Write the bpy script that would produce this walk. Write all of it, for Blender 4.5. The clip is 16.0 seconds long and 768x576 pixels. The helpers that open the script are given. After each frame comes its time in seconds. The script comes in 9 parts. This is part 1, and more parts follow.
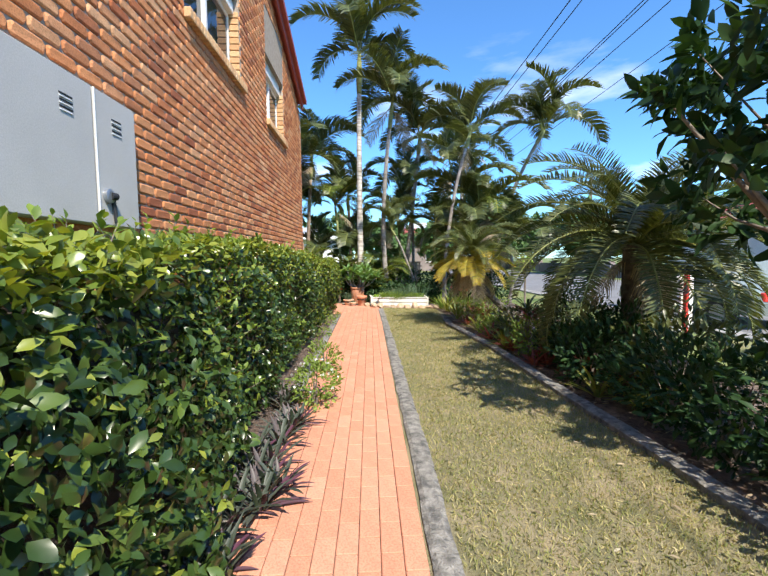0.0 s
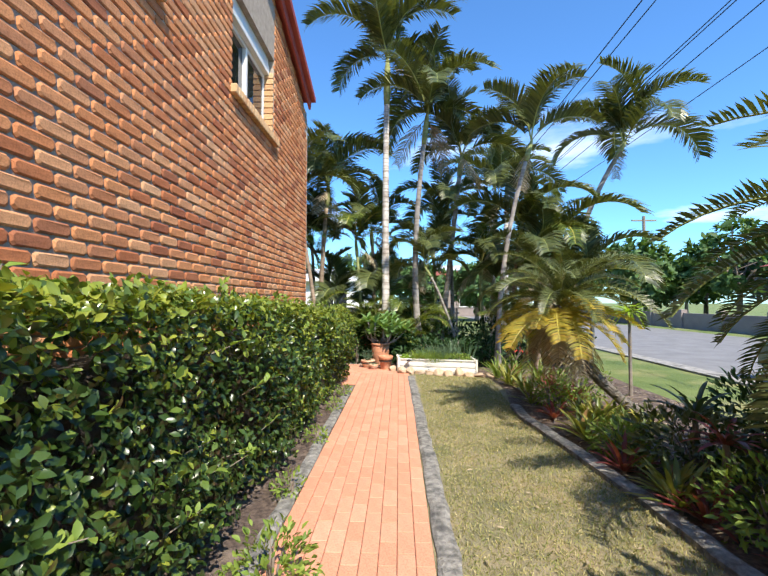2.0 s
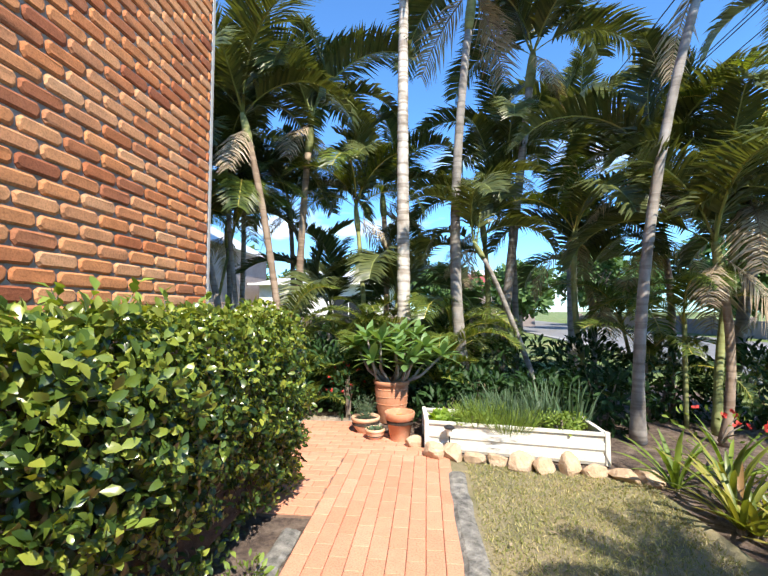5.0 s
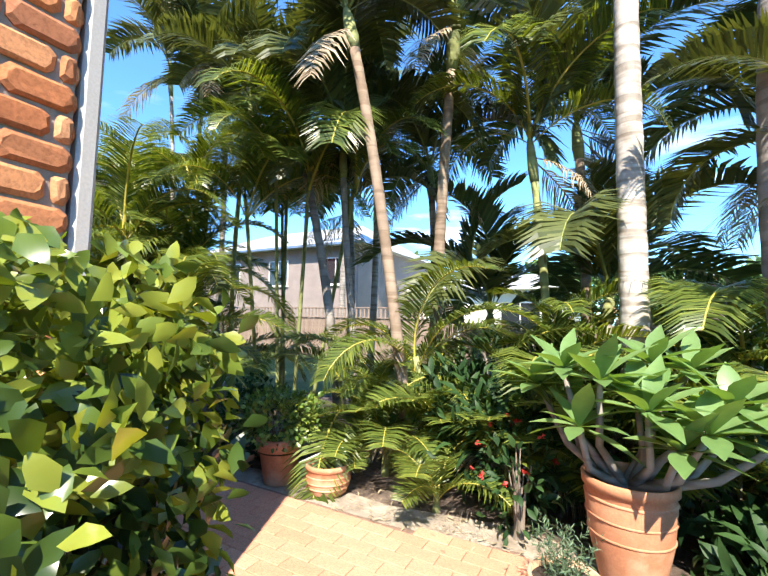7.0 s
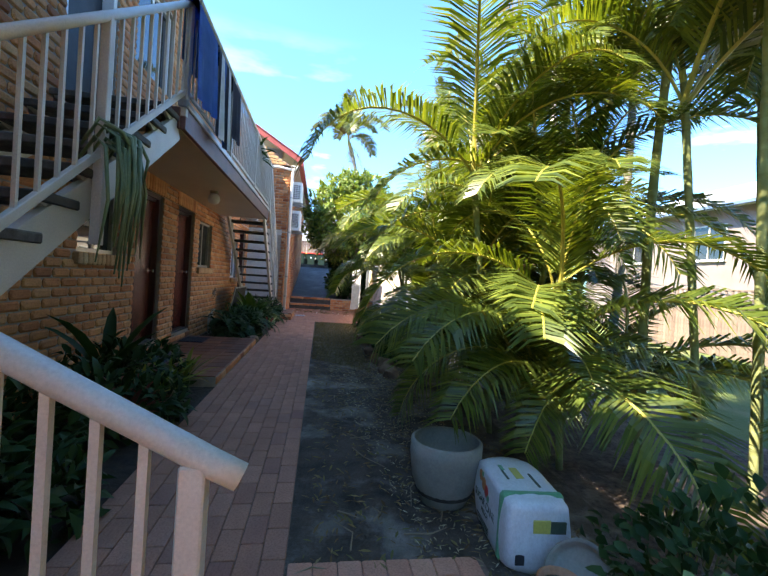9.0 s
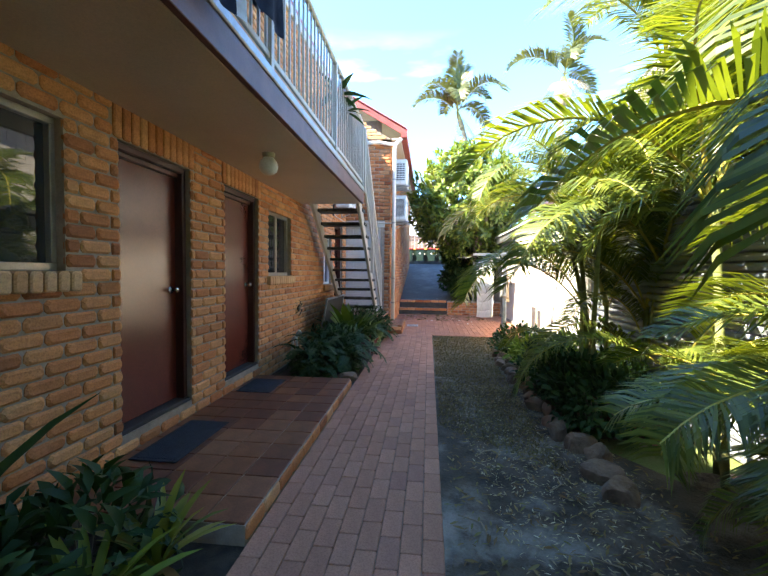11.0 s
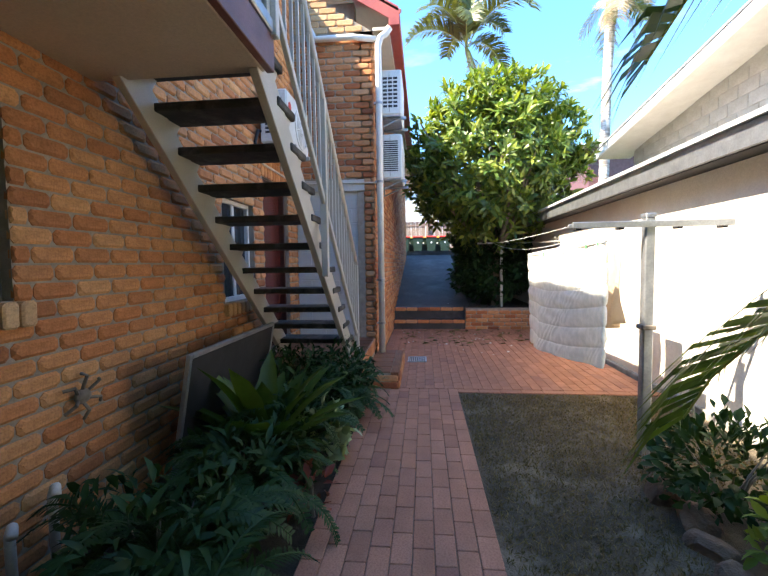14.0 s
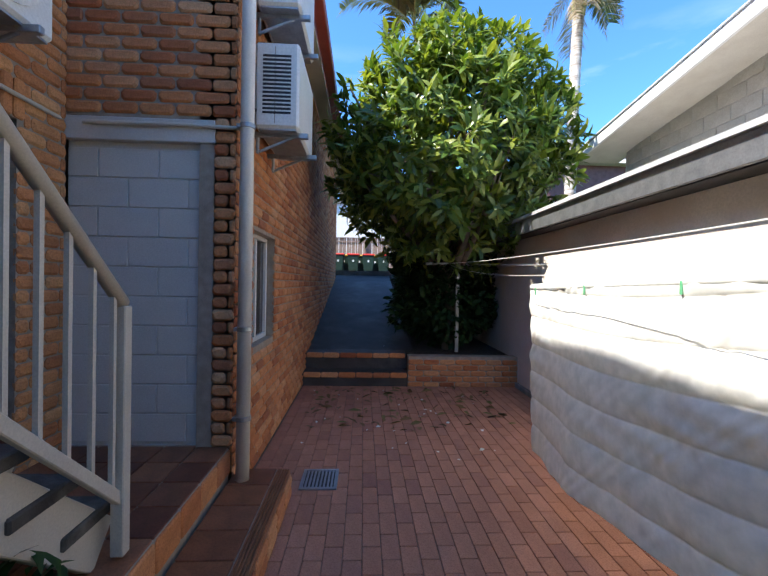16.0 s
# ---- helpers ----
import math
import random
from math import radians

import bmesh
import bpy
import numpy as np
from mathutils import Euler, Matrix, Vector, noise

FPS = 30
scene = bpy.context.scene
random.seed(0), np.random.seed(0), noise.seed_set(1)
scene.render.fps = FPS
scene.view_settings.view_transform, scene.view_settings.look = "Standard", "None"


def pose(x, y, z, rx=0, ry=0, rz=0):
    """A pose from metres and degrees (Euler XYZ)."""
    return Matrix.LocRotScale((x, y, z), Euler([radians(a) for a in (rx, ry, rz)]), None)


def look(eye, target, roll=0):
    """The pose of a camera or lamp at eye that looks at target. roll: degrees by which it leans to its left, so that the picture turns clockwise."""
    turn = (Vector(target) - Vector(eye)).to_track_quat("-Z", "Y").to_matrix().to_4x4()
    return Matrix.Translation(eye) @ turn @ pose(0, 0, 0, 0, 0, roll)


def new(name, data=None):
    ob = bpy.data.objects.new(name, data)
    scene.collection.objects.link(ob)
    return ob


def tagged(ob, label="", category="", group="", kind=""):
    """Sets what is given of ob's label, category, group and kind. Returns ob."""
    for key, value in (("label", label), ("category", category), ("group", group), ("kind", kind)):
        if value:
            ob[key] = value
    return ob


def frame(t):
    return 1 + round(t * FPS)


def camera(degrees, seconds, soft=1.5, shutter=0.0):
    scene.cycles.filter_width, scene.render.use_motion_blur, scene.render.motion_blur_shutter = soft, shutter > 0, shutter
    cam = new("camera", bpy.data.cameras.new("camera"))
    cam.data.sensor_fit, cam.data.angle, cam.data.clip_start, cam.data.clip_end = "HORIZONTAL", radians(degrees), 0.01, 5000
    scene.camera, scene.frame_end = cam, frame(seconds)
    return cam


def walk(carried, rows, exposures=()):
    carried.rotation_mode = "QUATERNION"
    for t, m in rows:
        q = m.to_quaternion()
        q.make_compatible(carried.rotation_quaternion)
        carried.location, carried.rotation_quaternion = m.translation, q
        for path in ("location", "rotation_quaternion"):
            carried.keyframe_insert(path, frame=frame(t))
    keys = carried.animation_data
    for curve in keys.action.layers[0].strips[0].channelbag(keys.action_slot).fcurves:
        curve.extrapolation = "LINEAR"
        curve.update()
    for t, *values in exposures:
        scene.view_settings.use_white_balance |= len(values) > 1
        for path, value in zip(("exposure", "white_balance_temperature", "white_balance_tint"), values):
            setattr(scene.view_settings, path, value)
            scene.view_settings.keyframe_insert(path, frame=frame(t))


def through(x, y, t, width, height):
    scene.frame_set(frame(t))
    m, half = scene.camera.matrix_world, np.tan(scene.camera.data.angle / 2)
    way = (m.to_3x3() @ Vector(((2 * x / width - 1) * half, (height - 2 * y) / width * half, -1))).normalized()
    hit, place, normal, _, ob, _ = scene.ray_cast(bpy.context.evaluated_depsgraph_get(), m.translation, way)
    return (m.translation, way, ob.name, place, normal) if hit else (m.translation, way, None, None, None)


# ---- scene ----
cam = camera(86.4, 16.0)
PATH = [
    (0, (1.266, 0.04, 1.419), (1.335, 2.033, 1.273), -0.5),
    (0.5, (1.388, 0.791, 1.481), (1.413, 2.786, 1.343), 0.3),
    (1, (1.419, 1.583, 1.491), (1.414, 3.581, 1.41), 0.3),
    (1.5, (1.384, 2.334, 1.536), (1.393, 4.334, 1.538), 0.3),
    (2, (1.316, 3.13, 1.508), (1.243, 5.128, 1.573), 0.1),
    (2.5, (1.3, 3.846, 1.548), (1.206, 5.843, 1.595), 0.1),
    (3, (1.312, 4.52, 1.533), (1.203, 6.517, 1.556), -0.3),
    (3.2, (1.309, 4.807, 1.537), (1.211, 6.805, 1.566), -0.0),
    (5.3, (1.319, 8.239, 1.38), (1.094, 10.222, 1.504), 0.2),
    (5.5, (1.291, 8.505, 1.389), (1.049, 10.486, 1.524), 0.3),
    (6, (1.227, 9.18, 1.352), (0.793, 11.125, 1.521), -0.5),
    (6.5, (1.081, 9.828, 1.312), (0.393, 11.696, 1.502), -0.6),
    (7, (0.82, 10.465, 1.3), (-0.155, 12.195, 1.45), 1.2),
    (7.5, (0.356, 10.939, 1.291), (-0.912, 12.485, 1.329), 3.6),
    (8, (-0.02, 11.408, 1.297), (-1.599, 12.636, 1.288), 4.3),
    (8.5, (-0.523, 11.767, 1.298), (-2.365, 12.545, 1.235), 4.1),
    (9, (-1.113, 11.999, 1.284), (-3.089, 12.31, 1.25), 4.0),
    (9.5, (-1.79, 12.156, 1.278), (-3.784, 12.009, 1.235), 3.3),
    (11.8, (-5.082, 11.557, 1.414), (-7.071, 11.371, 1.311), -0.4),
    (12, (-5.372, 11.503, 1.404), (-7.363, 11.35, 1.283), -0.3),
    (12.5, (-6.109, 11.469, 1.423), (-8.1, 11.334, 1.286), -1.3),
    (13, (-6.833, 11.476, 1.434), (-8.819, 11.287, 1.292), -1.5),
    (13.5, (-7.548, 11.503, 1.447), (-9.533, 11.296, 1.319), -1.1),
    (14, (-8.287, 11.557, 1.44), (-10.274, 11.363, 1.322), -0.8),
    (14.5, (-9.05, 11.604, 1.486), (-11.041, 11.444, 1.381), -0.5),
    (15, (-9.757, 11.694, 1.509), (-11.755, 11.653, 1.427), -0.3),
    (15.5, (-10.482, 11.732, 1.513), (-12.48, 11.769, 1.434), 0.8),
    (16, (-11.168, 11.759, 1.543), (-13.165, 11.861, 1.518), 1.1),
]
EXPOSURES = [(0.0, 0.84, 6950, 10), (3.0, 0.94, 7000, 10), (5.5, 1.17, 7050, 10), (6.5, 1.45, 7050, 10), (7.0, 1.55, 7100, 10), (7.5, 1.55, 7300, 10), (8.0, 1.75, 7500, 10), (9.0, 2.2, 7750, 10), (9.5, 2.45, 7850, 10), (12.0, 2.95, 7900, 10), (12.5, 2.8, 7900, 10), (13.5, 2.5, 7700, 10), (14.0, 2.25, 7550, 10), (15.0, 1.62, 7000, 10), (16.0, 1.32, 6700, 10)]
walk(cam, [(t, look(eye, target, roll)) for t, eye, target, roll in PATH], EXPOSURES)

# ---- world and sun ----
SUN_WAY = Vector((0.345, -0.78, 1.0)).normalized()
world = bpy.data.worlds.new("sky")
scene.world = world
world.use_nodes = True
wn, wl = world.node_tree.nodes, world.node_tree.links
wn.clear()
w_out = wn.new("ShaderNodeOutputWorld")
w_bg = wn.new("ShaderNodeBackground")
w_sky = wn.new("ShaderNodeTexSky")
w_sky.sky_type = "NISHITA"
w_sky.sun_disc = False
w_sky.sun_elevation = math.asin(SUN_WAY.z)
w_sky.sun_rotation = math.atan2(SUN_WAY.x, SUN_WAY.y)
w_sky.altitude = 10
w_sky.air_density = 1.0
w_sky.dust_density = 0.25
w_sky.ozone_density = 2.5
w_bg.inputs["Strength"].default_value = 0.15
w_co = wn.new("ShaderNodeTexCoord")
w_map = wn.new("ShaderNodeMapping")
w_map.inputs["Scale"].default_value = (1.3, 1.3, 5.0)
w_map.inputs["Location"].default_value = (0.35, 0.2, 0.0)
w_noise = wn.new("ShaderNodeTexNoise")
w_noise.inputs["Scale"].default_value = 1.7
w_noise.inputs["Detail"].default_value = 9
w_noise.inputs["Roughness"].default_value = 0.55
w_ramp = wn.new("ShaderNodeValToRGB")
w_ramp.color_ramp.elements[0].position = 0.55
w_ramp.color_ramp.elements[1].position = 0.72
w_sep = wn.new("ShaderNodeSeparateXYZ")
w_low = wn.new("ShaderNodeMapRange")
w_low.inputs["From Min"].default_value = 0.5
w_low.inputs["From Max"].default_value = 0.12
w_mul = wn.new("ShaderNodeMath")
w_mul.operation = "MULTIPLY"
w_mix = wn.new("ShaderNodeMix")
w_mix.data_type = "RGBA"
w_mix.inputs[7].default_value = (7.5, 7.8, 8.2, 1)
w_tint = wn.new("ShaderNodeMix")
w_tint.data_type = "RGBA"
w_tint.blend_type = "MULTIPLY"
w_tint.inputs[0].default_value = 1.0
w_tint.inputs[7].default_value = (0.46, 0.84, 1.2, 1)
wl.new(w_co.outputs["Generated"], w_map.inputs["Vector"])
wl.new(w_map.outputs["Vector"], w_noise.inputs["Vector"])
wl.new(w_noise.outputs["Fac"], w_ramp.inputs["Fac"])
wl.new(w_co.outputs["Generated"], w_sep.inputs["Vector"])
wl.new(w_sep.outputs["Z"], w_low.inputs["Value"])
wl.new(w_ramp.outputs["Color"], w_mul.inputs[0])
wl.new(w_low.outputs["Result"], w_mul.inputs[1])
wl.new(w_sky.outputs["Color"], w_tint.inputs[6])
wl.new(w_mul.outputs["Value"], w_mix.inputs[0])
wl.new(w_tint.outputs[2], w_mix.inputs[6])
wl.new(w_mix.outputs[2], w_bg.inputs["Color"])
wl.new(w_bg.outputs["Background"], w_out.inputs["Surface"])

sun_data = bpy.data.lights.new("sun", "SUN")
sun_data.energy = 5.0
sun_data.angle = radians(0.53)
sun_data.color = (1.0, 0.95, 0.87)
sun_ob = new("sun", sun_data)
sun_ob.matrix_world = look((0, 0, 30), Vector((0, 0, 30)) - SUN_WAY)

# ---- materials ----
def mat_nodes(name):
    m = bpy.data.materials.new(name)
    m.use_nodes = True
    nt = m.node_tree
    bs = nt.nodes["Principled BSDF"]
    return m, nt, bs


def ramp(nt, fac, stops):
    r = nt.nodes.new("ShaderNodeValToRGB")
    while len(r.color_ramp.elements) < len(stops):
        r.color_ramp.elements.new(0.5)
    for e, (p, c) in zip(r.color_ramp.elements, stops):
        e.position = p
        e.color = (*c, 1)
    nt.links.new(fac, r.inputs["Fac"])
    return r.outputs["Color"]


def tex_noise(nt, scale, detail=4, rough=0.55, stretch=None, coords="Object"):
    co = nt.nodes.new("ShaderNodeTexCoord")
    n = nt.nodes.new("ShaderNodeTexNoise")
    n.inputs["Scale"].default_value = scale
    n.inputs["Detail"].default_value = detail
    n.inputs["Roughness"].default_value = rough
    src = co.outputs[coords]
    if stretch:
        mp = nt.nodes.new("ShaderNodeMapping")
        mp.inputs["Scale"].default_value = stretch
        nt.links.new(src, mp.inputs["Vector"])
        src = mp.outputs["Vector"]
    nt.links.new(src, n.inputs["Vector"])
    return n.outputs["Fac"]


def mix_col(nt, fac, a, b, mode="MIX"):
    x = nt.nodes.new("ShaderNodeMix")
    x.data_type = "RGBA"
    x.blend_type = mode
    for sock, v in ((0, fac), (6, a), (7, b)):
        if isinstance(v, (int, float)):
            x.inputs[sock].default_value = v
        elif isinstance(v, tuple):
            x.inputs[sock].default_value = (*v, 1)
        else:
            nt.links.new(v, x.inputs[sock])
    return x.outputs[2]


def bump(nt, bs, height, strength, dist=0.01):
    b = nt.nodes.new("ShaderNodeBump")
    b.inputs["Strength"].default_value = strength
    b.inputs["Distance"].default_value = dist
    nt.links.new(height, b.inputs["Height"])
    nt.links.new(b.outputs["Normal"], bs.inputs["Normal"])


def rand_out(nt, islands):
    if islands:
        return nt.nodes.new("ShaderNodeNewGeometry").outputs["Random Per Island"]
    return nt.nodes.new("ShaderNodeObjectInfo").outputs["Random"]


def surface(name, c1, c2, scale=6, rough=0.7, fine=60, bump_s=0.2, metal=0.0, stain=None, stain_scale=1.2, spec=0.5, bump_d=0.004):
    """A worn surface: two colours at a middle scale, fine grain, optional large stains."""
    m, nt, bs = mat_nodes(name)
    col = ramp(nt, tex_noise(nt, scale, 5), [(0.32, c1), (0.68, c2)])
    grain = tex_noise(nt, fine, 3, 0.7, coords="Object")
    col = mix_col(nt, 0.35, col, ramp(nt, grain, [(0.3, (0.35, 0.35, 0.35)), (0.75, (1, 1, 1))]), "MULTIPLY")
    if stain:
        f = ramp(nt, tex_noise(nt, stain_scale, 6, 0.65), [(0.50, (0, 0, 0)), (0.68, (0.8, 0.8, 0.8))])
        col = mix_col(nt, f, col, stain)
    nt.links.new(col, bs.inputs["Base Color"])
    bs.inputs["Roughness"].default_value = rough
    bs.inputs["Metallic"].default_value = metal
    bs.inputs["Specular IOR Level"].default_value = spec
    if bump_s:
        bump(nt, bs, grain, bump_s, bump_d)
    return m


def piece_mat(name, cols, islands, rough=0.85, fine=90, grime=0.3, bump_s=0.5, coarse=9, spec=0.3):
    """Bricks, pavers and tiles: a colour of its own for every piece, with speckle and scuffs."""
    m, nt, bs = mat_nodes(name)
    n = len(cols)
    col = ramp(nt, rand_out(nt, islands), [(i / max(1, n - 1), c) for i, c in enumerate(cols)])
    spk = tex_noise(nt, fine, 4, 0.7)
    col = mix_col(nt, 0.5, col, ramp(nt, spk, [(0.35, (0.42, 0.38, 0.36)), (0.56, (1, 1, 1))]), "MULTIPLY")
    big = tex_noise(nt, coarse, 5, 0.6)
    col = mix_col(nt, grime, col, ramp(nt, big, [(0.36, (0.45, 0.40, 0.38)), (0.62, (1.15, 1.1, 1.05))]), "MULTIPLY")
    nt.links.new(col, bs.inputs["Base Color"])
    bs.inputs["Roughness"].default_value = rough
    bs.inputs["Specular IOR Level"].default_value = spec
    bump(nt, bs, mix_col(nt, 0.5, spk, big), bump_s, 0.006)
    return m


def leaf_mat(name, cols, rough=0.4, gloss=0.5, trans=0.35, islands=True, through=None):
    """Leaves: a shade for each leaf, gloss on top and light coming through."""
    m, nt, bs = mat_nodes(name)
    col = ramp(nt, rand_out(nt, islands), [(i / max(1, len(cols) - 1), c) for i, c in enumerate(cols)])
    vein = tex_noise(nt, 14, 3)
    col = mix_col(nt, 0.4, col, ramp(nt, vein, [(0.3, (0.55, 0.6, 0.5)), (0.7, (1.1, 1.1, 1.0))]), "MULTIPLY")
    nt.links.new(col, bs.inputs["Base Color"])
    bs.inputs["Roughness"].default_value = rough
    bs.inputs["Specular IOR Level"].default_value = gloss
    tr = nt.nodes.new("ShaderNodeBsdfTranslucent")
    bright = mix_col(nt, 1.0, col, (1.7, 1.65, 0.5) if through is None else through, "MULTIPLY")
    nt.links.new(bright, tr.inputs["Color"])
    mx = nt.nodes.new("ShaderNodeMixShader")
    mx.inputs[0].default_value = trans
    nt.links.new(bs.outputs[0], mx.inputs[1])
    nt.links.new(tr.outputs[0], mx.inputs[2])
    nt.links.new(mx.outputs[0], nt.nodes["Material Output"].inputs["Surface"])
    return m


BRICKS = [(0.41, 0.130, 0.055), (0.56, 0.215, 0.085), (0.63, 0.27, 0.115), (0.33, 0.105, 0.05), (0.65, 0.32, 0.155), (0.59, 0.235, 0.095), (0.66, 0.36, 0.19), (0.50, 0.175, 0.07)]
# Oranger copy of BRICKS: warm bounce light put into the yard wall's colour.
YARD_BOUNCE = [(0.61, 0.262, 0.108), (0.66, 0.315, 0.138), (0.58, 0.235, 0.096), (0.50, 0.195, 0.080), (0.68, 0.365, 0.17), (0.63, 0.28, 0.115), (0.38, 0.145, 0.066)]
PALE = [(0.60, 0.36, 0.18), (0.66, 0.42, 0.22), (0.55, 0.30, 0.15), (0.70, 0.47, 0.26)]
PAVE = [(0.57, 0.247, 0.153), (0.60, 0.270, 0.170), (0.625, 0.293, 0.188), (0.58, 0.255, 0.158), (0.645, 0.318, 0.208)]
# Darker copy of PAVE: the shade on the yard paving put into its colour.
PAVE_SHADED = [(0.37, 0.165, 0.105), (0.45, 0.208, 0.130), (0.41, 0.186, 0.118), (0.49, 0.230, 0.148), (0.33, 0.150, 0.105)]
TILES = [(0.15, 0.05, 0.027), (0.21, 0.074, 0.036), (0.27, 0.104, 0.047), (0.13, 0.043, 0.024), (0.33, 0.135, 0.067)]
M = {}
M["brick"] = piece_mat("brick", BRICKS, False)
M["brick_rest"] = piece_mat("brick_rest", BRICKS, True)
M["bounce_brick"] = piece_mat("bounce_brick", YARD_BOUNCE, False)
M["bounce_rest"] = piece_mat("bounce_rest", YARD_BOUNCE, True)
M["pale_brick"] = piece_mat("pale_brick", PALE, False)
M["pale_rest"] = piece_mat("pale_rest", PALE, True)
M["paver"] = piece_mat("paver", PAVE, False, grime=0.14, bump_s=0.25)
M["paver_rest"] = piece_mat("paver_rest", PAVE, True, grime=0.14, bump_s=0.25)
M["paver_shaded"] = piece_mat("paver_shaded", PAVE_SHADED, False, grime=0.28, bump_s=0.3, coarse=4)
M["paver_shaded_rest"] = piece_mat("paver_shaded_rest", PAVE_SHADED, True, grime=0.28, bump_s=0.3, coarse=4)
M["quarry_tile"] = piece_mat("quarry_tile", TILES, False, rough=0.5, grime=0.5, bump_s=0.12, coarse=5, spec=0.35)
M["mortar"] = surface("mortar", (0.30, 0.24, 0.19), (0.42, 0.35, 0.28), 14, 0.95, 120, 0.5)
M["joint_sand"] = surface("joint_sand", (0.16, 0.10, 0.075), (0.28, 0.18, 0.125), 20, 0.95, 150, 0.5)
M["block"] = surface("block", (0.56, 0.53, 0.49), (0.64, 0.61, 0.565), 3, 0.75, 90, 0.35, stain=(0.47, 0.44, 0.40))
M["bare_block"] = surface("bare_block", (0.40, 0.37, 0.31), (0.52, 0.48, 0.41), 3, 0.9, 60, 0.5)
M["render_wall"] = surface("render_wall", (0.74, 0.67, 0.58), (0.82, 0.76, 0.67), 2.5, 0.85, 70, 0.25, stain=(0.64, 0.56, 0.46))
M["cream_paint"] = surface("cream_paint", (0.56, 0.50, 0.42), (0.64, 0.585, 0.50), 5, 0.38, 120, 0.05)
M["white_paint"] = surface("white_paint", (0.74, 0.73, 0.70), (0.82, 0.81, 0.79), 5, 0.4, 120, 0.05)
M["grey_box"] = surface("grey_box", (0.47, 0.45, 0.42), (0.52, 0.50, 0.47), 3, 0.45, 120, 0.04)
M["soffit"] = surface("soffit", (0.56, 0.46, 0.35), (0.63, 0.53, 0.41), 2.2, 0.3, 90, 0.06)
M["fascia"] = surface("fascia", (0.13, 0.05, 0.045), (0.20, 0.085, 0.075), 7, 0.5, 80, 0.15)
M["roof_red"] = surface("roof_red", (0.33, 0.055, 0.045), (0.42, 0.085, 0.065), 5, 0.5, 90, 0.1)
M["door_red"] = surface("door_red", (0.115, 0.021, 0.014), (0.15, 0.03, 0.02), 2.2, 0.22, 60, 0.03)
M["door_frame"] = surface("door_frame", (0.05, 0.012, 0.01), (0.075, 0.02, 0.015), 4, 0.3, 60, 0.04)
M["dark_tread"] = surface("dark_tread", (0.035, 0.032, 0.03), (0.085, 0.075, 0.065), 9, 0.75, 70, 0.6, stain=(0.17, 0.16, 0.14), stain_scale=5)
M["alu"] = surface("alu", (0.33, 0.29, 0.24), (0.42, 0.37, 0.31), 5, 0.35, 90, 0.03, metal=0.5)
M["galv"] = surface("galv", (0.36, 0.38, 0.40), (0.50, 0.52, 0.54), 9, 0.42, 60, 0.1, metal=0.8)
M["chrome"] = surface("chrome", (0.75, 0.75, 0.75), (0.82, 0.82, 0.82), 5, 0.12, 50, 0.0, metal=1.0)
M["black"] = surface("black", (0.012, 0.012, 0.014), (0.03, 0.03, 0.034), 8, 0.6, 90, 0.2)
M["rubber_mat"] = surface("rubber_mat", (0.012, 0.017, 0.03), (0.03, 0.04, 0.06), 30, 0.9, 260, 1.0)
M["plastic_white"] = surface("plastic_white", (0.72, 0.72, 0.69), (0.80, 0.80, 0.77), 3, 0.35, 60, 0.03)
M["terracotta"] = surface("terracotta", (0.50, 0.20, 0.10), (0.62, 0.29, 0.16), 5, 0.75, 70, 0.2, stain=(0.70, 0.42, 0.28), stain_scale=2.5)
M["terracotta_pale"] = surface("terracotta_pale", (0.62, 0.36, 0.21), (0.70, 0.45, 0.29), 5, 0.75, 70, 0.2, stain=(0.74, 0.55, 0.40), stain_scale=3)
M["grey_pot"] = surface("grey_pot", (0.22, 0.22, 0.19), (0.34, 0.33, 0.28), 6, 0.8, 70, 0.3, stain=(0.15, 0.16, 0.12), stain_scale=3)
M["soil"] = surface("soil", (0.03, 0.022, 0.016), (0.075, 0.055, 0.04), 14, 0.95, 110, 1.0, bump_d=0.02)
M["sand_dirt"] = surface("sand_dirt", (0.040, 0.029, 0.020), (0.125, 0.092, 0.064), 5.0, 0.95, 45, 1.0, stain=(0.33, 0.285, 0.235), stain_scale=1.7, bump_d=0.02)
M["pale_sand"] = surface("pale_sand", (0.34, 0.27, 0.20), (0.62, 0.54, 0.44), 14, 0.95, 90, 1.0, stain=(0.20, 0.15, 0.11), stain_scale=7, bump_d=0.02)
M["mulch"] = surface("mulch", (0.07, 0.045, 0.035), (0.24, 0.17, 0.13), 26, 0.95, 130, 1.0, stain=(0.34, 0.26, 0.20), stain_scale=5, bump_d=0.03)
M["lawn"] = surface("lawn", (0.17, 0.17, 0.075), (0.36, 0.30, 0.18), 2.6, 0.95, 90, 1.0, stain=(0.36, 0.27, 0.15), stain_scale=1.1, bump_d=0.02)
M["verge"] = surface("verge", (0.09, 0.145, 0.032), (0.17, 0.22, 0.06), 1.2, 0.95, 60, 1.0, stain=(0.30, 0.26, 0.12), stain_scale=0.5, bump_d=0.02)
M["concrete"] = surface("concrete", (0.20, 0.195, 0.18), (0.38, 0.365, 0.34), 7, 0.92, 80, 0.6, stain=(0.075, 0.075, 0.075), stain_scale=3.2)
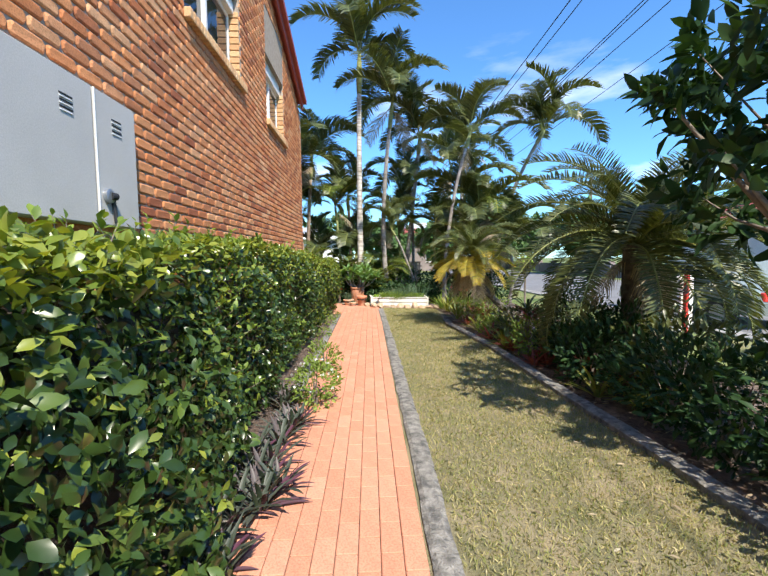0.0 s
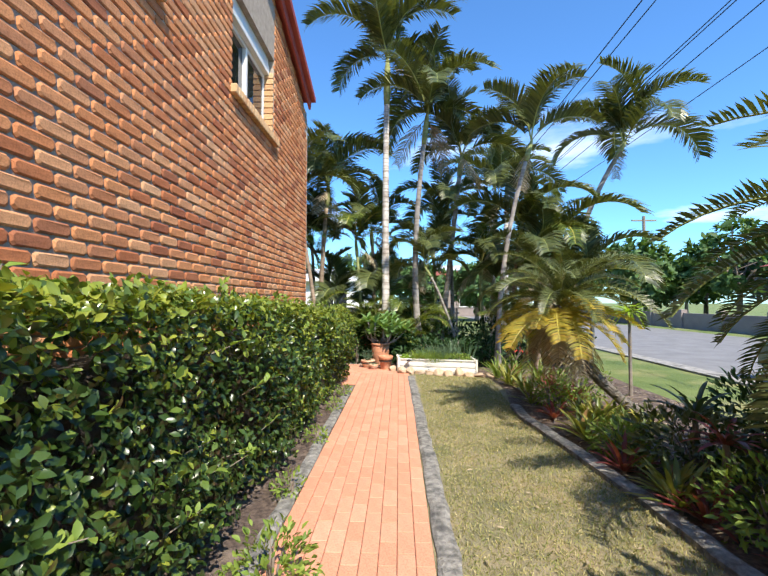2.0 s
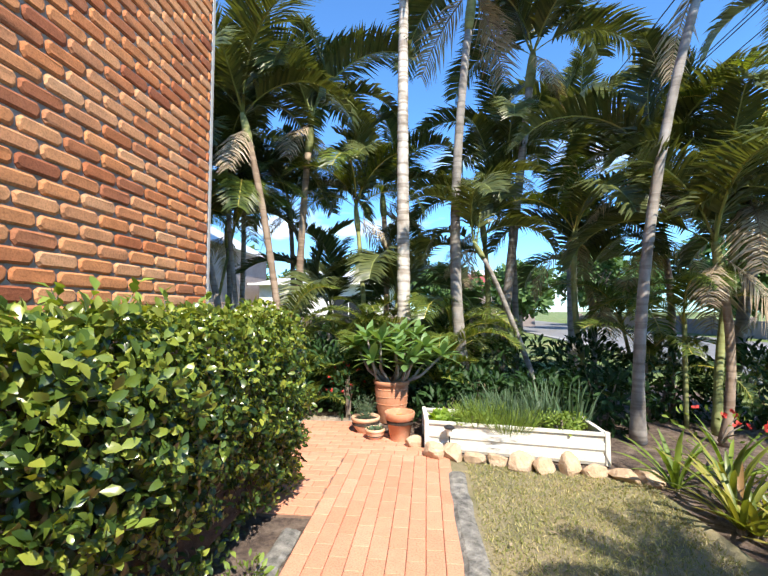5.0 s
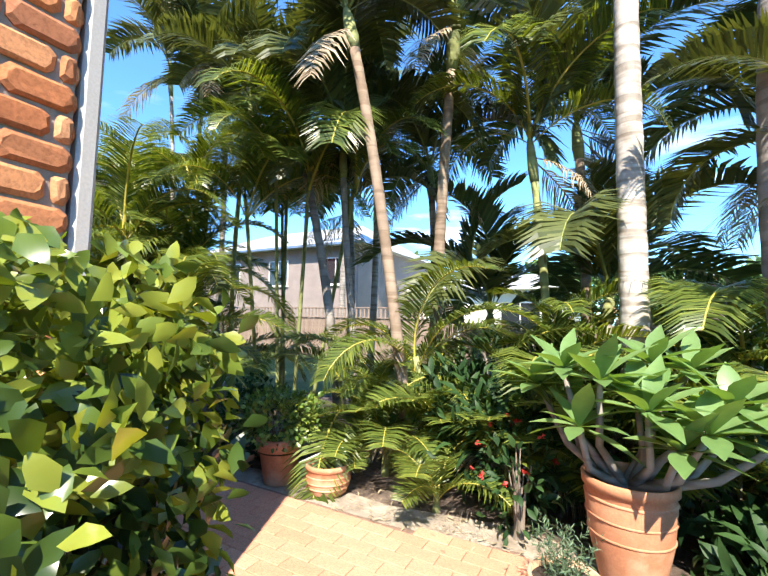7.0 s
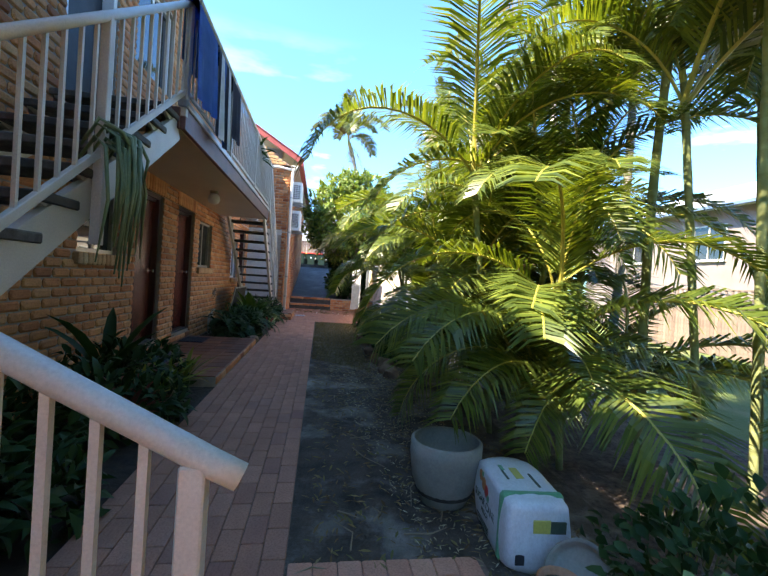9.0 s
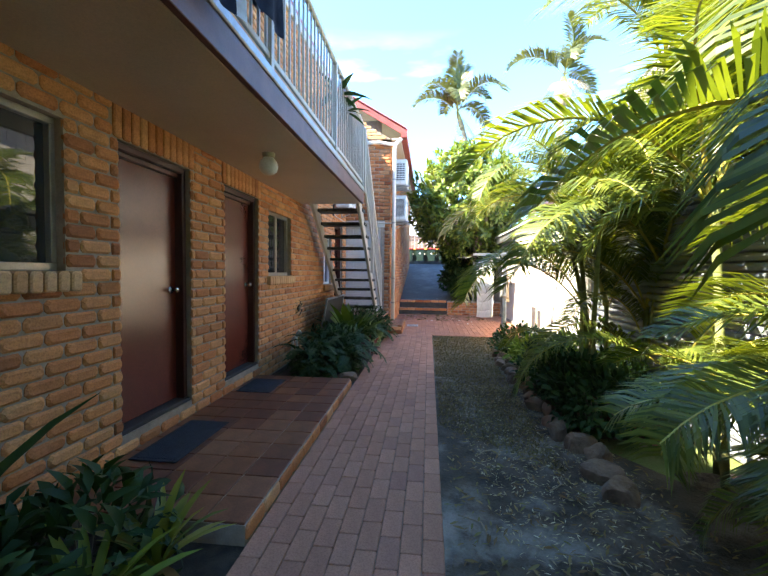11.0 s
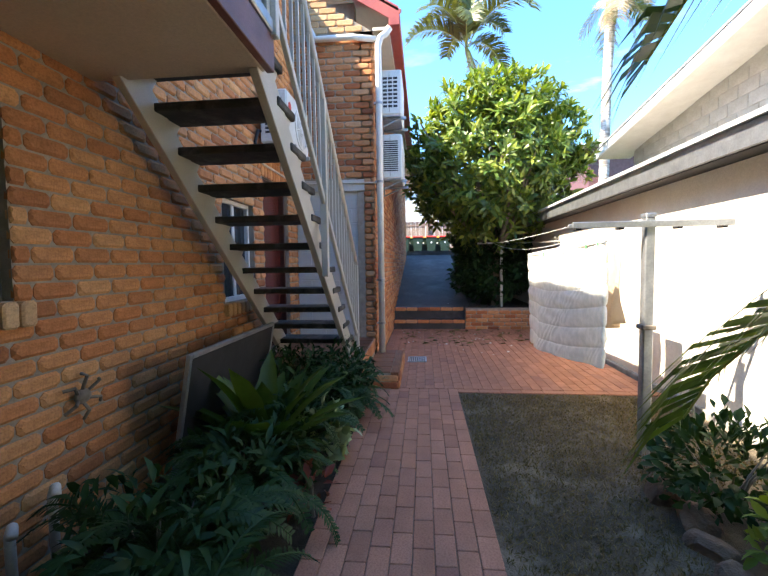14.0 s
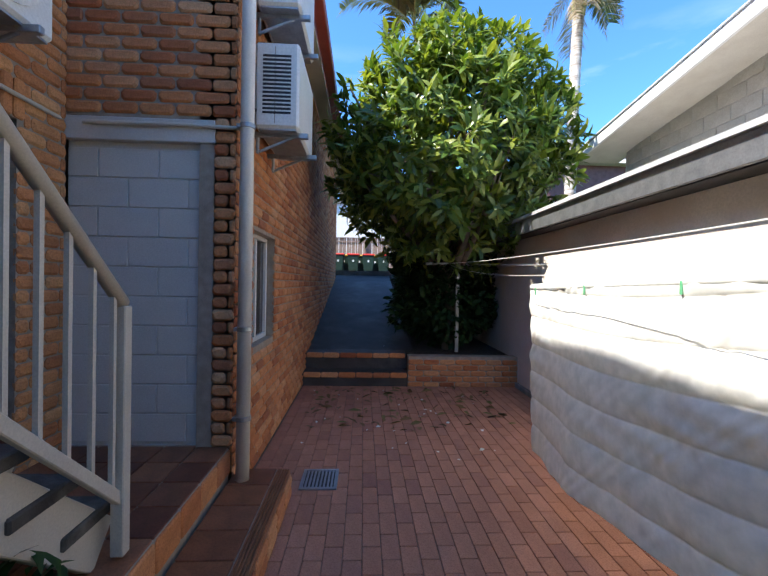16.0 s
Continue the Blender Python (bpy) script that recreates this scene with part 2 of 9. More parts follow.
# Dry brown turf, with the yard's shade worked into a darker colour.
M["shaded_turf"] = surface("shaded_turf", (0.055, 0.045, 0.026), (0.14, 0.105, 0.065), 5, 0.95, 70, 1.0, stain=(0.24, 0.19, 0.13), stain_scale=2.4, bump_d=0.02)
M["haunch"] = surface("haunch", (0.12, 0.115, 0.105), (0.38, 0.36, 0.32), 16, 0.95, 60, 1.0, stain=(0.05, 0.05, 0.05), stain_scale=5.5, bump_d=0.02)
M["rock"] = surface("rock", (0.42, 0.27, 0.16), (0.62, 0.48, 0.34), 4, 0.9, 30, 0.7, stain=(0.22, 0.15, 0.11), stain_scale=2.6, bump_d=0.02)
M["rock_dark"] = surface("rock_dark", (0.10, 0.062, 0.042), (0.30, 0.18, 0.11), 5, 0.9, 30, 0.7, bump_d=0.02)
M["fence_wood"] = piece_mat("fence_wood", [(0.22, 0.17, 0.14), (0.28, 0.22, 0.18), (0.25, 0.19, 0.16), (0.32, 0.26, 0.22)], True, grime=0.4)
M["asphalt"] = surface("asphalt", (0.16, 0.16, 0.165), (0.22, 0.22, 0.225), 1.5, 0.9, 60, 0.3)
M["white_metal"] = surface("white_metal", (0.72, 0.69, 0.60), (0.80, 0.78, 0.70), 4, 0.4, 60, 0.05)
M["corrugated"] = surface("corrugated", (0.30, 0.33, 0.37), (0.40, 0.43, 0.47), 2, 0.4, 60, 0.04)
M["roof_grey"] = surface("roof_grey", (0.46, 0.47, 0.48), (0.58, 0.59, 0.60), 2, 0.5, 60, 0.05)
M["house_wall"] = surface("house_wall", (0.25, 0.205, 0.19), (0.30, 0.25, 0.23), 2, 0.8, 40, 0.1)
M["house_blue"] = surface("house_blue", (0.10, 0.17, 0.28), (0.15, 0.22, 0.34), 2, 0.6, 40, 0.1)
M["lane"] = surface("lane", (0.028, 0.025, 0.024), (0.06, 0.052, 0.05), 2.5, 0.7, 50, 0.5, stain=(0.10, 0.095, 0.095), stain_scale=1.5)
M["cloth_white"] = leaf_mat("cloth_white", [(0.90, 0.90, 0.92), (0.92, 0.92, 0.93)], 0.9, 0.1, 0.3, through=(1.0, 1.0, 1.0))
M["cloth_tan"] = surface("cloth_tan", (0.45, 0.33, 0.22), (0.55, 0.41, 0.28), 5, 0.9, 240, 0.2)
M["cloth_blue"] = surface("cloth_blue", (0.03, 0.13, 0.42), (0.06, 0.20, 0.55), 5, 0.9, 240, 0.3)
M["cloth_navy"] = surface("cloth_navy", (0.012, 0.014, 0.03), (0.03, 0.035, 0.06), 5, 0.9, 240, 0.3)
M["bag_white"] = surface("bag_white", (0.66, 0.69, 0.70), (0.76, 0.78, 0.78), 6, 0.32, 60, 0.15)
M["bag_green"] = surface("bag_green", (0.09, 0.33, 0.17), (0.13, 0.42, 0.22), 6, 0.35, 60, 0.1)
M["bag_yellow"] = surface("bag_yellow", (0.55, 0.50, 0.10), (0.62, 0.58, 0.16), 6, 0.35, 60, 0.1)
M["bag_orange"] = surface("bag_orange", (0.60, 0.16, 0.02), (0.70, 0.25, 0.04), 6, 0.35, 60, 0.1)
M["ink"] = surface("ink", (0.05, 0.08, 0.05), (0.07, 0.10, 0.07), 6, 0.5, 60, 0.0)
M["sign_red"] = surface("sign_red", (0.62, 0.03, 0.02), (0.70, 0.05, 0.03), 4, 0.5, 60, 0.0)
M["sign_yellow"] = surface("sign_yellow", (0.75, 0.42, 0.03), (0.80, 0.50, 0.05), 4, 0.5, 60, 0.0)
M["cactus"] = surface("cactus", (0.10, 0.15, 0.06), (0.18, 0.23, 0.10), 9, 0.55, 80, 0.15)
M["bark"] = surface("bark", (0.16, 0.13, 0.10), (0.30, 0.25, 0.20), 9, 0.9, 40, 0.6)
M["flower_red"] = leaf_mat("flower_red", [(0.62, 0.05, 0.05), (0.75, 0.12, 0.10)], 0.6, 0.2, 0.3, through=(1.0, 1.0, 1.0))
M["flower_white"] = leaf_mat("flower_white", [(0.78, 0.76, 0.70), (0.84, 0.84, 0.80)], 0.6, 0.2, 0.3, through=(1.0, 1.0, 1.0))
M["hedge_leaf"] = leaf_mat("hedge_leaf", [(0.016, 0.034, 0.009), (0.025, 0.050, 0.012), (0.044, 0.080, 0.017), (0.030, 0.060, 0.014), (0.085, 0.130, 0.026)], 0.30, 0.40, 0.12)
# Yellow-green of new tips, also used to colour the sunlit stretch of hedge.
M["hedge_tip_sunlit"] = leaf_mat("hedge_tip_sunlit", [(0.065, 0.115, 0.022), (0.13, 0.19, 0.032), (0.21, 0.265, 0.045), (0.29, 0.32, 0.055), (0.05, 0.09, 0.02)], 0.26, 0.55, 0.28)
M["palm_leaf"] = leaf_mat("palm_leaf", [(0.052, 0.070, 0.028), (0.078, 0.100, 0.036), (0.125, 0.145, 0.050), (0.088, 0.108, 0.038)], 0.38, 0.42, 0.24, through=(1.6, 1.45, 0.5))
M["palm_bright"] = leaf_mat("palm_bright", [(0.056, 0.090, 0.022), (0.092, 0.132, 0.028), (0.142, 0.188, 0.038), (0.215, 0.250, 0.050)], 0.33, 0.45, 0.36, through=(1.6, 1.5, 0.45))
M["palm_yellow"] = leaf_mat("palm_yellow", [(0.30, 0.25, 0.04), (0.42, 0.32, 0.05), (0.20, 0.21, 0.04), (0.45, 0.28, 0.06)], 0.5, 0.3, 0.35)
M["leaf_brown"] = leaf_mat("leaf_brown", [(0.10, 0.06, 0.03), (0.20, 0.12, 0.06), (0.14, 0.13, 0.05), (0.30, 0.20, 0.10)], 0.7, 0.2, 0.15)
M["palm_dead"] = leaf_mat("palm_dead", [(0.308, 0.238, 0.168), (0.448, 0.364, 0.266), (0.224, 0.168, 0.126), (0.560, 0.490, 0.392)], 0.8, 0.15, 0.2)
M["tree_leaf"] = leaf_mat("tree_leaf", [(0.045, 0.094, 0.020), (0.082, 0.148, 0.028), (0.150, 0.218, 0.044), (0.285, 0.330, 0.075), (0.070, 0.125, 0.026)], 0.32, 0.5, 0.3)
# Near-black greens; deep shade in beds and under the tree is put into them.
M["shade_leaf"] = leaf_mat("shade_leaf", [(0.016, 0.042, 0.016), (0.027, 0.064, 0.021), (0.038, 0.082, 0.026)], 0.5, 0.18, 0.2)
M["nest_leaf"] = leaf_mat("nest_leaf", [(0.045, 0.085, 0.016), (0.075, 0.125, 0.022), (0.10, 0.15, 0.03)], 0.45, 0.4, 0.3)
M["variegated_leaf"] = leaf_mat("variegated_leaf", [(0.10, 0.17, 0.09), (0.26, 0.34, 0.22), (0.40, 0.47, 0.36)], 0.5, 0.35, 0.25)
M["frangipani_leaf"] = leaf_mat("frangipani_leaf", [(0.12, 0.22, 0.075), (0.16, 0.27, 0.10), (0.20, 0.31, 0.12)], 0.38, 0.5, 0.3)
M["purple_leaf"] = leaf_mat("purple_leaf", [(0.05, 0.065, 0.05), (0.085, 0.10, 0.08), (0.11, 0.04, 0.07), (0.06, 0.085, 0.05)], 0.5, 0.4, 0.15)
M["brom_leaf"] = leaf_mat("brom_leaf", [(0.10, 0.15, 0.03), (0.20, 0.22, 0.045), (0.30, 0.28, 0.07), (0.22, 0.09, 0.06), (0.09, 0.13, 0.035)], 0.4, 0.4, 0.3)
M["red_leaf"] = leaf_mat("red_leaf", [(0.16, 0.035, 0.035), (0.26, 0.06, 0.05), (0.12, 0.05, 0.035)], 0.4, 0.4, 0.3)
M["herb_leaf"] = leaf_mat("herb_leaf", [(0.120, 0.190, 0.038), (0.180, 0.260, 0.050), (0.255, 0.330, 0.072)], 0.5, 0.3, 0.32)
M["chive_leaf"] = leaf_mat("chive_leaf", [(0.09, 0.15, 0.09), (0.13, 0.19, 0.12), (0.07, 0.13, 0.06)], 0.5, 0.3, 0.2)
M["lettuce_leaf"] = leaf_mat("lettuce_leaf", [(0.22, 0.34, 0.05), (0.30, 0.42, 0.08)], 0.5, 0.3, 0.4)
M["grass_blade"] = leaf_mat("grass_blade", [(0.165, 0.200, 0.066), (0.290, 0.275, 0.115), (0.440, 0.370, 0.210), (0.215, 0.240, 0.080), (0.540, 0.445, 0.270)], 0.7, 0.2, 0.25)
# Darker than grass_blade: the blade colours carry the yard's shade.
M["shaded_blade"] = leaf_mat("shaded_blade", [(0.075, 0.070, 0.025), (0.15, 0.115, 0.058), (0.24, 0.18, 0.105), (0.10, 0.085, 0.038)], 0.7, 0.2, 0.2)
M["far_leaf"] = leaf_mat("far_leaf", [(0.045, 0.098, 0.030), (0.075, 0.143, 0.045), (0.112, 0.188, 0.060)], 0.6, 0.3, 0.25)


def trunk_mat(name, c1, c2, ring):
    """A palm trunk: rings across, blotches along."""
    m, nt, bs = mat_nodes(name)
    blot = tex_noise(nt, 5, 5, 0.6, (1, 1, 0.6))
    col = ramp(nt, blot, [(0.35, c1), (0.62, c2)])
    rings = tex_noise(nt, 5.5, 2, 0.5, (0.25, 0.25, 3.0))
    col = mix_col(nt, 0.7, col, ramp(nt, rings, [(0.42, ring), (0.5, (1, 1, 1))]), "MULTIPLY")
    nt.links.new(col, bs.inputs["Base Color"])
    bs.inputs["Roughness"].default_value = 0.85
    bump(nt, bs, rings, 0.5, 0.02)
    return m


M["trunk_white"] = trunk_mat("trunk_white", (0.30, 0.26, 0.22), (0.58, 0.54, 0.49), (0.5, 0.45, 0.4))
M["trunk_grey"] = trunk_mat("trunk_grey", (0.17, 0.15, 0.13), (0.34, 0.31, 0.28), (0.6, 0.58, 0.55))
M["trunk_brown"] = trunk_mat("trunk_brown", (0.20, 0.14, 0.10), (0.33, 0.25, 0.18), (0.6, 0.55, 0.5))
M["trunk_green"] = trunk_mat("trunk_green", (0.16, 0.19, 0.07), (0.30, 0.32, 0.13), (0.75, 0.72, 0.6))
M["trunk_rough"] = surface("trunk_rough", (0.10, 0.085, 0.07), (0.24, 0.21, 0.17), 18, 0.95, 40, 1.0, bump_d=0.03)


def glass_mat(name, tint, rough=0.02):
    m, nt, bs = mat_nodes(name)
    bs.inputs["Base Color"].default_value = (*tint, 1)
    bs.inputs["Roughness"].default_value = rough
    bs.inputs["Specular IOR Level"].default_value = 0.8
    return m


M["dark_glass"] = glass_mat("dark_glass", (0.012, 0.014, 0.016))
M["pane_glass"] = glass_mat("pane_glass", (0.02, 0.024, 0.028))
m_lamp, nt_lamp, bs_lamp = mat_nodes("lamp_glass")
bs_lamp.inputs["Base Color"].default_value = (0.75, 0.73, 0.68, 1)
bs_lamp.inputs["Roughness"].default_value = 0.2
bs_lamp.inputs["Subsurface Weight"].default_value = 0.3
M["lamp_glass"] = m_lamp

# ---- building helpers ----
rng = np.random.default_rng(7)
rnd = random.Random(11)


def thing(name, loc=(0, 0, 0), label="", category="", group="", kind="", rz=0.0):
    ob = new(name)
    ob.matrix_world = pose(*loc, 0, 0, rz)
    return tagged(ob, label, category, group, kind)


def part(name, bm, material, parent=None, label="", smooth=False):
    """Links a bmesh (or a ready mesh) as one mesh object under its thing."""
    if isinstance(bm, bmesh.types.BMesh):
        bmesh.ops.recalc_face_normals(bm, faces=bm.faces)
        me = bpy.data.meshes.new(name)
        bm.to_mesh(me)
        bm.free()
    else:
        me = bm
    if smooth:
        me.polygons.foreach_set("use_smooth", [True] * len(me.polygons))
    if not me.materials:
        me.materials.append(material)
    ob = new(name, me)
    if parent is not None:
        ob.parent = parent
    return tagged(ob, label)


def raw_mesh(name, verts, faces, material, smooth=False, mats=None, idx=None):
    me = bpy.data.meshes.new(name)
    me.from_pydata(verts, [], faces)
    for m in (mats or [material]):
        me.materials.append(m)
    if idx is not None:
        me.polygons.foreach_set("material_index", idx)
    if smooth:
        me.polygons.foreach_set("use_smooth", [True] * len(me.polygons))
    me.update()
    return me


def box(bm, a, b, bevel=0.0, m=None):
    """A box between two corners, with bevelled edges."""
    a, b = Vector(a), Vector(b)
    r = bmesh.ops.create_cube(bm, size=1.0)
    vs = r["verts"]
    mat = Matrix.LocRotScale((a + b) / 2, None, [max(1e-4, abs(q - p)) for p, q in zip(a, b)])
    bmesh.ops.transform(bm, matrix=mat, verts=vs)
    if bevel:
        es = list({e for v in vs for e in v.link_edges})
        r2 = bmesh.ops.bevel(bm, geom=es, offset=bevel, segments=1, affect="EDGES")
        vs = list({v for f in r2["faces"] for v in f.verts} | {v for v in vs if v.is_valid})
    if m is not None:
        bmesh.ops.transform(bm, matrix=m, verts=vs)
    return bm


def boxes(*pairs, bevel=0.0):
    bm = bmesh.new()
    for a, b in pairs:
        box(bm, a, b, bevel)
    return bm


def beam(bm, p, q, w, h, up=(0, 0, 1), bevel=0.004):
    """A bar with a rectangular section from p to q."""
    p, q = Vector(p), Vector(q)
    x = (q - p)
    ln = x.length
    x.normalize()
    y = Vector(up).cross(x)
    if y.length < 1e-4:
        y = Vector((0, 1, 0)).cross(x)
    y.normalize()
    z = x.cross(y)
    m = Matrix((x, y, z)).transposed().to_4x4()
    m.translation = (p + q) / 2
    return box(bm, (-ln / 2, -w / 2, -h / 2), (ln / 2, w / 2, h / 2), bevel, m)


def tube(bm, pts, radii, seg=10, caps=True):
    """A round bar along points; radii is one number or one for each point."""
    pts = [Vector(p) for p in pts]
    if isinstance(radii, (int, float)):
        radii = [radii] * len(pts)
    rings = []
    ref = Vector((0.13, 0.2, 1)).normalized()
    for i, p in enumerate(pts):
        d = (pts[min(i + 1, len(pts) - 1)] - pts[max(i - 1, 0)]).normalized()
        if abs(d.dot(ref)) > 0.97:
            ref = Vector((1, 0.1, 0.05)).normalized()
        u = (ref - d * ref.dot(d)).normalized()
        v = d.cross(u)
        ref = u
        rings.append([bm.verts.new(p + (u * math.cos(2 * math.pi * k / seg) + v * math.sin(2 * math.pi * k / seg)) * radii[i]) for k in range(seg)])
    for a, b in zip(rings, rings[1:]):
        for k in range(seg):
            bm.faces.new((a[k], a[(k + 1) % seg], b[(k + 1) % seg], b[k]))
    if caps:
        bm.faces.new(rings[0][::-1])
        bm.faces.new(rings[-1])
    return bm


def lathe(bm, profile, seg=28, at=(0, 0, 0), wobble=0.0):
    """Turns a profile of (radius, height) about the z axis."""
    rings = []
    for i, (r, z) in enumerate(profile):
        rings.append([bm.verts.new((at[0] + r * math.cos(2 * math.pi * k / seg), at[1] + r * math.sin(2 * math.pi * k / seg), at[2] + z)) for k in range(seg)])
    for a, b in zip(rings, rings[1:]):
        for k in range(seg):
            bm.faces.new((a[k], a[(k + 1) % seg], b[(k + 1) % seg], b[k]))
    bm.faces.new(rings[0][::-1])
    bm.faces.new(rings[-1])
    return bm


def slab(bm, poly, z0, z1):
    """A flat plate with the outline poly, from z0 to z1."""
    lo = [bm.verts.new((x, y, z0)) for x, y in poly]
    hi = [bm.verts.new((x, y, z1)) for x, y in poly]
    bm.faces.new(hi)
    bm.faces.new(lo[::-1])
    n = len(poly)
    for i in range(n):
        bm.faces.new((lo[i], lo[(i + 1) % n], hi[(i + 1) % n], hi[i]))
    return bm


def inside(poly, x, y):
    hit = False
    for (x0, y0), (x1, y1) in zip(poly, poly[1:] + poly[:1]):
        if (y0 > y) != (y1 > y) and x < (x1 - x0) * (y - y0) / (y1 - y0) + x0:
            hit = not hit
    return hit


BRICK_F = [tuple(k * 8 + q for q in (i, (i + 1) % 8, (i + 1) % 8 + 8, i + 8)) for k in (0, 1) for i in range(8)] + [tuple(range(16, 24))]


def piece_verts(length, height, proud, chamfer, jit=0.0, r=None):
    """A brick-like piece with clipped corners lying in its own plane: x along, y across, z out of the surface."""
    vs = []
    for inset, z in ((0.0, -0.012), (0.0, proud - chamfer * 0.8), (chamfer, proud)):
        a, b = length / 2 - inset, height / 2 - inset
        c = min(chamfer * 1.5, length * 0.2, height * 0.25)
        vs += [(-a + c, -b, z), (a - c, -b, z), (a, -b + c, z), (a, b - c, z), (a - c, b, z), (-a + c, b, z), (-a, b - c, z), (-a, -b + c, z)]
    if jit:
        vs = [(x + r.uniform(-jit, jit), y + r.uniform(-jit, jit) * 0.6, z + r.uniform(-jit, jit) * (0.4 if i > 7 else 0)) for i, (x, y, z) in enumerate(vs)]
    return vs


def lay(parent, name, origin, u, v, pieces, size, mat_one, mat_rest, near, proud=0.014, chamfer=0.008, jit=0.0025, limit=300):
    """Lays pieces (a, b, length, height) on the plane origin + a*u + b*v. Those that near() picks, up to the limit, are objects
    of their own on shared meshes; the others are joined."""
    u, v, o = Vector(u), Vector(v), Vector(origin)
    n = u.cross(v)
    base = Matrix((u, v, n)).transposed().to_4x4()
    r = random.Random(3)
    shapes = []
    for k in range(5):
        shapes.append(raw_mesh(name, piece_verts(size[0], size[1], proud, chamfer, jit, r), BRICK_F, mat_one))
    verts, faces, made = [], [], 0
    for a, b, ln, ht in pieces:
        c = o + u * a + v * b
        if made < limit and near(c):
            ob = new(name, shapes[r.randrange(5)])
            m = base.copy()
            m.translation = c
            ob.parent = parent
            ob.matrix_basis = parent.matrix_world.inverted() @ m @ Matrix.Diagonal((ln / size[0], ht / size[1], 1, 1))
            made += 1
        else:
            k = len(verts)
            verts += [o + u * (a + x) + v * (b + y) + n * z for x, y, z in piece_verts(ln, ht, proud, min(chamfer, ln / 3), jit, r)]
            faces += [tuple(i + k for i in f) for f in BRICK_F]
    if verts:
        inv = parent.matrix_world.inverted()
        ob = new(name + "s", raw_mesh(name + "s", [tuple(inv @ p) for p in verts], faces, mat_rest))
        ob.parent = parent
        tagged(ob, kind="stuff")


def bond(length, height, pl, ph, gap, openings=(), half=True, b0=0.0, keep=None):
    """Pieces of a stretcher bond on a rectangle, cut at its ends and round openings (a0, a1, b0, b1)."""
    out = []
    rows = int(height / ph + 0.02)
    for j in range(rows):
        b = b0 + (j + 0.5) * ph
        off = pl / 2 if (half and j % 2) else 0.0
        a = -off
        while a < length - 0.01:
            s, e = max(a, 0.0), min(a + pl - gap, length)
            spans = [(s, e)]
            for a0, a1, c0, c1 in openings:
                if c0 - ph * 0.35 < b < c1 + ph * 0.35:
                    nxt = []
                    for s1, e1 in spans:
                        if e1 <= a0 or s1 >= a1:
                            nxt.append((s1, e1))
                        else:
                            if s1 < a0 - 0.03:
                                nxt.append((s1, a0))
                            if e1 > a1 + 0.03:
                                nxt.append((a1, e1))
                    spans = nxt
            for s1, e1 in spans:
                if e1 - s1 > 0.03 and (keep is None or keep((s1 + e1) / 2, b)):
                    out.append(((s1 + e1) / 2, b, e1 - s1, ph - gap))
            a += pl
    return out


def wall_core(bm, origin, u, length, z0, z1, thick, openings=()):
    """A wall as a solid with openings right through it; its outer face lies on the line of u, its body behind."""
    u, o = Vector(u), Vector(origin)
    n = u.cross(Vector((0, 0, 1)))
    us = sorted({0.0, length, *[q for op in openings for q in op[:2]]})
    zs = sorted({z0, z1, *[q for op in openings for q in op[2:]]})
    us = [q for q in us if 0 <= q <= length]
    zs = [q for q in zs if z0 <= q <= z1]

    def solid(i, j):
        if not (0 <= i < len(us) - 1 and 0 <= j < len(zs) - 1):
            return False
        a, b = (us[i] + us[i + 1]) / 2, (zs[j] + zs[j + 1]) / 2
        return not any(p < a < q and r < b < s for p, q, r, s in openings)

    def pt(a, d, z):
        w = o + u * a - n * d
        return bm.verts.new((w.x, w.y, z))

    for i in range(len(us) - 1):
        for j in range(len(zs) - 1):
            if not solid(i, j):
                continue
            a0, a1, c0, c1 = us[i], us[i + 1], zs[j], zs[j + 1]
            bm.faces.new([pt(a0, 0, c0), pt(a1, 0, c0), pt(a1, 0, c1), pt(a0, 0, c1)])
            bm.faces.new([pt(a0, thick, c1), pt(a1, thick, c1), pt(a1, thick, c0), pt(a0, thick, c0)])
            if not solid(i - 1, j):
                bm.faces.new([pt(a0, 0, c0), pt(a0, 0, c1), pt(a0, thick, c1), pt(a0, thick, c0)])
            if not solid(i + 1, j):
                bm.faces.new([pt(a1, 0, c0), pt(a1, thick, c0), pt(a1, thick, c1), pt(a1, 0, c1)])
            if not solid(i, j - 1):
                bm.faces.new([pt(a0, 0, c0), pt(a0, thick, c0), pt(a1, thick, c0), pt(a1, 0, c0)])
            if not solid(i, j + 1):
                bm.faces.new([pt(a0, 0, c1), pt(a1, 0, c1), pt(a1, thick, c1), pt(a0, thick, c1)])
    bmesh.ops.remove_doubles(bm, verts=bm.verts, dist=1e-5)
    return bm


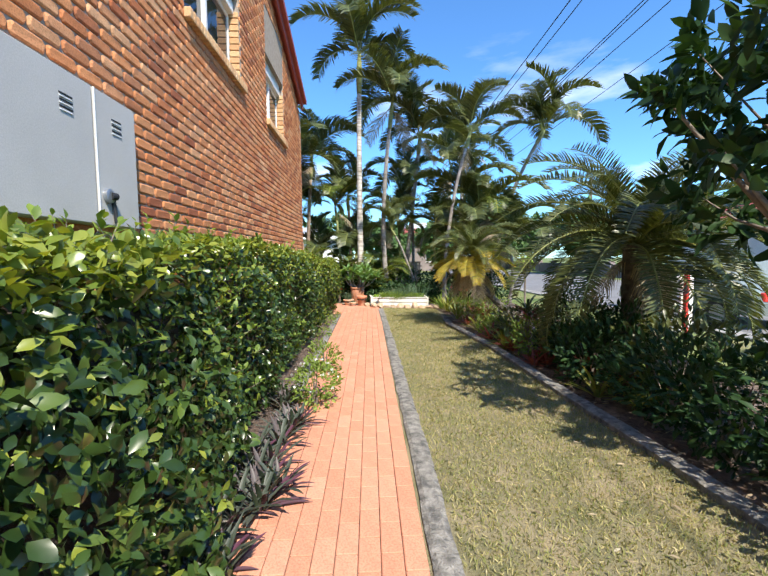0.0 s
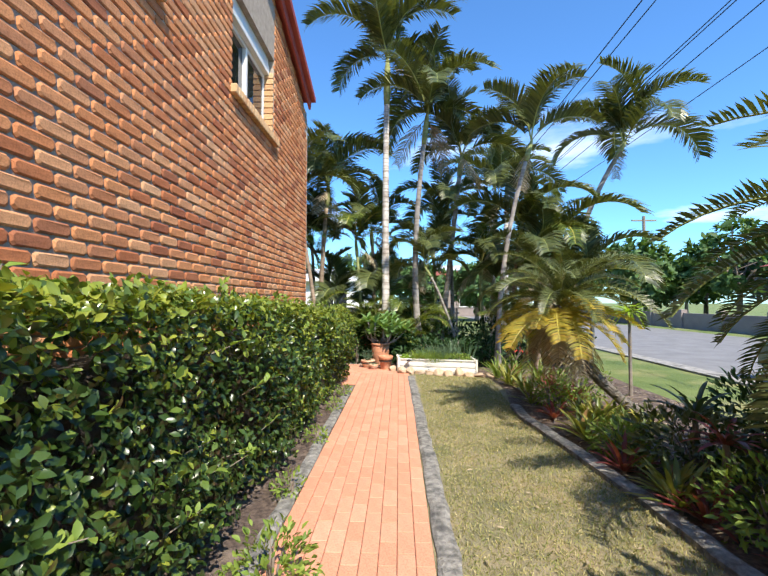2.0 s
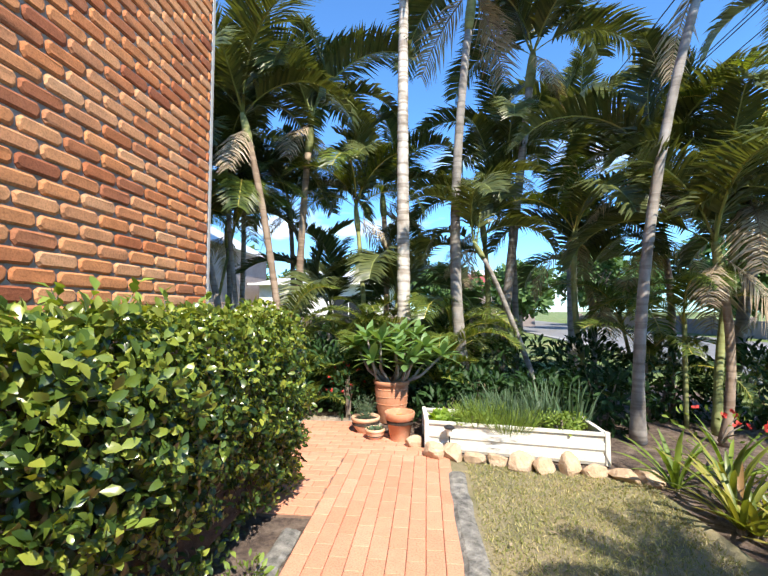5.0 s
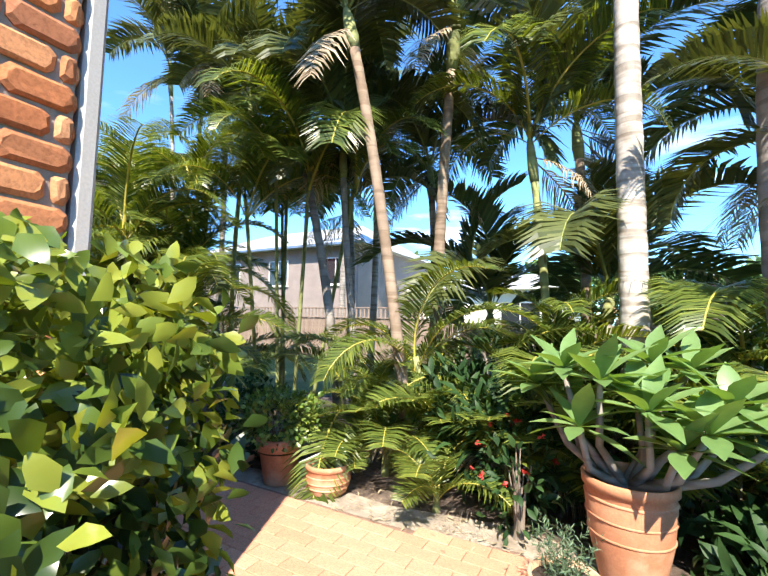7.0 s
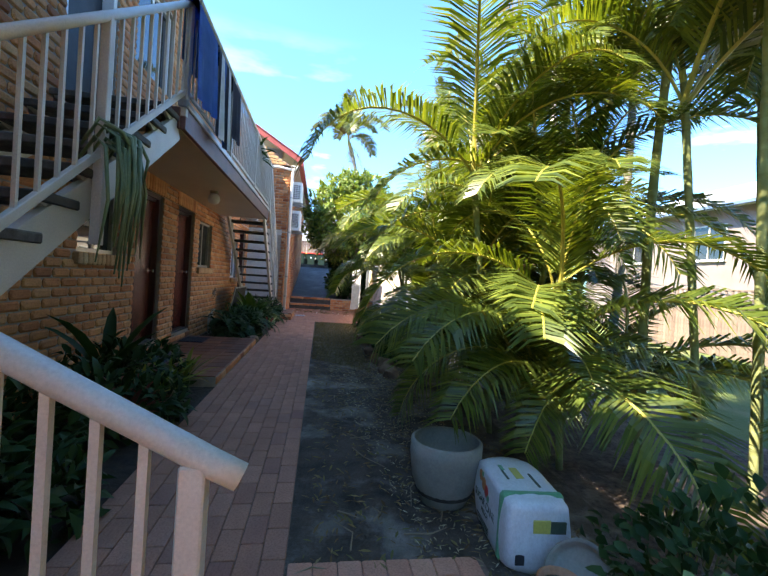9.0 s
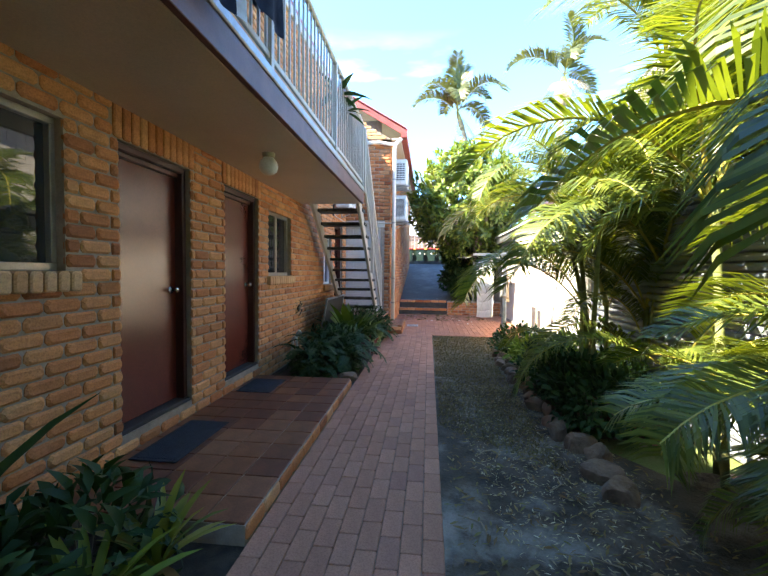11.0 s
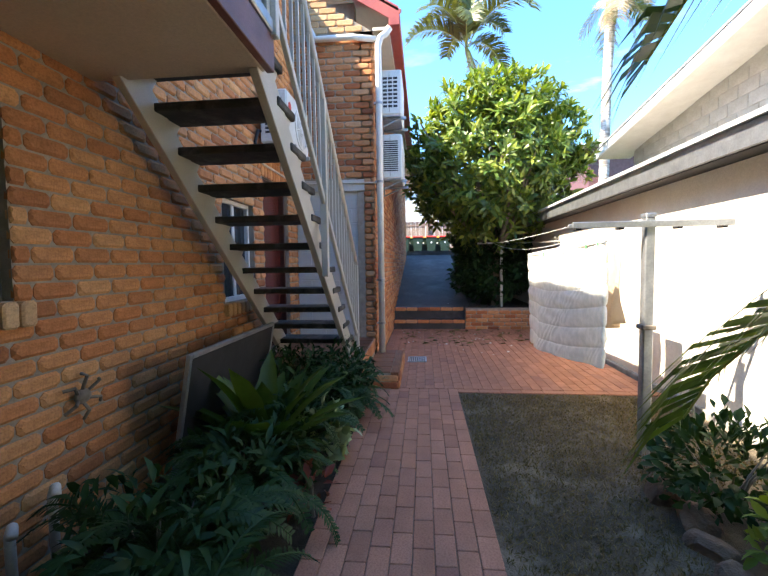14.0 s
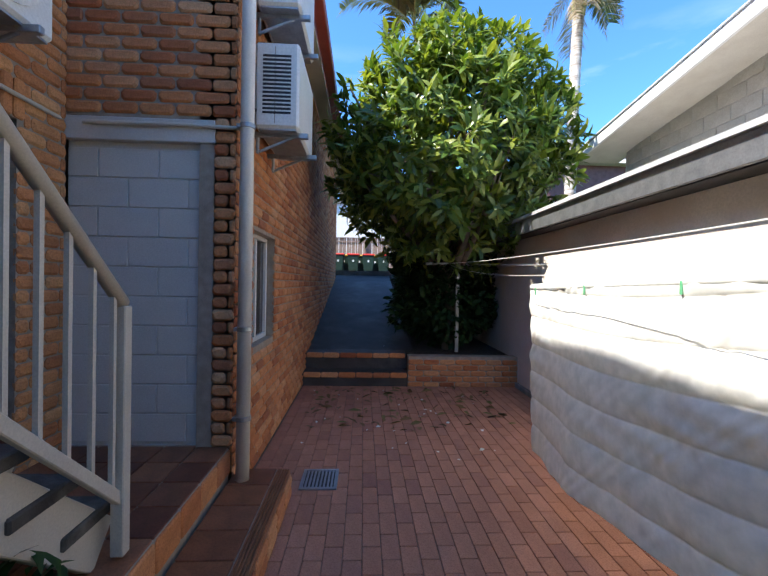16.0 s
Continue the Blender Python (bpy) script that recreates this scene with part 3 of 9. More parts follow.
def leaf_arrays(P, D, N, L, W, cup=0.25, droop=0.2, widest=0.45):
    """Leaves as numpy arrays: each one folded along its rib, with a drooping tip."""
    P, D, N = (np.asarray(q, float) for q in (P, D, N))
    D = D / np.linalg.norm(D, axis=1, keepdims=True)
    S = np.cross(D, N)
    S /= np.maximum(np.linalg.norm(S, axis=1, keepdims=True), 1e-6)
    U = np.cross(S, D)
    L, W = np.asarray(L, float)[:, None], np.asarray(W, float)[:, None]
    mid = P + D * L * widest - U * L * droop * 0.12
    v = np.stack([P, mid + S * W / 2 + U * W * cup, mid, mid - S * W / 2 + U * W * cup,
                  P + D * L * 0.78 + S * W * 0.33 + U * (W * cup * 0.5 - L * droop * 0.5), P + D * L * 0.78 - S * W * 0.33 + U * (W * cup * 0.5 - L * droop * 0.5),
                  P + D * L - U * L * droop], axis=1)
    return v.reshape(-1, 3)


LEAF_F = np.array([(0, 2, 1), (0, 3, 2), (1, 2, 4), (2, 3, 5), (2, 5, 4), (4, 5, 6)])


def leaf_mesh(name, P, D, N, L, W, material, **kw):
    v = leaf_arrays(P, D, N, L, W, **kw)
    n = len(v) // 7
    f = (LEAF_F[None] + (np.arange(n) * 7)[:, None, None]).reshape(-1, 3)
    me = bpy.data.meshes.new(name)
    me.vertices.add(len(v))
    me.vertices.foreach_set("co", v.ravel())
    me.loops.add(f.size)
    me.loops.foreach_set("vertex_index", f.ravel().astype(np.int32))
    me.polygons.add(len(f))
    me.polygons.foreach_set("loop_start", np.arange(0, f.size, 3, dtype=np.int32))
    me.materials.append(material)
    me.update()
    me.validate()
    return me


def unit(n, gen=rng):
    v = gen.normal(size=(n, 3))
    return v / np.linalg.norm(v, axis=1, keepdims=True)

# ---- ground ----
def sheet(name, poly, z0, z1, material, label, category="ground"):
    bm = bmesh.new()
    slab(bm, poly, z0, z1)
    return tagged(part(name, bm, material), label, category, kind="structure")


sheet("ground", [(-400, -400), (400, -400), (400, 400), (-400, 400)], -0.6, -0.055, M["verge"], "mown grass ground running out to the distance")
LAWN = [(1.5, -6), (3.3, -6), (3.36, 1.8), (3.24, 4.7), (3.2, 6.2), (3.03, 7.8), (2.95, 8.6), (2.98, 9.4), (3.15, 10.3), (3.1, 11.5), (1.35, 11.95), (1.5, 11.6)]
sheet("lawn", LAWN, -0.3, -0.012, M["lawn"], "dry patchy mown lawn strip beside the brick path", "lawn")
sheet("garden_bed", [(3.3, -6), (5.6, -6), (5.6, 11.0), (6.0, 16.2), (-7.0, 16.2), (-7.0, 13.6), (-3.6, 13.6), (-2.92, 12.87), (-0.45, 12.88), (0.3, 13.0), (1.0, 12.4), (1.35, 11.95), (3.1, 11.5), (3.15, 10.3), (2.98, 9.4), (2.95, 8.6), (3.03, 7.8), (3.2, 6.2), (3.24, 4.7), (3.36, 1.8)], -0.3, -0.025, M["mulch"], "mulched garden bed under the palms", "garden bed")
sheet("sandy_edge", [(-2.2, 12.87), (-0.45, 12.88), (0.3, 13.0), (0.7, 12.75), (0.8, 13.1), (0.3, 13.3), (-0.6, 13.12), (-1.4, 13.18), (-2.1, 13.1)], -0.2, -0.018, M["pale_sand"], "pale sandy grit along the edge of the court", "soil")
sheet("hedge_bed", [(-0.5, -6), (0.535, -6), (0.535, 11.9), (-0.5, 11.9)], -0.3, -0.03, M["mulch"], "gravelly soil strip under the hedge", "garden bed")
sheet("dirt", [(-2.9, 11.93), (-9.4, 11.93), (-9.4, 13.05), (-7.6, 13.05), (-6.5, 13.75), (-3.3, 13.75), (-2.2, 13.25), (-2.2, 12.86), (-2.9, 12.86)], -0.3, -0.02, M["sand_dirt"], "bare grey sandy soil beside the path", "soil")
sheet("back_lawn", [(-9.4, 11.93), (-12.83, 11.93), (-12.83, 14.15), (-7.6, 14.15), (-7.6, 13.05), (-9.4, 13.05)], -0.3, -0.014, M["shaded_turf"], "thin brownish lawn behind the flats, shade put into its colour", "lawn")
sheet("wall_bed", [(-2.14, 9.765), (-2.14, 10.94), (-5.85, 10.94), (-5.85, 9.765)], -0.3, -0.02, M["soil"], "dark soil bed against the brick wall", "garden bed")
sheet("stair_bed", [(-8.68, 9.765), (-8.68, 10.94), (-12.75, 10.94), (-12.75, 9.765)], -0.3, -0.02, M["soil"], "dark soil bed under the outside stairs", "garden bed")
sheet("far_yard", [(-24, 16.2), (6, 16.2), (6, 21.6), (-24, 22.6)], -0.3, -0.03, M["verge"], "sunny grass strip before the paling fence", "lawn")
sheet("road", [(8.2, -200), (16.5, -200), (16.5, 200), (8.2, 200)], -0.4, -0.05, M["asphalt"], "grey asphalt street with a low kerb", "road")
sheet("street_kerb", [(7.75, -200), (8.2, -200), (8.2, 200), (7.75, 200)], -0.4, -0.01, M["concrete"], "pale concrete kerb along the street", "kerb")


def kerb_edge(name, pts, width, z, label):
    bm = bmesh.new()
    r = random.Random(5)
    left, right = [], []
    n = 0
    for (x0, y0), (x1, y1) in zip(pts, pts[1:]):
        d = Vector((x1 - x0, y1 - y0))
        k = max(1, int(d.length / 0.18))
        nn = Vector((-d.y, d.x)).normalized() * width / 2
        for i in range(k):
            f = i / k
            j = r.uniform(-0.018, 0.018)
            left.append((x0 + d.x * f + nn.x * (1 + j * 6), y0 + d.y * f + nn.y))
            right.append((x0 + d.x * f - nn.x * (1 - j * 9), y0 + d.y * f - nn.y))
    rows = [[bm.verts.new((*a, -0.1)), bm.verts.new((*a, z - 0.012)), bm.verts.new((a[0] * 0.8 + b[0] * 0.2, a[1] * 0.8 + b[1] * 0.2, z + r.uniform(-0.006, 0.006))),
             bm.verts.new((a[0] * 0.25 + b[0] * 0.75, a[1] * 0.25 + b[1] * 0.75, z + r.uniform(-0.006, 0.006))), bm.verts.new((*b, z - 0.014)), bm.verts.new((*b, -0.1))] for a, b in zip(left, right)]
    for p, q in zip(rows, rows[1:]):
        for i in range(5):
            bm.faces.new((p[i], p[i + 1], q[i + 1], q[i]))
    return tagged(part(name, bm, M["haunch"], smooth=False), label, "edging", kind="structure")


kerb_edge("path_edging", [(1.615, -5), (1.615, 4), (1.6, 8), (1.56, 11.6)], 0.14, 0.012, "rough mossy concrete haunching along the path")
kerb_edge("hedge_edging", [(0.48, -5), (0.46, 6), (0.45, 10.6)], 0.12, -0.004, "crumbled concrete haunching beside the hedge")
kerb_edge("bed_edging", [(3.33, -5), (3.36, 1.8), (3.24, 4.7), (3.2, 6.2), (3.03, 7.8), (2.95, 8.5), (2.98, 9.3)], 0.14, 0.045, "weathered concrete garden edging")

# ---- paving ----
def paving(name, x0, x1, y0, y1, along, label, mats, near, keep=None, poly=None):
    ob = thing(name, label=label, category="paving", kind="structure")
    bm = bmesh.new()
    slab(bm, poly or [(x0, y0), (x1, y0), (x1, y1), (x0, y1)], -0.2, -0.011)
    part("bedding", bm, M["joint_sand"], ob)
    if along == "y":
        ps = bond(y1 - y0, x1 - x0, 0.232, 0.11, 0.004, keep=(lambda a, b: keep(x1 - b, y0 + a)) if keep else None)
        lay(ob, "paver", (x1, y0, -0.012), (0, 1, 0), (-1, 0, 0), ps, (0.228, 0.106), mats[0], mats[1], near, 0.012, 0.004, 0.0012)
    else:
        ps = bond(x1 - x0, y1 - y0, 0.232, 0.11, 0.004, keep=(lambda a, b: keep(x0 + a, y0 + b)) if keep else None)
        lay(ob, "paver", (x0, y0, -0.012), (1, 0, 0), (0, 1, 0), ps, (0.228, 0.106), mats[0], mats[1], near, 0.012, 0.004, 0.0012)
    return ob


ORANGE, SHADED = (M["paver"], M["paver_rest"]), (M["paver_shaded"], M["paver_shaded_rest"])
paving("front_path", 0.535, 1.525, -4.0, 11.82, "y", "sunlit orange clay brick paver path", ORANGE, lambda c: 1.2 < c.y < 8.0)
COURT = [(1.525, 11.83), (1.3, 12.0), (1.0, 12.38), (0.33, 12.98), (-0.45, 12.86), (-2.95, 12.85), (-2.95, 11.94), (-0.98, 11.94), (-0.98, 11.83)]
paving("court_paving", -2.945, 1.525, 11.83, 13.0, "x", "orange clay paver court at the corner of the flats", ORANGE, lambda c: c.x < 0.9 and c.y < 12.7, keep=lambda x, y: inside(COURT, x, y), poly=COURT)
paving("corner_paving", -0.985, 0.531, 10.6, 11.826, "x", "orange clay pavers between the hedge and the front steps", ORANGE, lambda c: c.y > 11.05)
paving("side_path", -12.947, -2.14, 10.94, 11.93, "x", "clay brick paver path with shade put into its darker colour", SHADED, lambda c: -9.5 < c.x < -5.2)
PATIO = [(-12.95, 10.2), (-12.95, 14.15), (-17.25, 14.15), (-17.25, 10.88), (-14.0, 10.88), (-14.0, 10.2)]
paving("paving_border", -12.946, -12.834, 11.932, 14.12, "y", "single border course of clay pavers beside the lawn", SHADED, lambda c: True)
paving("back_paving", -17.25, -12.95, 10.9, 14.12, "x", "worn paver yard behind the flats with shade put into its darker colour", SHADED, lambda c: c.x > -15.0 and c.y < 12.9, keep=lambda x, y: inside(PATIO, x, y), poly=PATIO)

# ---- brick walls ----
def brick_wall(name, origin, u, length, z0, z1, openings, label, near, keep=None, z_bricks=None, thick=0.24, core_openings=None, mats=None, cut=()):
    ob = thing(name, label=label, category="wall", kind="structure")
    bm = bmesh.new()
    wall_core(bm, origin, u, length, z0, z1, thick, core_openings or openings)
    part("mortar", bm, M["mortar"], ob)
    zb = z0 if z_bricks is None else z_bricks
    ps = bond(length, z1 - zb, 0.24, 0.086, 0.011, [(a, b, c - zb, d - zb) for a, b, c, d in (*openings, *cut)], keep=(lambda a, b: keep(a, b + zb)) if keep else None)
    o = Vector((origin[0], origin[1], zb))
    ma, mb = mats or (M["brick"], M["brick_rest"])
    lay(ob, "brick", o, u, (0, 0, 1), ps, (0.229, 0.075), ma, mb, near, 0.016, 0.014, 0.003)
    return ob


# street-side wall of the flats
def side_keep(a, z):
    y = a - 5.0
    return z < 5.28 + (10.7 - y) * 0.33 and not (z > 4.5 and y > 11.0 - (z - 4.5) * 0.32)


w_side = thing("wall_east", label="sunlit rough clinker brick gable wall of the flats", category="wall", kind="structure")
bm = bmesh.new()
wall_core(bm, (-0.5, -5.0, 0), (0, 1, 0), 16.0, -0.3, 5.2, 0.25, [(9.25, 11.0, 3.86, 5.0), (12.42, 13.9, 3.86, 5.0)])
part("mortar", bm, M["mortar"], w_side)
bm = bmesh.new()
prof = [(-5, 5.2), (10.77, 5.2), (10.74, 5.28), (-5, 10.4)]
f = [bm.verts.new((-0.5, y, z)) for y, z in prof]
g = [bm.verts.new((-0.75, y, z)) for y, z in prof]
bm.faces.new(f)
bm.faces.new(g[::-1])
for i in range(4):
    bm.faces.new((f[i], g[i], g[(i + 1) % 4], f[(i + 1) % 4]))
part("gable", bm, M["mortar"], w_side)
ps = bond(13.0, 6.6, 0.24, 0.086, 0.011, [(6.25, 8.0, 2.96, 4.9), (9.42, 10.9, 2.96, 4.9)], keep=lambda a, b: side_keep(a + 3.0, b + 0.9))
lay(w_side, "brick", (-0.5, -2.0, 0.9), (0, 1, 0), (0, 0, 1), ps, (0.229, 0.075), M["brick"], M["brick_rest"], lambda c: 3.4 < c.y < 6.4 and 1.5 < c.z < 3.6, 0.014, 0.011, 0.0035)
EAST_F = Matrix(((0, 0, 1, -0.5), (1, 0, 0, 0), (0, 1, 0, 0), (0, 0, 0, 1)))


def row_on(parent, m, a0, a1, b, height, pitch, proud, name, mat):
    n = max(1, round((a1 - a0) / pitch))
    p = (a1 - a0) / n
    mesh = raw_mesh(name, piece_verts(p - 0.012, height, proud, 0.009, 0.003, random.Random(2)), BRICK_F, mat)
    for i in range(n):
        ob = new(name, mesh)
        ob.parent = parent
        ob.matrix_basis = parent.matrix_world.inverted() @ m @ pose(a0 + (i + 0.5) * p, b, 0)


def east_window(y0, y1, top):
    row_on(w_side, EAST_F, y0 - 0.06, y1 + 0.1, 3.80, 0.11, 0.086, 0.075, "sill_brick", M["pale_brick"])
    # pale brick reveal at the far side
    for k in range(11):
        ob = new("reveal_brick", raw_mesh("reveal_brick", piece_verts(0.13, 0.075, 0.016, 0.008, 0.002, random.Random(k)), BRICK_F, M["pale_brick"]))
        ob.parent = w_side
        ob.matrix_basis = Matrix.Translation((-0.566, y1 + 0.0, 3.90 + k * 0.086)) @ Matrix(((1, 0, 0), (0, 0, -1), (0, 1, 0))).to_4x4()
    win = thing("window_1", (-0.66, (y0 + y1) / 2, 3.86), "sliding window in a white frame, dark inside", "window", kind="structure")
    w = (y1 - y0) / 2
    bm = bmesh.new()
    for a, b in (((-0.03, -w, 0), (0.03, w, 0.05)), ((-0.03, -w, top - 3.91), (0.03, w, top - 3.86)), ((-0.03, -w, 0.05), (0.03, -w + 0.05, top - 3.91)), ((-0.03, w - 0.05, 0.05), (0.03, w, top - 3.91)), ((-0.02, -0.03, 0.05), (0.045, 0.03, top - 3.91))):
        box(bm, a, b, 0.004)
    part("window_frame", bm, M["white_paint"], win)
    part("pane", boxes(((-0.012, -w + 0.05, 0.05), (-0.004, -0.03, top - 3.91))), M["dark_glass"], win)
    part("pane", boxes(((0.006, 0.03, 0.05), (0.014, w - 0.05, top - 3.91))), M["pane_glass"], win)
    # white boards over the head
    bm = bmesh.new()
    zt = 5.28 + (10.7 - y1) * 0.33
    k = 0
    z = top
    while z < zt - 0.05 and k < 9:
        box(bm, (-0.05, -w, z - 3.86 + 0.004), (0.10 if k == 0 else 0.085, w, z - 3.86 + 0.136), 0.006)
        z += 0.14
        k += 1
    part("cladding", bm, M["white_paint"], win, "white weatherboards over the window")


east_window(4.27, 5.98, 4.76)
east_window(7.44, 8.88, 4.76)
bm = bmesh.new()
beam(bm, (-0.40, 10.86, 5.28), (-0.40, -5.0, 10.51), 0.04, 0.20)
beam(bm, (-0.55, 10.80, 5.38), (-0.55, -5.0, 10.61), 0.5, 0.05)
tagged(part("verge_board", bm, M["roof_red"]), "red-brown barge board along the gable", "roof trim", kind="structure")
bm = bmesh.new()
for x0, x1, y0, za in ((-1.2, -0.3, 10.9, 5.36), (-14.3, -1.2, 9.8, 5.22)):
    v = [bm.verts.new(p) for p in ((x1, y0, za), (x1, -5, 10.6), (x0, -5, 10.6), (x0, y0, za), (x1, y0, za + 0.08), (x1, -5, 10.68), (x0, -5, 10.68), (x0, y0, za + 0.08))]
    for q in ((0, 1, 2, 3), (7, 6, 5, 4), (0, 4, 5, 1), (1, 5, 6, 2), (2, 6, 7, 3), (3, 7, 4, 0)):
        bm.faces.new([v[i] for i in q])
tagged(part("roof", bm, M["roof_red"]), "red-brown pitched roof of the flats", "roof", kind="structure")
tagged(part("wall_south", boxes(((-14.3, -5.25, -0.3), (-0.5, -5.0, 10.55)))  , M["mortar"]), "plain back wall closing the flats", "wall", kind="structure")
tagged(part("wall_inner", boxes(((-14.45, -5.0, -0.3), (-14.26, 10.6, 5.15)))  , M["mortar"]), "plain end wall closing the flats", "wall", kind="structure")
tagged(part("floor", boxes(((-14.1, -4.95, -0.06), (-0.8, 9.5, 0.1))), M["concrete"]), "plain concrete floor inside the flats", "floor", kind="structure")
tagged(part("ceiling", boxes(((-14.1, -4.95, 2.46), (-0.8, 9.5, 2.56))), M["soffit"]), "plain ceiling inside the lower flats", "ceiling", kind="structure")
# return of the wall at the corner
brick_wall("wall_corner", (-0.506, 11.003, 0), (-1, 0, 0), 0.49, -0.3, 4.5, [], "brick return at the corner of the flats", lambda c: False, thick=0.24)
brick_wall("wall_porch", (-1.0, 11.0, 0), (0, -1, 0), 1.235, -0.3, 4.5, [], "brick side wall of the porch", lambda c: False, thick=0.24)
bm = bmesh.new()
box(bm, (-0.62, 11.018, 0.0), (-0.50, 11.075, 5.1), 0.012)
tagged(part("corner_downpipe", bm, M["grey_box"]), "pale grey rectangular downpipe at the brick corner", "downpipe", kind="structure")

# ---- yard-side wall of the flats ----
WY = 9.765
def ux(x):
    return -1.0 - x


OPEN = [(ux(-5.28), ux(-6.06), 1.36, 2.22), (ux(-6.47), ux(-7.30), 0.22, 2.24), (ux(-7.89), ux(-8.73), 0.22, 2.24), (ux(-9.04), ux(-9.91), 1.30, 2.16), (ux(-11.82), ux(-12.5), 1.1, 2.07), (ux(-12.78), ux(-13.62), 0.4, 2.44),
        (ux(-4.95), ux(-5.8), 2.72, 4.8), (ux(-6.2), ux(-7.3), 3.6, 4.7)]
w_yard = brick_wall("wall_north", (-1.0, WY, 0), (-1, 0, 0), 13.0, -0.3, 5.2, OPEN, "clinker brick wall of the flats, warm bounce light put into its orange-brown colour", lambda c: (-8.0 < c.x < -6.0 or -10.6 < c.x < -9.0) and 0.3 < c.z < 2.0, z_bricks=0.0, cut=[(ux(-6.42), ux(-7.35), 2.27, 2.45), (ux(-7.84), ux(-8.78), 2.27, 2.45), (ux(-12.73), ux(-13.67), 2.47, 2.65), (ux(-5.22), ux(-6.12), 1.28, 1.33), (ux(-8.98), ux(-9.97), 1.22, 1.27)], mats=(M["bounce_brick"], M["bounce_rest"]))
NORTH = Matrix(((-1, 0, 0, 0), (0, 0, 1, WY), (0, 1, 0, 0), (0, 0, 0, 1)))
for x0, x1, zt in ((-6.42, -7.35, 2.24), (-7.84, -8.78, 2.24), (-12.73, -13.67, 2.44)):
    row_on(w_yard, NORTH, -x0, -x1, zt + 0.115, 0.225, 0.086, 0.017, "lintel_brick", M["bounce_brick"])
for x0, x1, zb in ((-5.22, -6.12, 1.36), (-8.98, -9.97, 1.30), (-11.77, -12.55, 1.10)):
    row_on(w_yard, NORTH, -x0, -x1, zb - 0.06, 0.115, 0.083, 0.06, "sill_brick", M["pale_brick"])
bm = bmesh.new()
box(bm, (-14.0, WY - 0.6, 5.05), (-1.0, WY + 0.06, 5.2), 0.01)
tagged(part("eave", bm, M["soffit"]), "boxed eave over the upper storey", "eave", kind="structure")


def red_door(name, x0, x1, z0, z1, knob):
    d = thing(name, ((x0 + x1) / 2, WY - 0.10, z0), "dark red gloss-painted flush door in a dark frame", "door", kind="structure")
    w, h = abs(x1 - x0) / 2, z1 - z0
    bm = bmesh.new()
    for a, b in (((-w, -0.06, 0.03), (-w + 0.05, 0.06, h)), ((w - 0.05, -0.06, 0.03), (w, 0.06, h)), ((-w, -0.06, h - 0.05), (w, 0.06, h)), ((-w + 0.05, -0.06, h - 0.085), (w - 0.05, 0.02, h - 0.05))):
        box(bm, a, b, 0.005)
    part("door_frame", bm, M["door_frame"], d)
    part("door_leaf", boxes(((-w + 0.05, -0.05, 0.035), (w - 0.05, -0.01, h - 0.085)), bevel=0.003), M["door_red"], d)
    part("threshold", boxes(((-w, -0.10, -0.005), (w, 0.085, 0.03)), bevel=0.005), M["black"], d, "black tiled threshold")
    if knob:
        bm = bmesh.new()
        kx = -w + 0.12
        tube(bm, [(kx, -0.012, 0.98), (kx, -0.002, 0.98)], 0.032, 14)
        tube(bm, [(kx, -0.005, 0.98), (kx, 0.03, 0.98), (kx, 0.045, 0.98), (kx, 0.06, 0.98)], [0.012, 0.012, 0.026, 0.02], 14)
        tube(bm, [(kx - 0.0, -0.012, 1.0 - 0.02), (kx, 0.0, 0.98)], 0.02, 10)
        part("door_knob", bm, M["chrome"], d, "chrome door knob", True)
    return d


red_door("door_1", -6.47, -7.30, 0.22, 2.24, True)
red_door("door_2", -7.89, -8.73, 0.22, 2.24, True)
red_door("door_3", -12.78, -13.62, 0.40, 2.44, False)


def alu_window(name, x0, x1, z0, z1, mat="alu", label="aluminium sliding window, dark inside"):
    win = thing(name, ((x0 + x1) / 2, WY - 0.09, z0), label, "window", kind="structure")
    w, h = abs(x1 - x0) / 2, z1 - z0
    bm = bmesh.new()
    for a, b in (((-w, -0.03, 0), (w, 0.04, 0.045)), ((-w, -0.03, h - 0.04), (w, 0.04, h)), ((-w, -0.03, 0.045), (-w + 0.035, 0.04, h - 0.04)), ((w - 0.035, -0.03, 0.045), (w, 0.04, h - 0.04)), ((-0.025, -0.02, 0.045), (0.025, 0.03, h - 0.04))):
        box(bm, a, b, 0.004)
    part("window_frame", bm, M[mat], win)
    part("pane", boxes(((-w + 0.035, -0.008, 0.045), (-0.025, 0.0, h - 0.04))), M["pane_glass"], win)
    part("pane", boxes(((0.025, 0.006, 0.045), (w - 0.035, 0.014, h - 0.04))), M["pane_glass"], win)


alu_window("window_2", -5.28, -6.06, 1.36, 2.22)
alu_window("window_3", -9.04, -9.91, 1.30, 2.16)
alu_window("window_4", -11.82, -12.5, 1.1, 2.07, "white_paint", "white-framed sliding window, dark inside")
alu_window("window_5", -6.2, -7.3, 3.6, 4.7, "white_paint", "white-framed upstairs window, dark inside")
d = thing("door_4", (-5.375, WY - 0.12, 2.72), "dark upstairs doorway with a white frame", "door", kind="structure")
part("door_frame", boxes(((-0.425, -0.05, 0), (-0.36, 0.1, 2.08)), ((0.36, -0.05, 0), (0.425, 0.1, 2.08)), bevel=0.004), M["white_paint"], d)
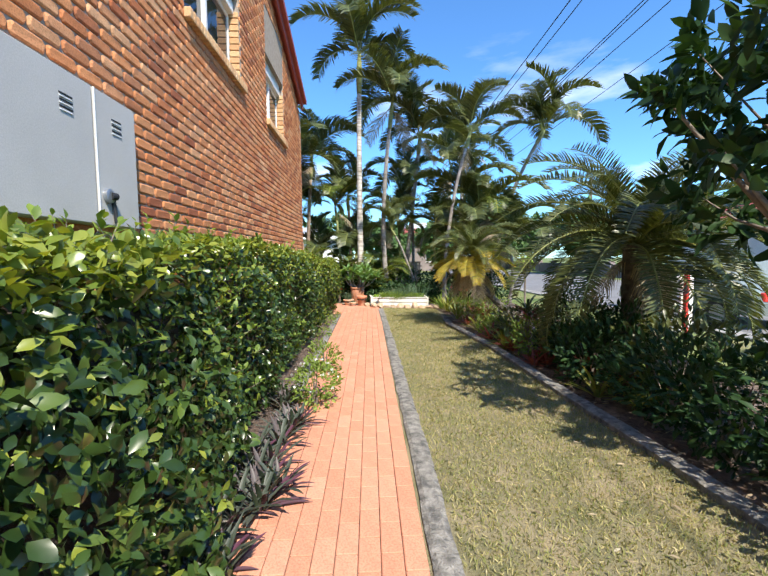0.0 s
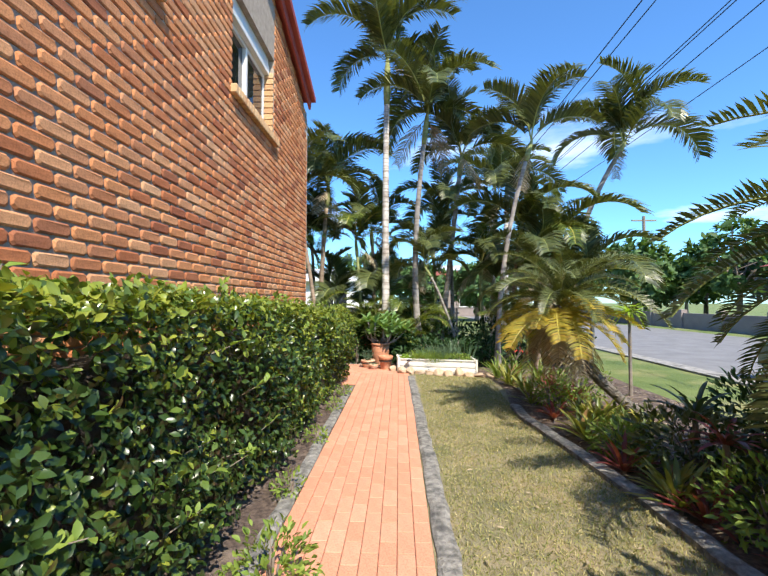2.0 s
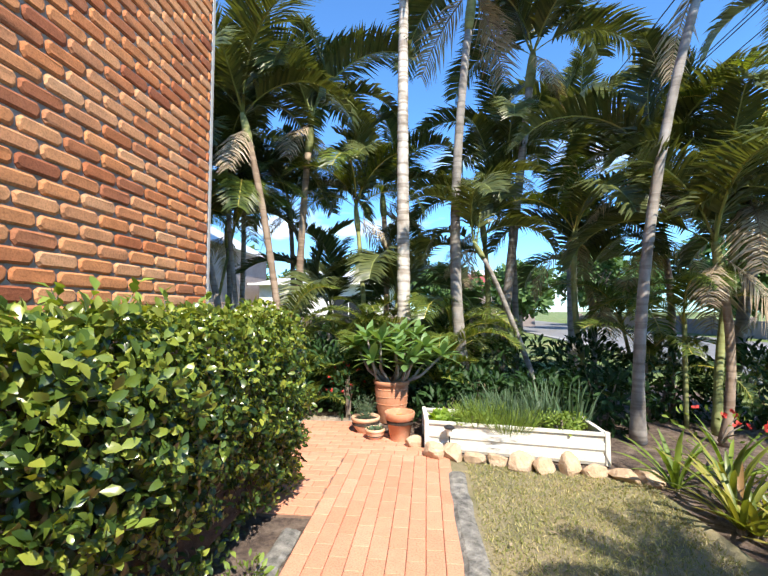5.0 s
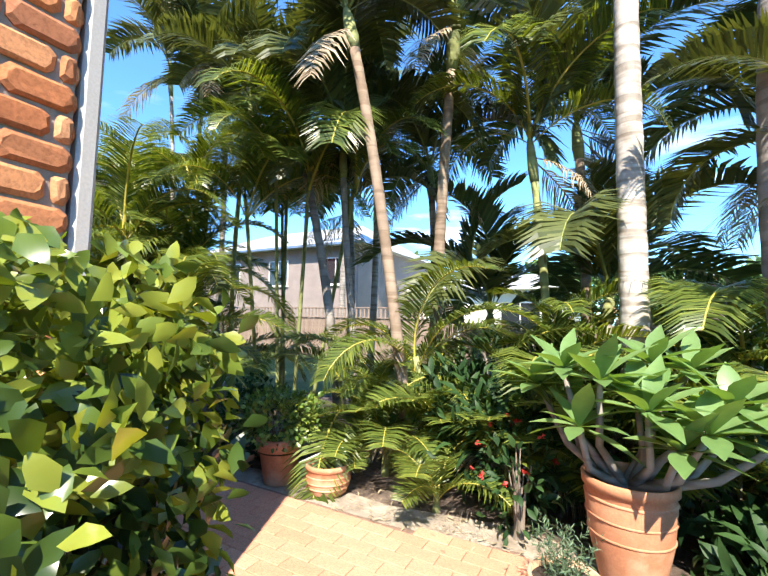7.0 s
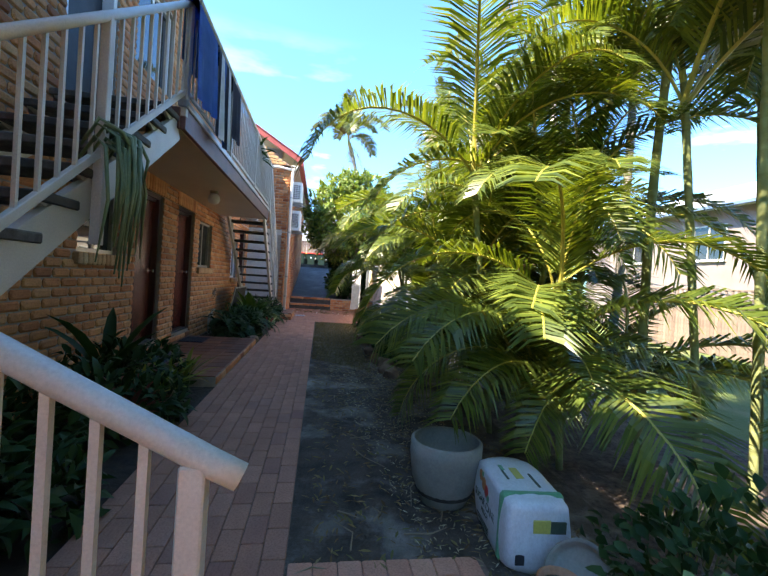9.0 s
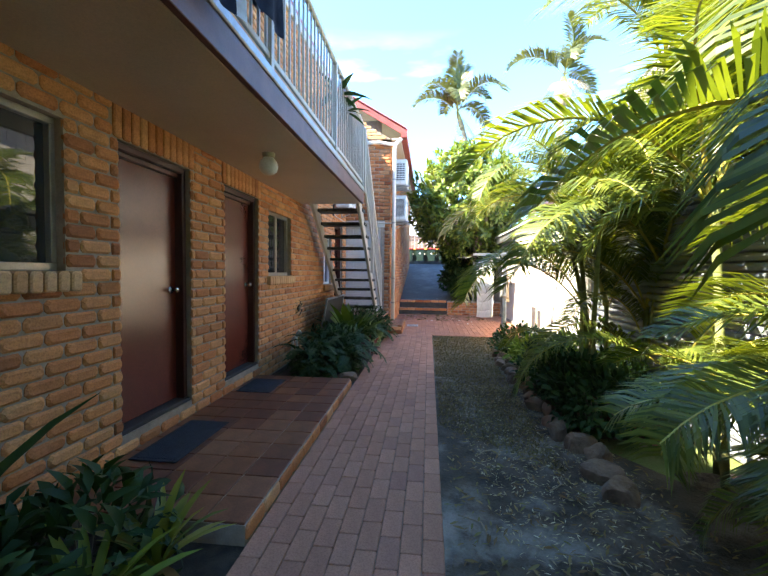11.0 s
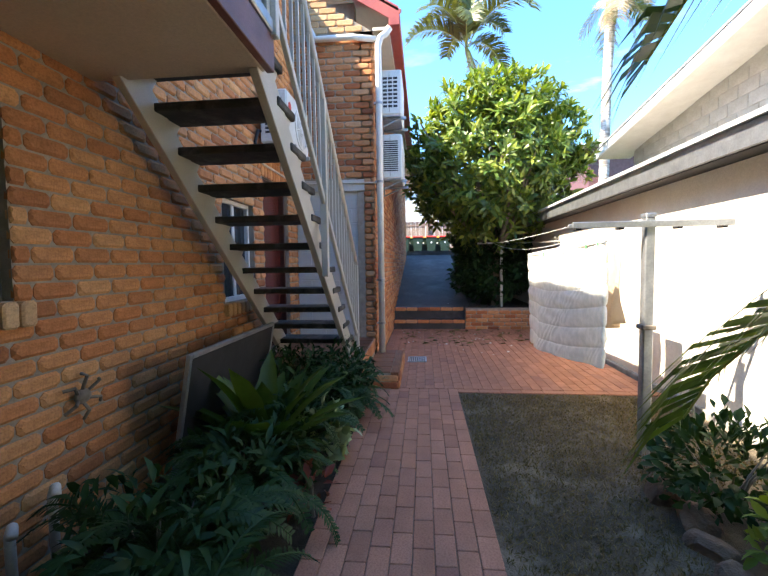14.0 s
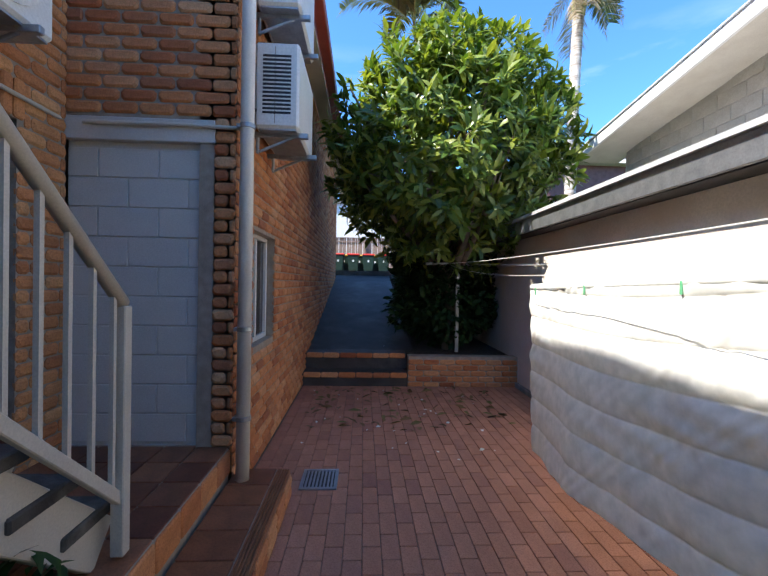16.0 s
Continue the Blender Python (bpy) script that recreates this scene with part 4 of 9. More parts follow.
part("door_leaf", boxes(((-0.36, -0.05, 0), (0.36, -0.01, 2.08))), M["black"], d)

# ---- far wing: pier, block panel, upper wall, gable ----
w_pier = brick_wall("wall_west", (-14.0, 9.765, 0), (0, 1, 0), 1.115, -0.3, 4.6, [(0.0, 0.975, 0.4, 2.62)], "brick wing wall with a painted block panel", lambda c: c.z > 2.6 and c.z < 3.9, z_bricks=0.40)
bm = bmesh.new()
box(bm, (-14.16, 9.765, 0.38), (-14.035, 10.75, 2.46))
part("block_core", bm, M["block"], w_pier)
ps = bond(0.975, 2.04, 0.40, 0.20, 0.008)
lay(w_pier, "block", (-14.036, 9.767, 0.42), (0, 1, 0), (0, 0, 1), ps, (0.392, 0.192), M["block"], M["block"], lambda c: True, 0.010, 0.004, 0.0008)
part("lintel", boxes(((-14.20, 9.765, 2.46), (-13.985, 10.745, 2.615)), bevel=0.006), M["block"], w_pier, "painted concrete lintel")
w_lane = brick_wall("wall_lane", (-14.0, 10.88, 0), (-1, 0, 0), 10.0, -0.3, 4.6, [(0.45, 1.25, 1.0, 1.95)], "rough brick wall along the laneway", lambda c: c.x > -15.2 and c.z < 2.4, z_bricks=0.0)
win = thing("window_6", (-14.85, 10.78, 1.0), "narrow white-framed window in the lane wall", "window", kind="structure")
bm = bmesh.new()
for a, b in (((-0.4, -0.03, 0), (0.4, 0.03, 0.04)), ((-0.4, -0.03, 0.91), (0.4, 0.03, 0.95)), ((-0.4, -0.03, 0.04), (-0.36, 0.03, 0.91)), ((0.36, -0.03, 0.04), (0.4, 0.03, 0.91)), ((-0.02, -0.03, 0.04), (0.02, 0.03, 0.91))):
    box(bm, a, b, 0.004)
part("window_frame", bm, M["white_paint"], win)
part("pane", boxes(((-0.36, -0.005, 0.04), (-0.02, 0.003, 0.91))), M["pane_glass"], win)
part("pane", boxes(((0.02, -0.005, 0.04), (0.36, 0.003, 0.91))), M["pane_glass"], win)
# gable of the far wing
gab = thing("gable_west", label="brick gable over the far wing with a red barge board", category="gable", kind="structure")
bm = bmesh.new()
prof = [(10.88, 4.6), (4.0, 4.6), (4.0, 8.73)]
f = [bm.verts.new((-14.0, y, z)) for y, z in prof]
g = [bm.verts.new((-14.24, y, z)) for y, z in prof]
bm.faces.new(f)
bm.faces.new(g[::-1])
for i in range(3):
    bm.faces.new((f[i], g[i], g[(i + 1) % 3], f[(i + 1) % 3]))
part("gable_core", bm, M["mortar"], gab)
ps = bond(3.0, 2.0, 0.24, 0.086, 0.011, keep=lambda a, b: b < (3.0 - a) * 0.6 - 0.03)
lay(gab, "brick", (-14.0, 7.88, 4.6), (0, 1, 0), (0, 0, 1), ps, (0.229, 0.075), M["pale_brick"], M["pale_rest"], lambda c: True, 0.013, 0.009, 0.003)
bm = bmesh.new()
beam(bm, (-13.92, 11.25, 4.72), (-13.92, 4.0, 9.07), 0.04, 0.17)
part("barge_board", bm, M["roof_red"], gab)
bm = bmesh.new()
v = [bm.verts.new(p) for p in ((-13.9, 11.25, 4.78), (-13.9, 4.0, 9.13), (-26, 4.0, 9.13), (-26, 11.25, 4.78), (-13.9, 11.25, 4.84), (-13.9, 4.0, 9.19), (-26, 4.0, 9.19), (-26, 11.25, 4.84))]
for q in ((0, 1, 2, 3), (7, 6, 5, 4), (0, 4, 5, 1), (1, 5, 6, 2), (2, 6, 7, 3), (3, 7, 4, 0)):
    bm.faces.new([v[i] for i in q])
part("roof_sheet", bm, M["roof_red"], gab)
part("gutter", boxes(((-26, 11.12, 4.6), (-13.9, 11.27, 4.74)), bevel=0.01), M["roof_red"], gab, "red-brown gutter")
part("eave_lining", boxes(((-26, 10.90, 4.56), (-13.92, 11.12, 4.6))), M["cream_paint"], gab)

# ---- balcony ----
bal = thing("balcony", (0, 0, 0), "concrete balcony with a painted soffit and dark red fascia", "balcony", kind="structure")
part("deck", boxes(((-10.42, 9.78, 2.45), (-4.86, 10.74, 2.64)), bevel=0.004), M["soffit"], bal, "smooth cream-brown soffit")
bm = bmesh.new()
box(bm, (-10.44, 10.742, 2.45), (-4.84, 10.785, 2.63), 0.004)
box(bm, (-4.858, 9.78, 2.45), (-4.82, 10.742, 2.63), 0.004)
part("fascia", bm, M["fascia"], bal, "dark red fascia board")
bm = bmesh.new()
box(bm, (-10.44, 10.72, 2.634), (-4.82, 10.80, 2.70), 0.008)
part("edge_strip", bm, M["galv"], bal, "weathered metal edge strip")
rail = thing("balustrade", (0, 0, 2.70), "cream-painted steel balcony balustrade", "balustrade")
bm = bmesh.new()
tube(bm, [(-10.4, 10.76, 1.0), (-4.87, 10.76, 1.0)], 0.026, 12)
part("handrail", bm, M["cream_paint"], rail, smooth=True)
bm = bmesh.new()
beam(bm, (-10.4, 10.76, 0.09), (-4.87, 10.76, 0.09), 0.025, 0.04)
part("bottom_rail", bm, M["cream_paint"], rail)
bal_mesh = raw_mesh("baluster", [(x, y, z) for z in (0.09, 0.99) for x, y in ((-0.008, -0.008), (0.008, -0.008), (0.008, 0.008), (-0.008, 0.008))], [(0, 1, 5, 4), (1, 2, 6, 5), (2, 3, 7, 6), (3, 0, 4, 7)], M["cream_paint"])
for i in range(48):
    ob = new("baluster", bal_mesh)
    ob.parent = rail
    ob.location = (-10.3 + i * 0.114, 10.76, 0)
for x in (-10.38, -8.5, -6.6, -4.89):
    part("post", boxes(((x - 0.025, 10.735, 0.0), (x + 0.025, 10.785, 0.99)), bevel=0.004), M["cream_paint"], rail)


def flight(name, top, foot, y_in, y_out, n, label):
    """An open flight of stairs between two (x, z) ends: stringers, brackets and dark treads."""
    st = thing(name, (0, 0, 0), label, "stairs")
    (x0, z0), (x1, z1) = top, foot
    for y in (y_in, y_out):
        bm = bmesh.new()
        beam(bm, (x0, y, z0 - 0.1), (x1, y, z1 + 0.02), 0.05, 0.20)
        part("stringer", bm, M["cream_paint"], st, "cream-painted steel stringer")
    for i in range(n):
        f = (i + 0.6) / n
        x, z = x0 + (x1 - x0) * f, z0 + (z1 - z0) * f + 0.06
        part("tread", boxes(((x - 0.15, min(y_in, y_out) - 0.04, z), (x + 0.15, max(y_in, y_out) + 0.04, z + 0.05)), bevel=0.007), M["dark_tread"], st, "weathered dark plank tread")
        for y in (y_in, y_out):
            bm = bmesh.new()
            s = 1 if x1 < x0 else -1
            pts = [(x - 0.13, z), (x + 0.13, z), (x + s * 0.10, z - 0.07), (x - s * 0.03, z - 0.16)]
            a = [bm.verts.new((px, y - 0.012, pz)) for px, pz in pts]
            b = [bm.verts.new((px, y + 0.012, pz)) for px, pz in pts]
            bm.faces.new(a)
            bm.faces.new(b[::-1])
            for k in range(4):
                bm.faces.new((a[k], b[k], b[(k + 1) % 4], a[(k + 1) % 4]))
            part("bracket", bm, M["cream_paint"], st)
    return st


def stair_rail(name, top, foot, y, low, high, n, label, posts):
    rl = thing(name, (0, 0, 0), label, "handrail")
    (x0, z0), (x1, z1) = top, foot
    bm = bmesh.new()
    tube(bm, [(x0, y, z0 + high), (x1, y, z1 + high)], 0.027, 12)
    part("handrail", bm, M["cream_paint"], rl, smooth=True)
    bm = bmesh.new()
    beam(bm, (x0, y, z0 + low), (x1, y, z1 + low), 0.03, 0.045)
    part("bottom_rail", bm, M["cream_paint"], rl)
    for i in range(n):
        f = (i + 0.5) / n
        x, z = x0 + (x1 - x0) * f, z0 + (z1 - z0) * f
        part("baluster", boxes(((x - 0.009, y - 0.009, z + low), (x + 0.009, y + 0.009, z + high - 0.01))), M["cream_paint"], rl)
    for f, down in posts:
        x, z = x0 + (x1 - x0) * f, z0 + (z1 - z0) * f
        part("post", boxes(((x - 0.026, y - 0.026, z + down), (x + 0.026, y + 0.026, z + high - 0.01)), bevel=0.004), M["cream_paint"], rl)
    return rl


flight("near_stairs", (-4.86, 2.56), (-2.40, 0.82), 9.95, 10.70, 9, "open steel stairs with dark treads up to the balcony")
stair_rail("near_stair_rail", (-4.86, 2.56), (-2.40, 0.82), 10.76, 0.22, 0.96, 19, "cream-painted steel stair balustrade", [(0.0, 0.0), (0.51, -0.3), (1.0, -0.38)])
flight("far_stairs", (-10.42, 2.62), (-12.87, 0.44), 9.95, 10.70, 11, "open steel stairs with dark treads against the brick wall")
stair_rail("far_stair_rail", (-10.42, 2.62), (-12.87, 0.42), 10.79, 0.22, 1.02, 20, "cream-painted steel stair balustrade", [(0.0, 0.0), (0.42, -0.35), (1.0, 0.0)])

# ---- porch and front steps ----
porch = thing("porch", (0, 0, 0), "dark tiled porch and two front steps with black nosings", "steps", kind="structure")
part("body", boxes(((-2.12, 9.78, -0.2), (-1.01, 11.3, 0.42)), ((-2.12, 11.3, -0.2), (-1.01, 11.61, 0.27)), ((-2.12, 11.61, -0.2), (-1.01, 11.93, 0.13))), M["mortar"], porch)
for y, z, d in ((11.28, 0.42, 1.4), (11.59, 0.27, 0.28), (11.91, 0.13, 0.28)):
    for i in range(9):
        part("nosing_tile", boxes(((-2.13 + i * 0.1245, y - 0.07, z), (-2.13 + i * 0.1245 + 0.1185, y + 0.028, z + 0.026)), bevel=0.005), M["black"], porch, "black glazed nosing tile")
    for i in range(5):
        part("tile", boxes(((-2.118 + i * 0.222, y - 0.075 - min(d, 0.23), z), (-2.118 + i * 0.222 + 0.216, y - 0.075, z + 0.022)), bevel=0.004), M["quarry_tile"], porch)
fr = thing("front_rail", (0, 0, 0), "cream-painted steel handrail beside the front steps", "handrail")
bm = bmesh.new()
tube(bm, [(-1.95, 11.87, 0.875), (-1.95, 11.81, 0.905), (-1.95, 10.80, 1.452)], 0.028, 12)
part("handrail", bm, M["cream_paint"], fr, smooth=True)
bm = bmesh.new()
beam(bm, (-1.95, 11.78, 0.325), (-1.95, 10.80, 0.815), 0.03, 0.045)
part("bottom_rail", bm, M["cream_paint"], fr)
for i in range(10):
    y = 11.69 - i * 0.087
    part("baluster", boxes(((-1.959, y - 0.009, 0.33 + (11.78 - y) * 0.5), (-1.941, y + 0.009, 0.905 + (11.81 - y) * 0.541))), M["cream_paint"], fr)
part("post", boxes(((-1.975, 11.757, 0.155), (-1.925, 11.807, 0.905)), bevel=0.004), M["cream_paint"], fr)
part("foot_plate", boxes(((-2.0, 11.73, 0.15), (-1.9, 11.83, 0.162)), bevel=0.003), M["cream_paint"], fr)

# ---- tiled landing by the doors, deck by the block panel ----
def tile_floor(name, x0, x1, y0, y1, z, label, edge):
    t = thing(name, label=label, category="tiled floor", kind="structure")
    part("slab", boxes(((x0, y0, -0.2), (x1, y1, z - 0.012))), M["mortar"], t)
    nx, ny = round((x1 - x0) / 0.235), round((y1 - y0) / 0.23)
    px, py = (x1 - x0) / nx, (y1 - y0) / ny
    ps = [((i + 0.5) * px, (j + 0.5) * py, px - 0.010, py - 0.010) for i in range(nx) for j in range(ny)]
    lay(t, "tile", (x0, y0, z - 0.012), (1, 0, 0), (0, 1, 0), ps, (px - 0.010, py - 0.010), M["quarry_tile"], M["quarry_tile"], lambda c: True, 0.012, 0.003, 0.0008)
    if edge:
        row_on(t, Matrix(((-1, 0, 0, 0), (0, 0, 1, y1), (0, 1, 0, 0), (0, 0, 0, 1))), -x1, -x0, z - 0.012 - edge / 2, edge - 0.01, 0.24, 0.012, "edge_brick", M["brick"])
    return t


tile_floor("door_landing", -8.68, -5.85, 9.78, 10.93, 0.10, "dark terracotta quarry tile landing by the doors", 0.09)
tile_floor("back_landing", -14.02, -12.75, 9.78, 10.86, 0.40, "dark terracotta tiled landing at the back door", 0.17)
stp = tile_floor("back_step", -14.12, -12.9, 10.88, 11.17, 0.20, "terracotta tiled step with ribbed nosing", 0.16)
part("nosing", boxes(*[((-14.12, 11.172 + k * 0.018, 0.17), (-12.9, 11.186 + k * 0.018, 0.197)) for k in range(5)], ((-14.12, 11.17, 0.0), (-12.9, 11.26, 0.185)), bevel=0.003), M["quarry_tile"], stp, "ribbed nosing tiles")

row_on(stp, Matrix(((-1, 0, 0, 0), (0, 0, 1, 11.262), (0, 1, 0, 0), (0, 0, 0, 1))), 12.9, 14.12, 0.125, 0.07, 0.24, 0.012, "edge_brick", M["brick"])
row_on(stp, Matrix(((-1, 0, 0, 0), (0, 0, 1, 11.262), (0, 1, 0, 0), (0, 0, 0, 1))), 12.9, 14.12, 0.045, 0.07, 0.24, 0.012, "edge_brick", M["brick"])
for z, h in ((0.045, 0.07), (0.125, 0.07)):
    row_on(stp, Matrix(((0, 0, 1, -12.9), (1, 0, 0, 0), (0, 1, 0, 0), (0, 0, 0, 1))), 10.9, 11.26, z, h, 0.24, 0.012, "edge_brick", M["brick"])

# ---- back of the yard ----
stps = thing("lane_steps", label="two dark brick-edged steps up to the laneway", category="steps", kind="structure")
part("step_body", boxes(((-17.75, 10.88, -0.2), (-17.25, 12.45, 0.20)), ((-18.4, 10.88, -0.2), (-17.55, 12.45, 0.44))), M["lane"], stps)
for x, z in ((-17.25, 0.20), (-17.55, 0.44)):
    row_on(stps, Matrix(((0, 0, 1, x), (1, 0, 0, 0), (0, 1, 0, 0), (0, 0, 0, 1))), 10.9, 12.44, z - 0.035, 0.076, 0.24, 0.02, "edge_brick", M["brick"])
bm = bmesh.new()
v = [bm.verts.new(p) for p in ((-17.9, 10.88, 0.44), (-17.9, 12.6, 0.44), (-25.5, 12.6, 1.95), (-25.5, 10.88, 1.95), (-17.9, 10.88, -0.2), (-17.9, 12.6, -0.2), (-25.5, 12.6, -0.2), (-25.5, 10.88, -0.2))]
for q in ((0, 1, 2, 3), (4, 5, 1, 0), (5, 6, 2, 1), (6, 7, 3, 2), (7, 4, 0, 3)):
    bm.faces.new([v[i] for i in q])
tagged(part("laneway", bm, M["lane"]), "dark wet-looking laneway sloping up between the buildings", "path", kind="structure")
brick_wall("retaining_wall", (-17.3, 12.46, 0), (0, 1, 0), 1.68, -0.2, 0.44, [], "low brick retaining wall", lambda c: True, thick=0.2)
sheet("tree_bed", [(-17.45, 12.5), (-17.45, 14.15), (-25, 14.15), (-25, 12.5)], -0.2, 0.40, M["soil"], "raised dark bed under the tree", "garden bed")

# ---- garage next door ----
gar = thing("garage", (0, 0, 0), "cream-rendered garage wall with a grey metal roof edge", "garage", kind="structure")
part("wall", boxes(((-22.6, 14.15, -0.2), (-10.08, 14.4, 2.24))), M["render_wall"], gar, "cream render, sunlit above and shaded below")
part("plinth", boxes(((-18.6, 14.10, -0.2), (-11.02, 14.15, 0.06)), bevel=0.01), M["concrete"], gar)
part("fascia", boxes(((-18.6, 13.90, 2.25), (-9.2, 13.935, 2.43)), bevel=0.004), M["galv"], gar)
part("eave_lining", boxes(((-18.6, 13.935, 2.24), (-9.2, 14.15, 2.262))), M["black"], gar)
bm = bmesh.new()
v = [bm.verts.new(p) for p in ((-18.6, 13.86, 2.43), (-9.15, 13.86, 2.43), (-9.15, 16.9, 2.75), (-18.6, 16.9, 2.75), (-18.6, 13.86, 2.47), (-9.15, 13.86, 2.47), (-9.15, 16.9, 2.79), (-18.6, 16.9, 2.79))]
for q in ((3, 2, 1, 0), (4, 5, 6, 7), (0, 1, 5, 4), (1, 2, 6, 5), (2, 3, 7, 6), (3, 0, 4, 7)):
    bm.faces.new([v[i] for i in q])
part("roof_sheet", bm, M["roof_grey"], gar)
for i in range(14):
    z = 0.02 + i * 0.155
    bm = bmesh.new()
    v = [bm.verts.new(p) for x in (-11.0, -10.1) for p in ((x, 14.148, z), (x, 14.112, z), (x, 14.126, z + 0.15), (x, 14.148, z + 0.15))]
    for q in ((0, 1, 5, 4), (1, 2, 6, 5), (2, 3, 7, 6), (3, 2, 1, 0), (4, 5, 6, 7), (3, 0, 4, 7)):
        bm.faces.new([v[k] for k in q])
    part("weatherboard", bm, M["white_paint"], gar)
shed = thing("shed_door", label="grey-blue horizontally ribbed roller door of the shed", category="shed", kind="structure")
part("frame", boxes(((-10.08, 14.16, -0.2), (-10.0, 14.3, 2.24)), ((-10.0, 14.16, 2.16), (-5.6, 14.3, 2.24))), M["corrugated"], shed)
for i in range(29):
    z = -0.05 + i * 0.0765
    bm = bmesh.new()
    v = [bm.verts.new(p) for x in (-10.0, -5.6) for p in ((x, 14.235, z), (x, 14.20, z + 0.012), (x, 14.192, z + 0.038), (x, 14.20, z + 0.062), (x, 14.235, z + 0.074))]
    for k in range(4):
        bm.faces.new((v[k], v[k + 1], v[k + 6], v[k + 5]))
    part("slat", bm, M["corrugated"], shed)
part("backing", boxes(((-10.0, 14.236, -0.2), (-5.6, 14.26, 2.16))), M["corrugated"], shed)
# block-walled house behind the garage
hs = thing("neighbour_house", (0, 0, 0), "cream concrete-block house with a pale raking eave", "house", kind="structure")


def eave_z(x):
    return 3.80 + (x + 18.15) * 0.135


bm = bmesh.new()
prof = [(-17.95, 0.0), (-11.2, 0.0), (-11.2, eave_z(-11.2) + 0.1), (-17.95, eave_z(-17.95) + 0.1)]
f = [bm.verts.new((x, 16.2, z)) for x, z in prof]
g = [bm.verts.new((x, 16.5, z)) for x, z in prof]
bm.faces.new(f)
bm.faces.new(g[::-1])
for i in range(4):
    bm.faces.new((f[i], g[i], g[(i + 1) % 4], f[(i + 1) % 4]))
part("wall", bm, M["bare_block"], hs)
ps = bond(6.7, 2.4, 0.40, 0.20, 0.012, keep=lambda a, b: (2.4 + b) < eave_z(a - 17.95) + 0.02)
lay(hs, "block", (-17.95, 16.2, 2.4), (1, 0, 0), (0, 0, 1), ps, (0.388, 0.188), M["bare_block"], M["bare_block"], lambda c: True, 0.012, 0.005, 0.001)
bm = bmesh.new()
beam(bm, (-18.4, 15.95, eave_z(-18.4) + 0.05), (-11.0, 15.95, eave_z(-11.0) + 0.05), 0.76, 0.06)
part("eave_lining", bm, M["cream_paint"], hs)
bm = bmesh.new()
beam(bm, (-18.4, 15.54, eave_z(-18.4) + 0.07), (-11.0, 15.54, eave_z(-11.0) + 0.07), 0.04, 0.16)
part("barge_board", bm, M["white_paint"], hs)
bm = bmesh.new()
beam(bm, (-18.5, 16.5, eave_z(-18.5) + 0.17), (-10.9, 16.5, eave_z(-10.9) + 0.17), 2.0, 0.03)
part("roof_sheet", bm, M["roof_grey"], hs)

# ---- plants ----
def frond_mesh(name, length, arch, leaflets, leaf_len, leaf_w, vee, droop, mat, stalk_mat, seed, start=0.16, twist=0.0, uneven=0.12):
    """One feather leaf growing along +x: a curved stalk with two rows of narrow leaflets."""
    r = np.random.default_rng(seed)
    n = 14
    s = np.linspace(0, 1, n)
    ang = np.radians(arch[0] + (arch[1] - arch[0]) * s ** 1.25)
    step = length / (n - 1)
    x = np.concatenate([[0], np.cumsum(np.cos(ang[:-1]) * step)])
    z = np.concatenate([[0], np.cumsum(np.sin(ang[:-1]) * step)])
    verts, faces, idx = [], [], []
    for i in range(n):
        w = 0.016 * length / 2 * (1 - 0.85 * s[i]) + 0.003
        verts += [(x[i], -w, z[i]), (x[i], 0, z[i] + w * 0.8), (x[i], w, z[i]), (x[i], 0, z[i] - w)]
    for i in range(n - 1):
        for k in range(4):
            faces.append((i * 4 + k, i * 4 + (k + 1) % 4, i * 4 + 4 + (k + 1) % 4, i * 4 + 4 + k))
            idx.append(1)
    for side in (-1, 1):
        for q in range(leaflets):
            f = start + (1 - start) * (q + 0.5 + r.uniform(-0.3, 0.3)) / leaflets
            px, pz = np.interp(f, s, x), np.interp(f, s, z)
            a = np.interp(f, s, ang)
            ll = leaf_len * (0.35 + 0.65 * math.sin(math.pi * min(1, 0.12 + 0.86 * (f - start) / (1 - start)) ** 0.8)) * r.uniform(1 - uneven, 1 + uneven)
            fwd = math.radians(48 + 22 * f + r.uniform(-5, 5))
            v = math.radians(vee + r.uniform(-9, 9))
            t = np.array([math.cos(a), 0, math.sin(a)])
            up = np.array([-math.sin(a), 0, math.cos(a)])
            d0 = t * math.cos(fwd) + (np.array([0, side, 0]) * math.cos(v) + up * math.sin(v)) * math.sin(fwd)
            p0 = np.array([px, 0, pz])
            p1 = p0 + d0 * ll * 0.5 + np.array([0, 0, -1]) * ll * droop * 0.22
            p2 = p0 + d0 * ll * 0.95 + np.array([0, 0, -1]) * ll * droop
            wv = np.cross(d0, np.cross(d0, t))
            wv = t - d0 * t.dot(d0)
            wv /= np.linalg.norm(wv)
            w = leaf_w * r.uniform(0.8, 1.15)
            k = len(verts)
            verts += [tuple(p0 - wv * w * 0.3), tuple(p0 + wv * w * 0.3), tuple(p1 + wv * w * 0.5), tuple(p1 - wv * w * 0.5), tuple(p2)]
            faces += [(k, k + 1, k + 2, k + 3), (k + 3, k + 2, k + 4)]
            idx += [0, 0]
    return raw_mesh(name, verts, faces, None, mats=[mat, stalk_mat], idx=idx)


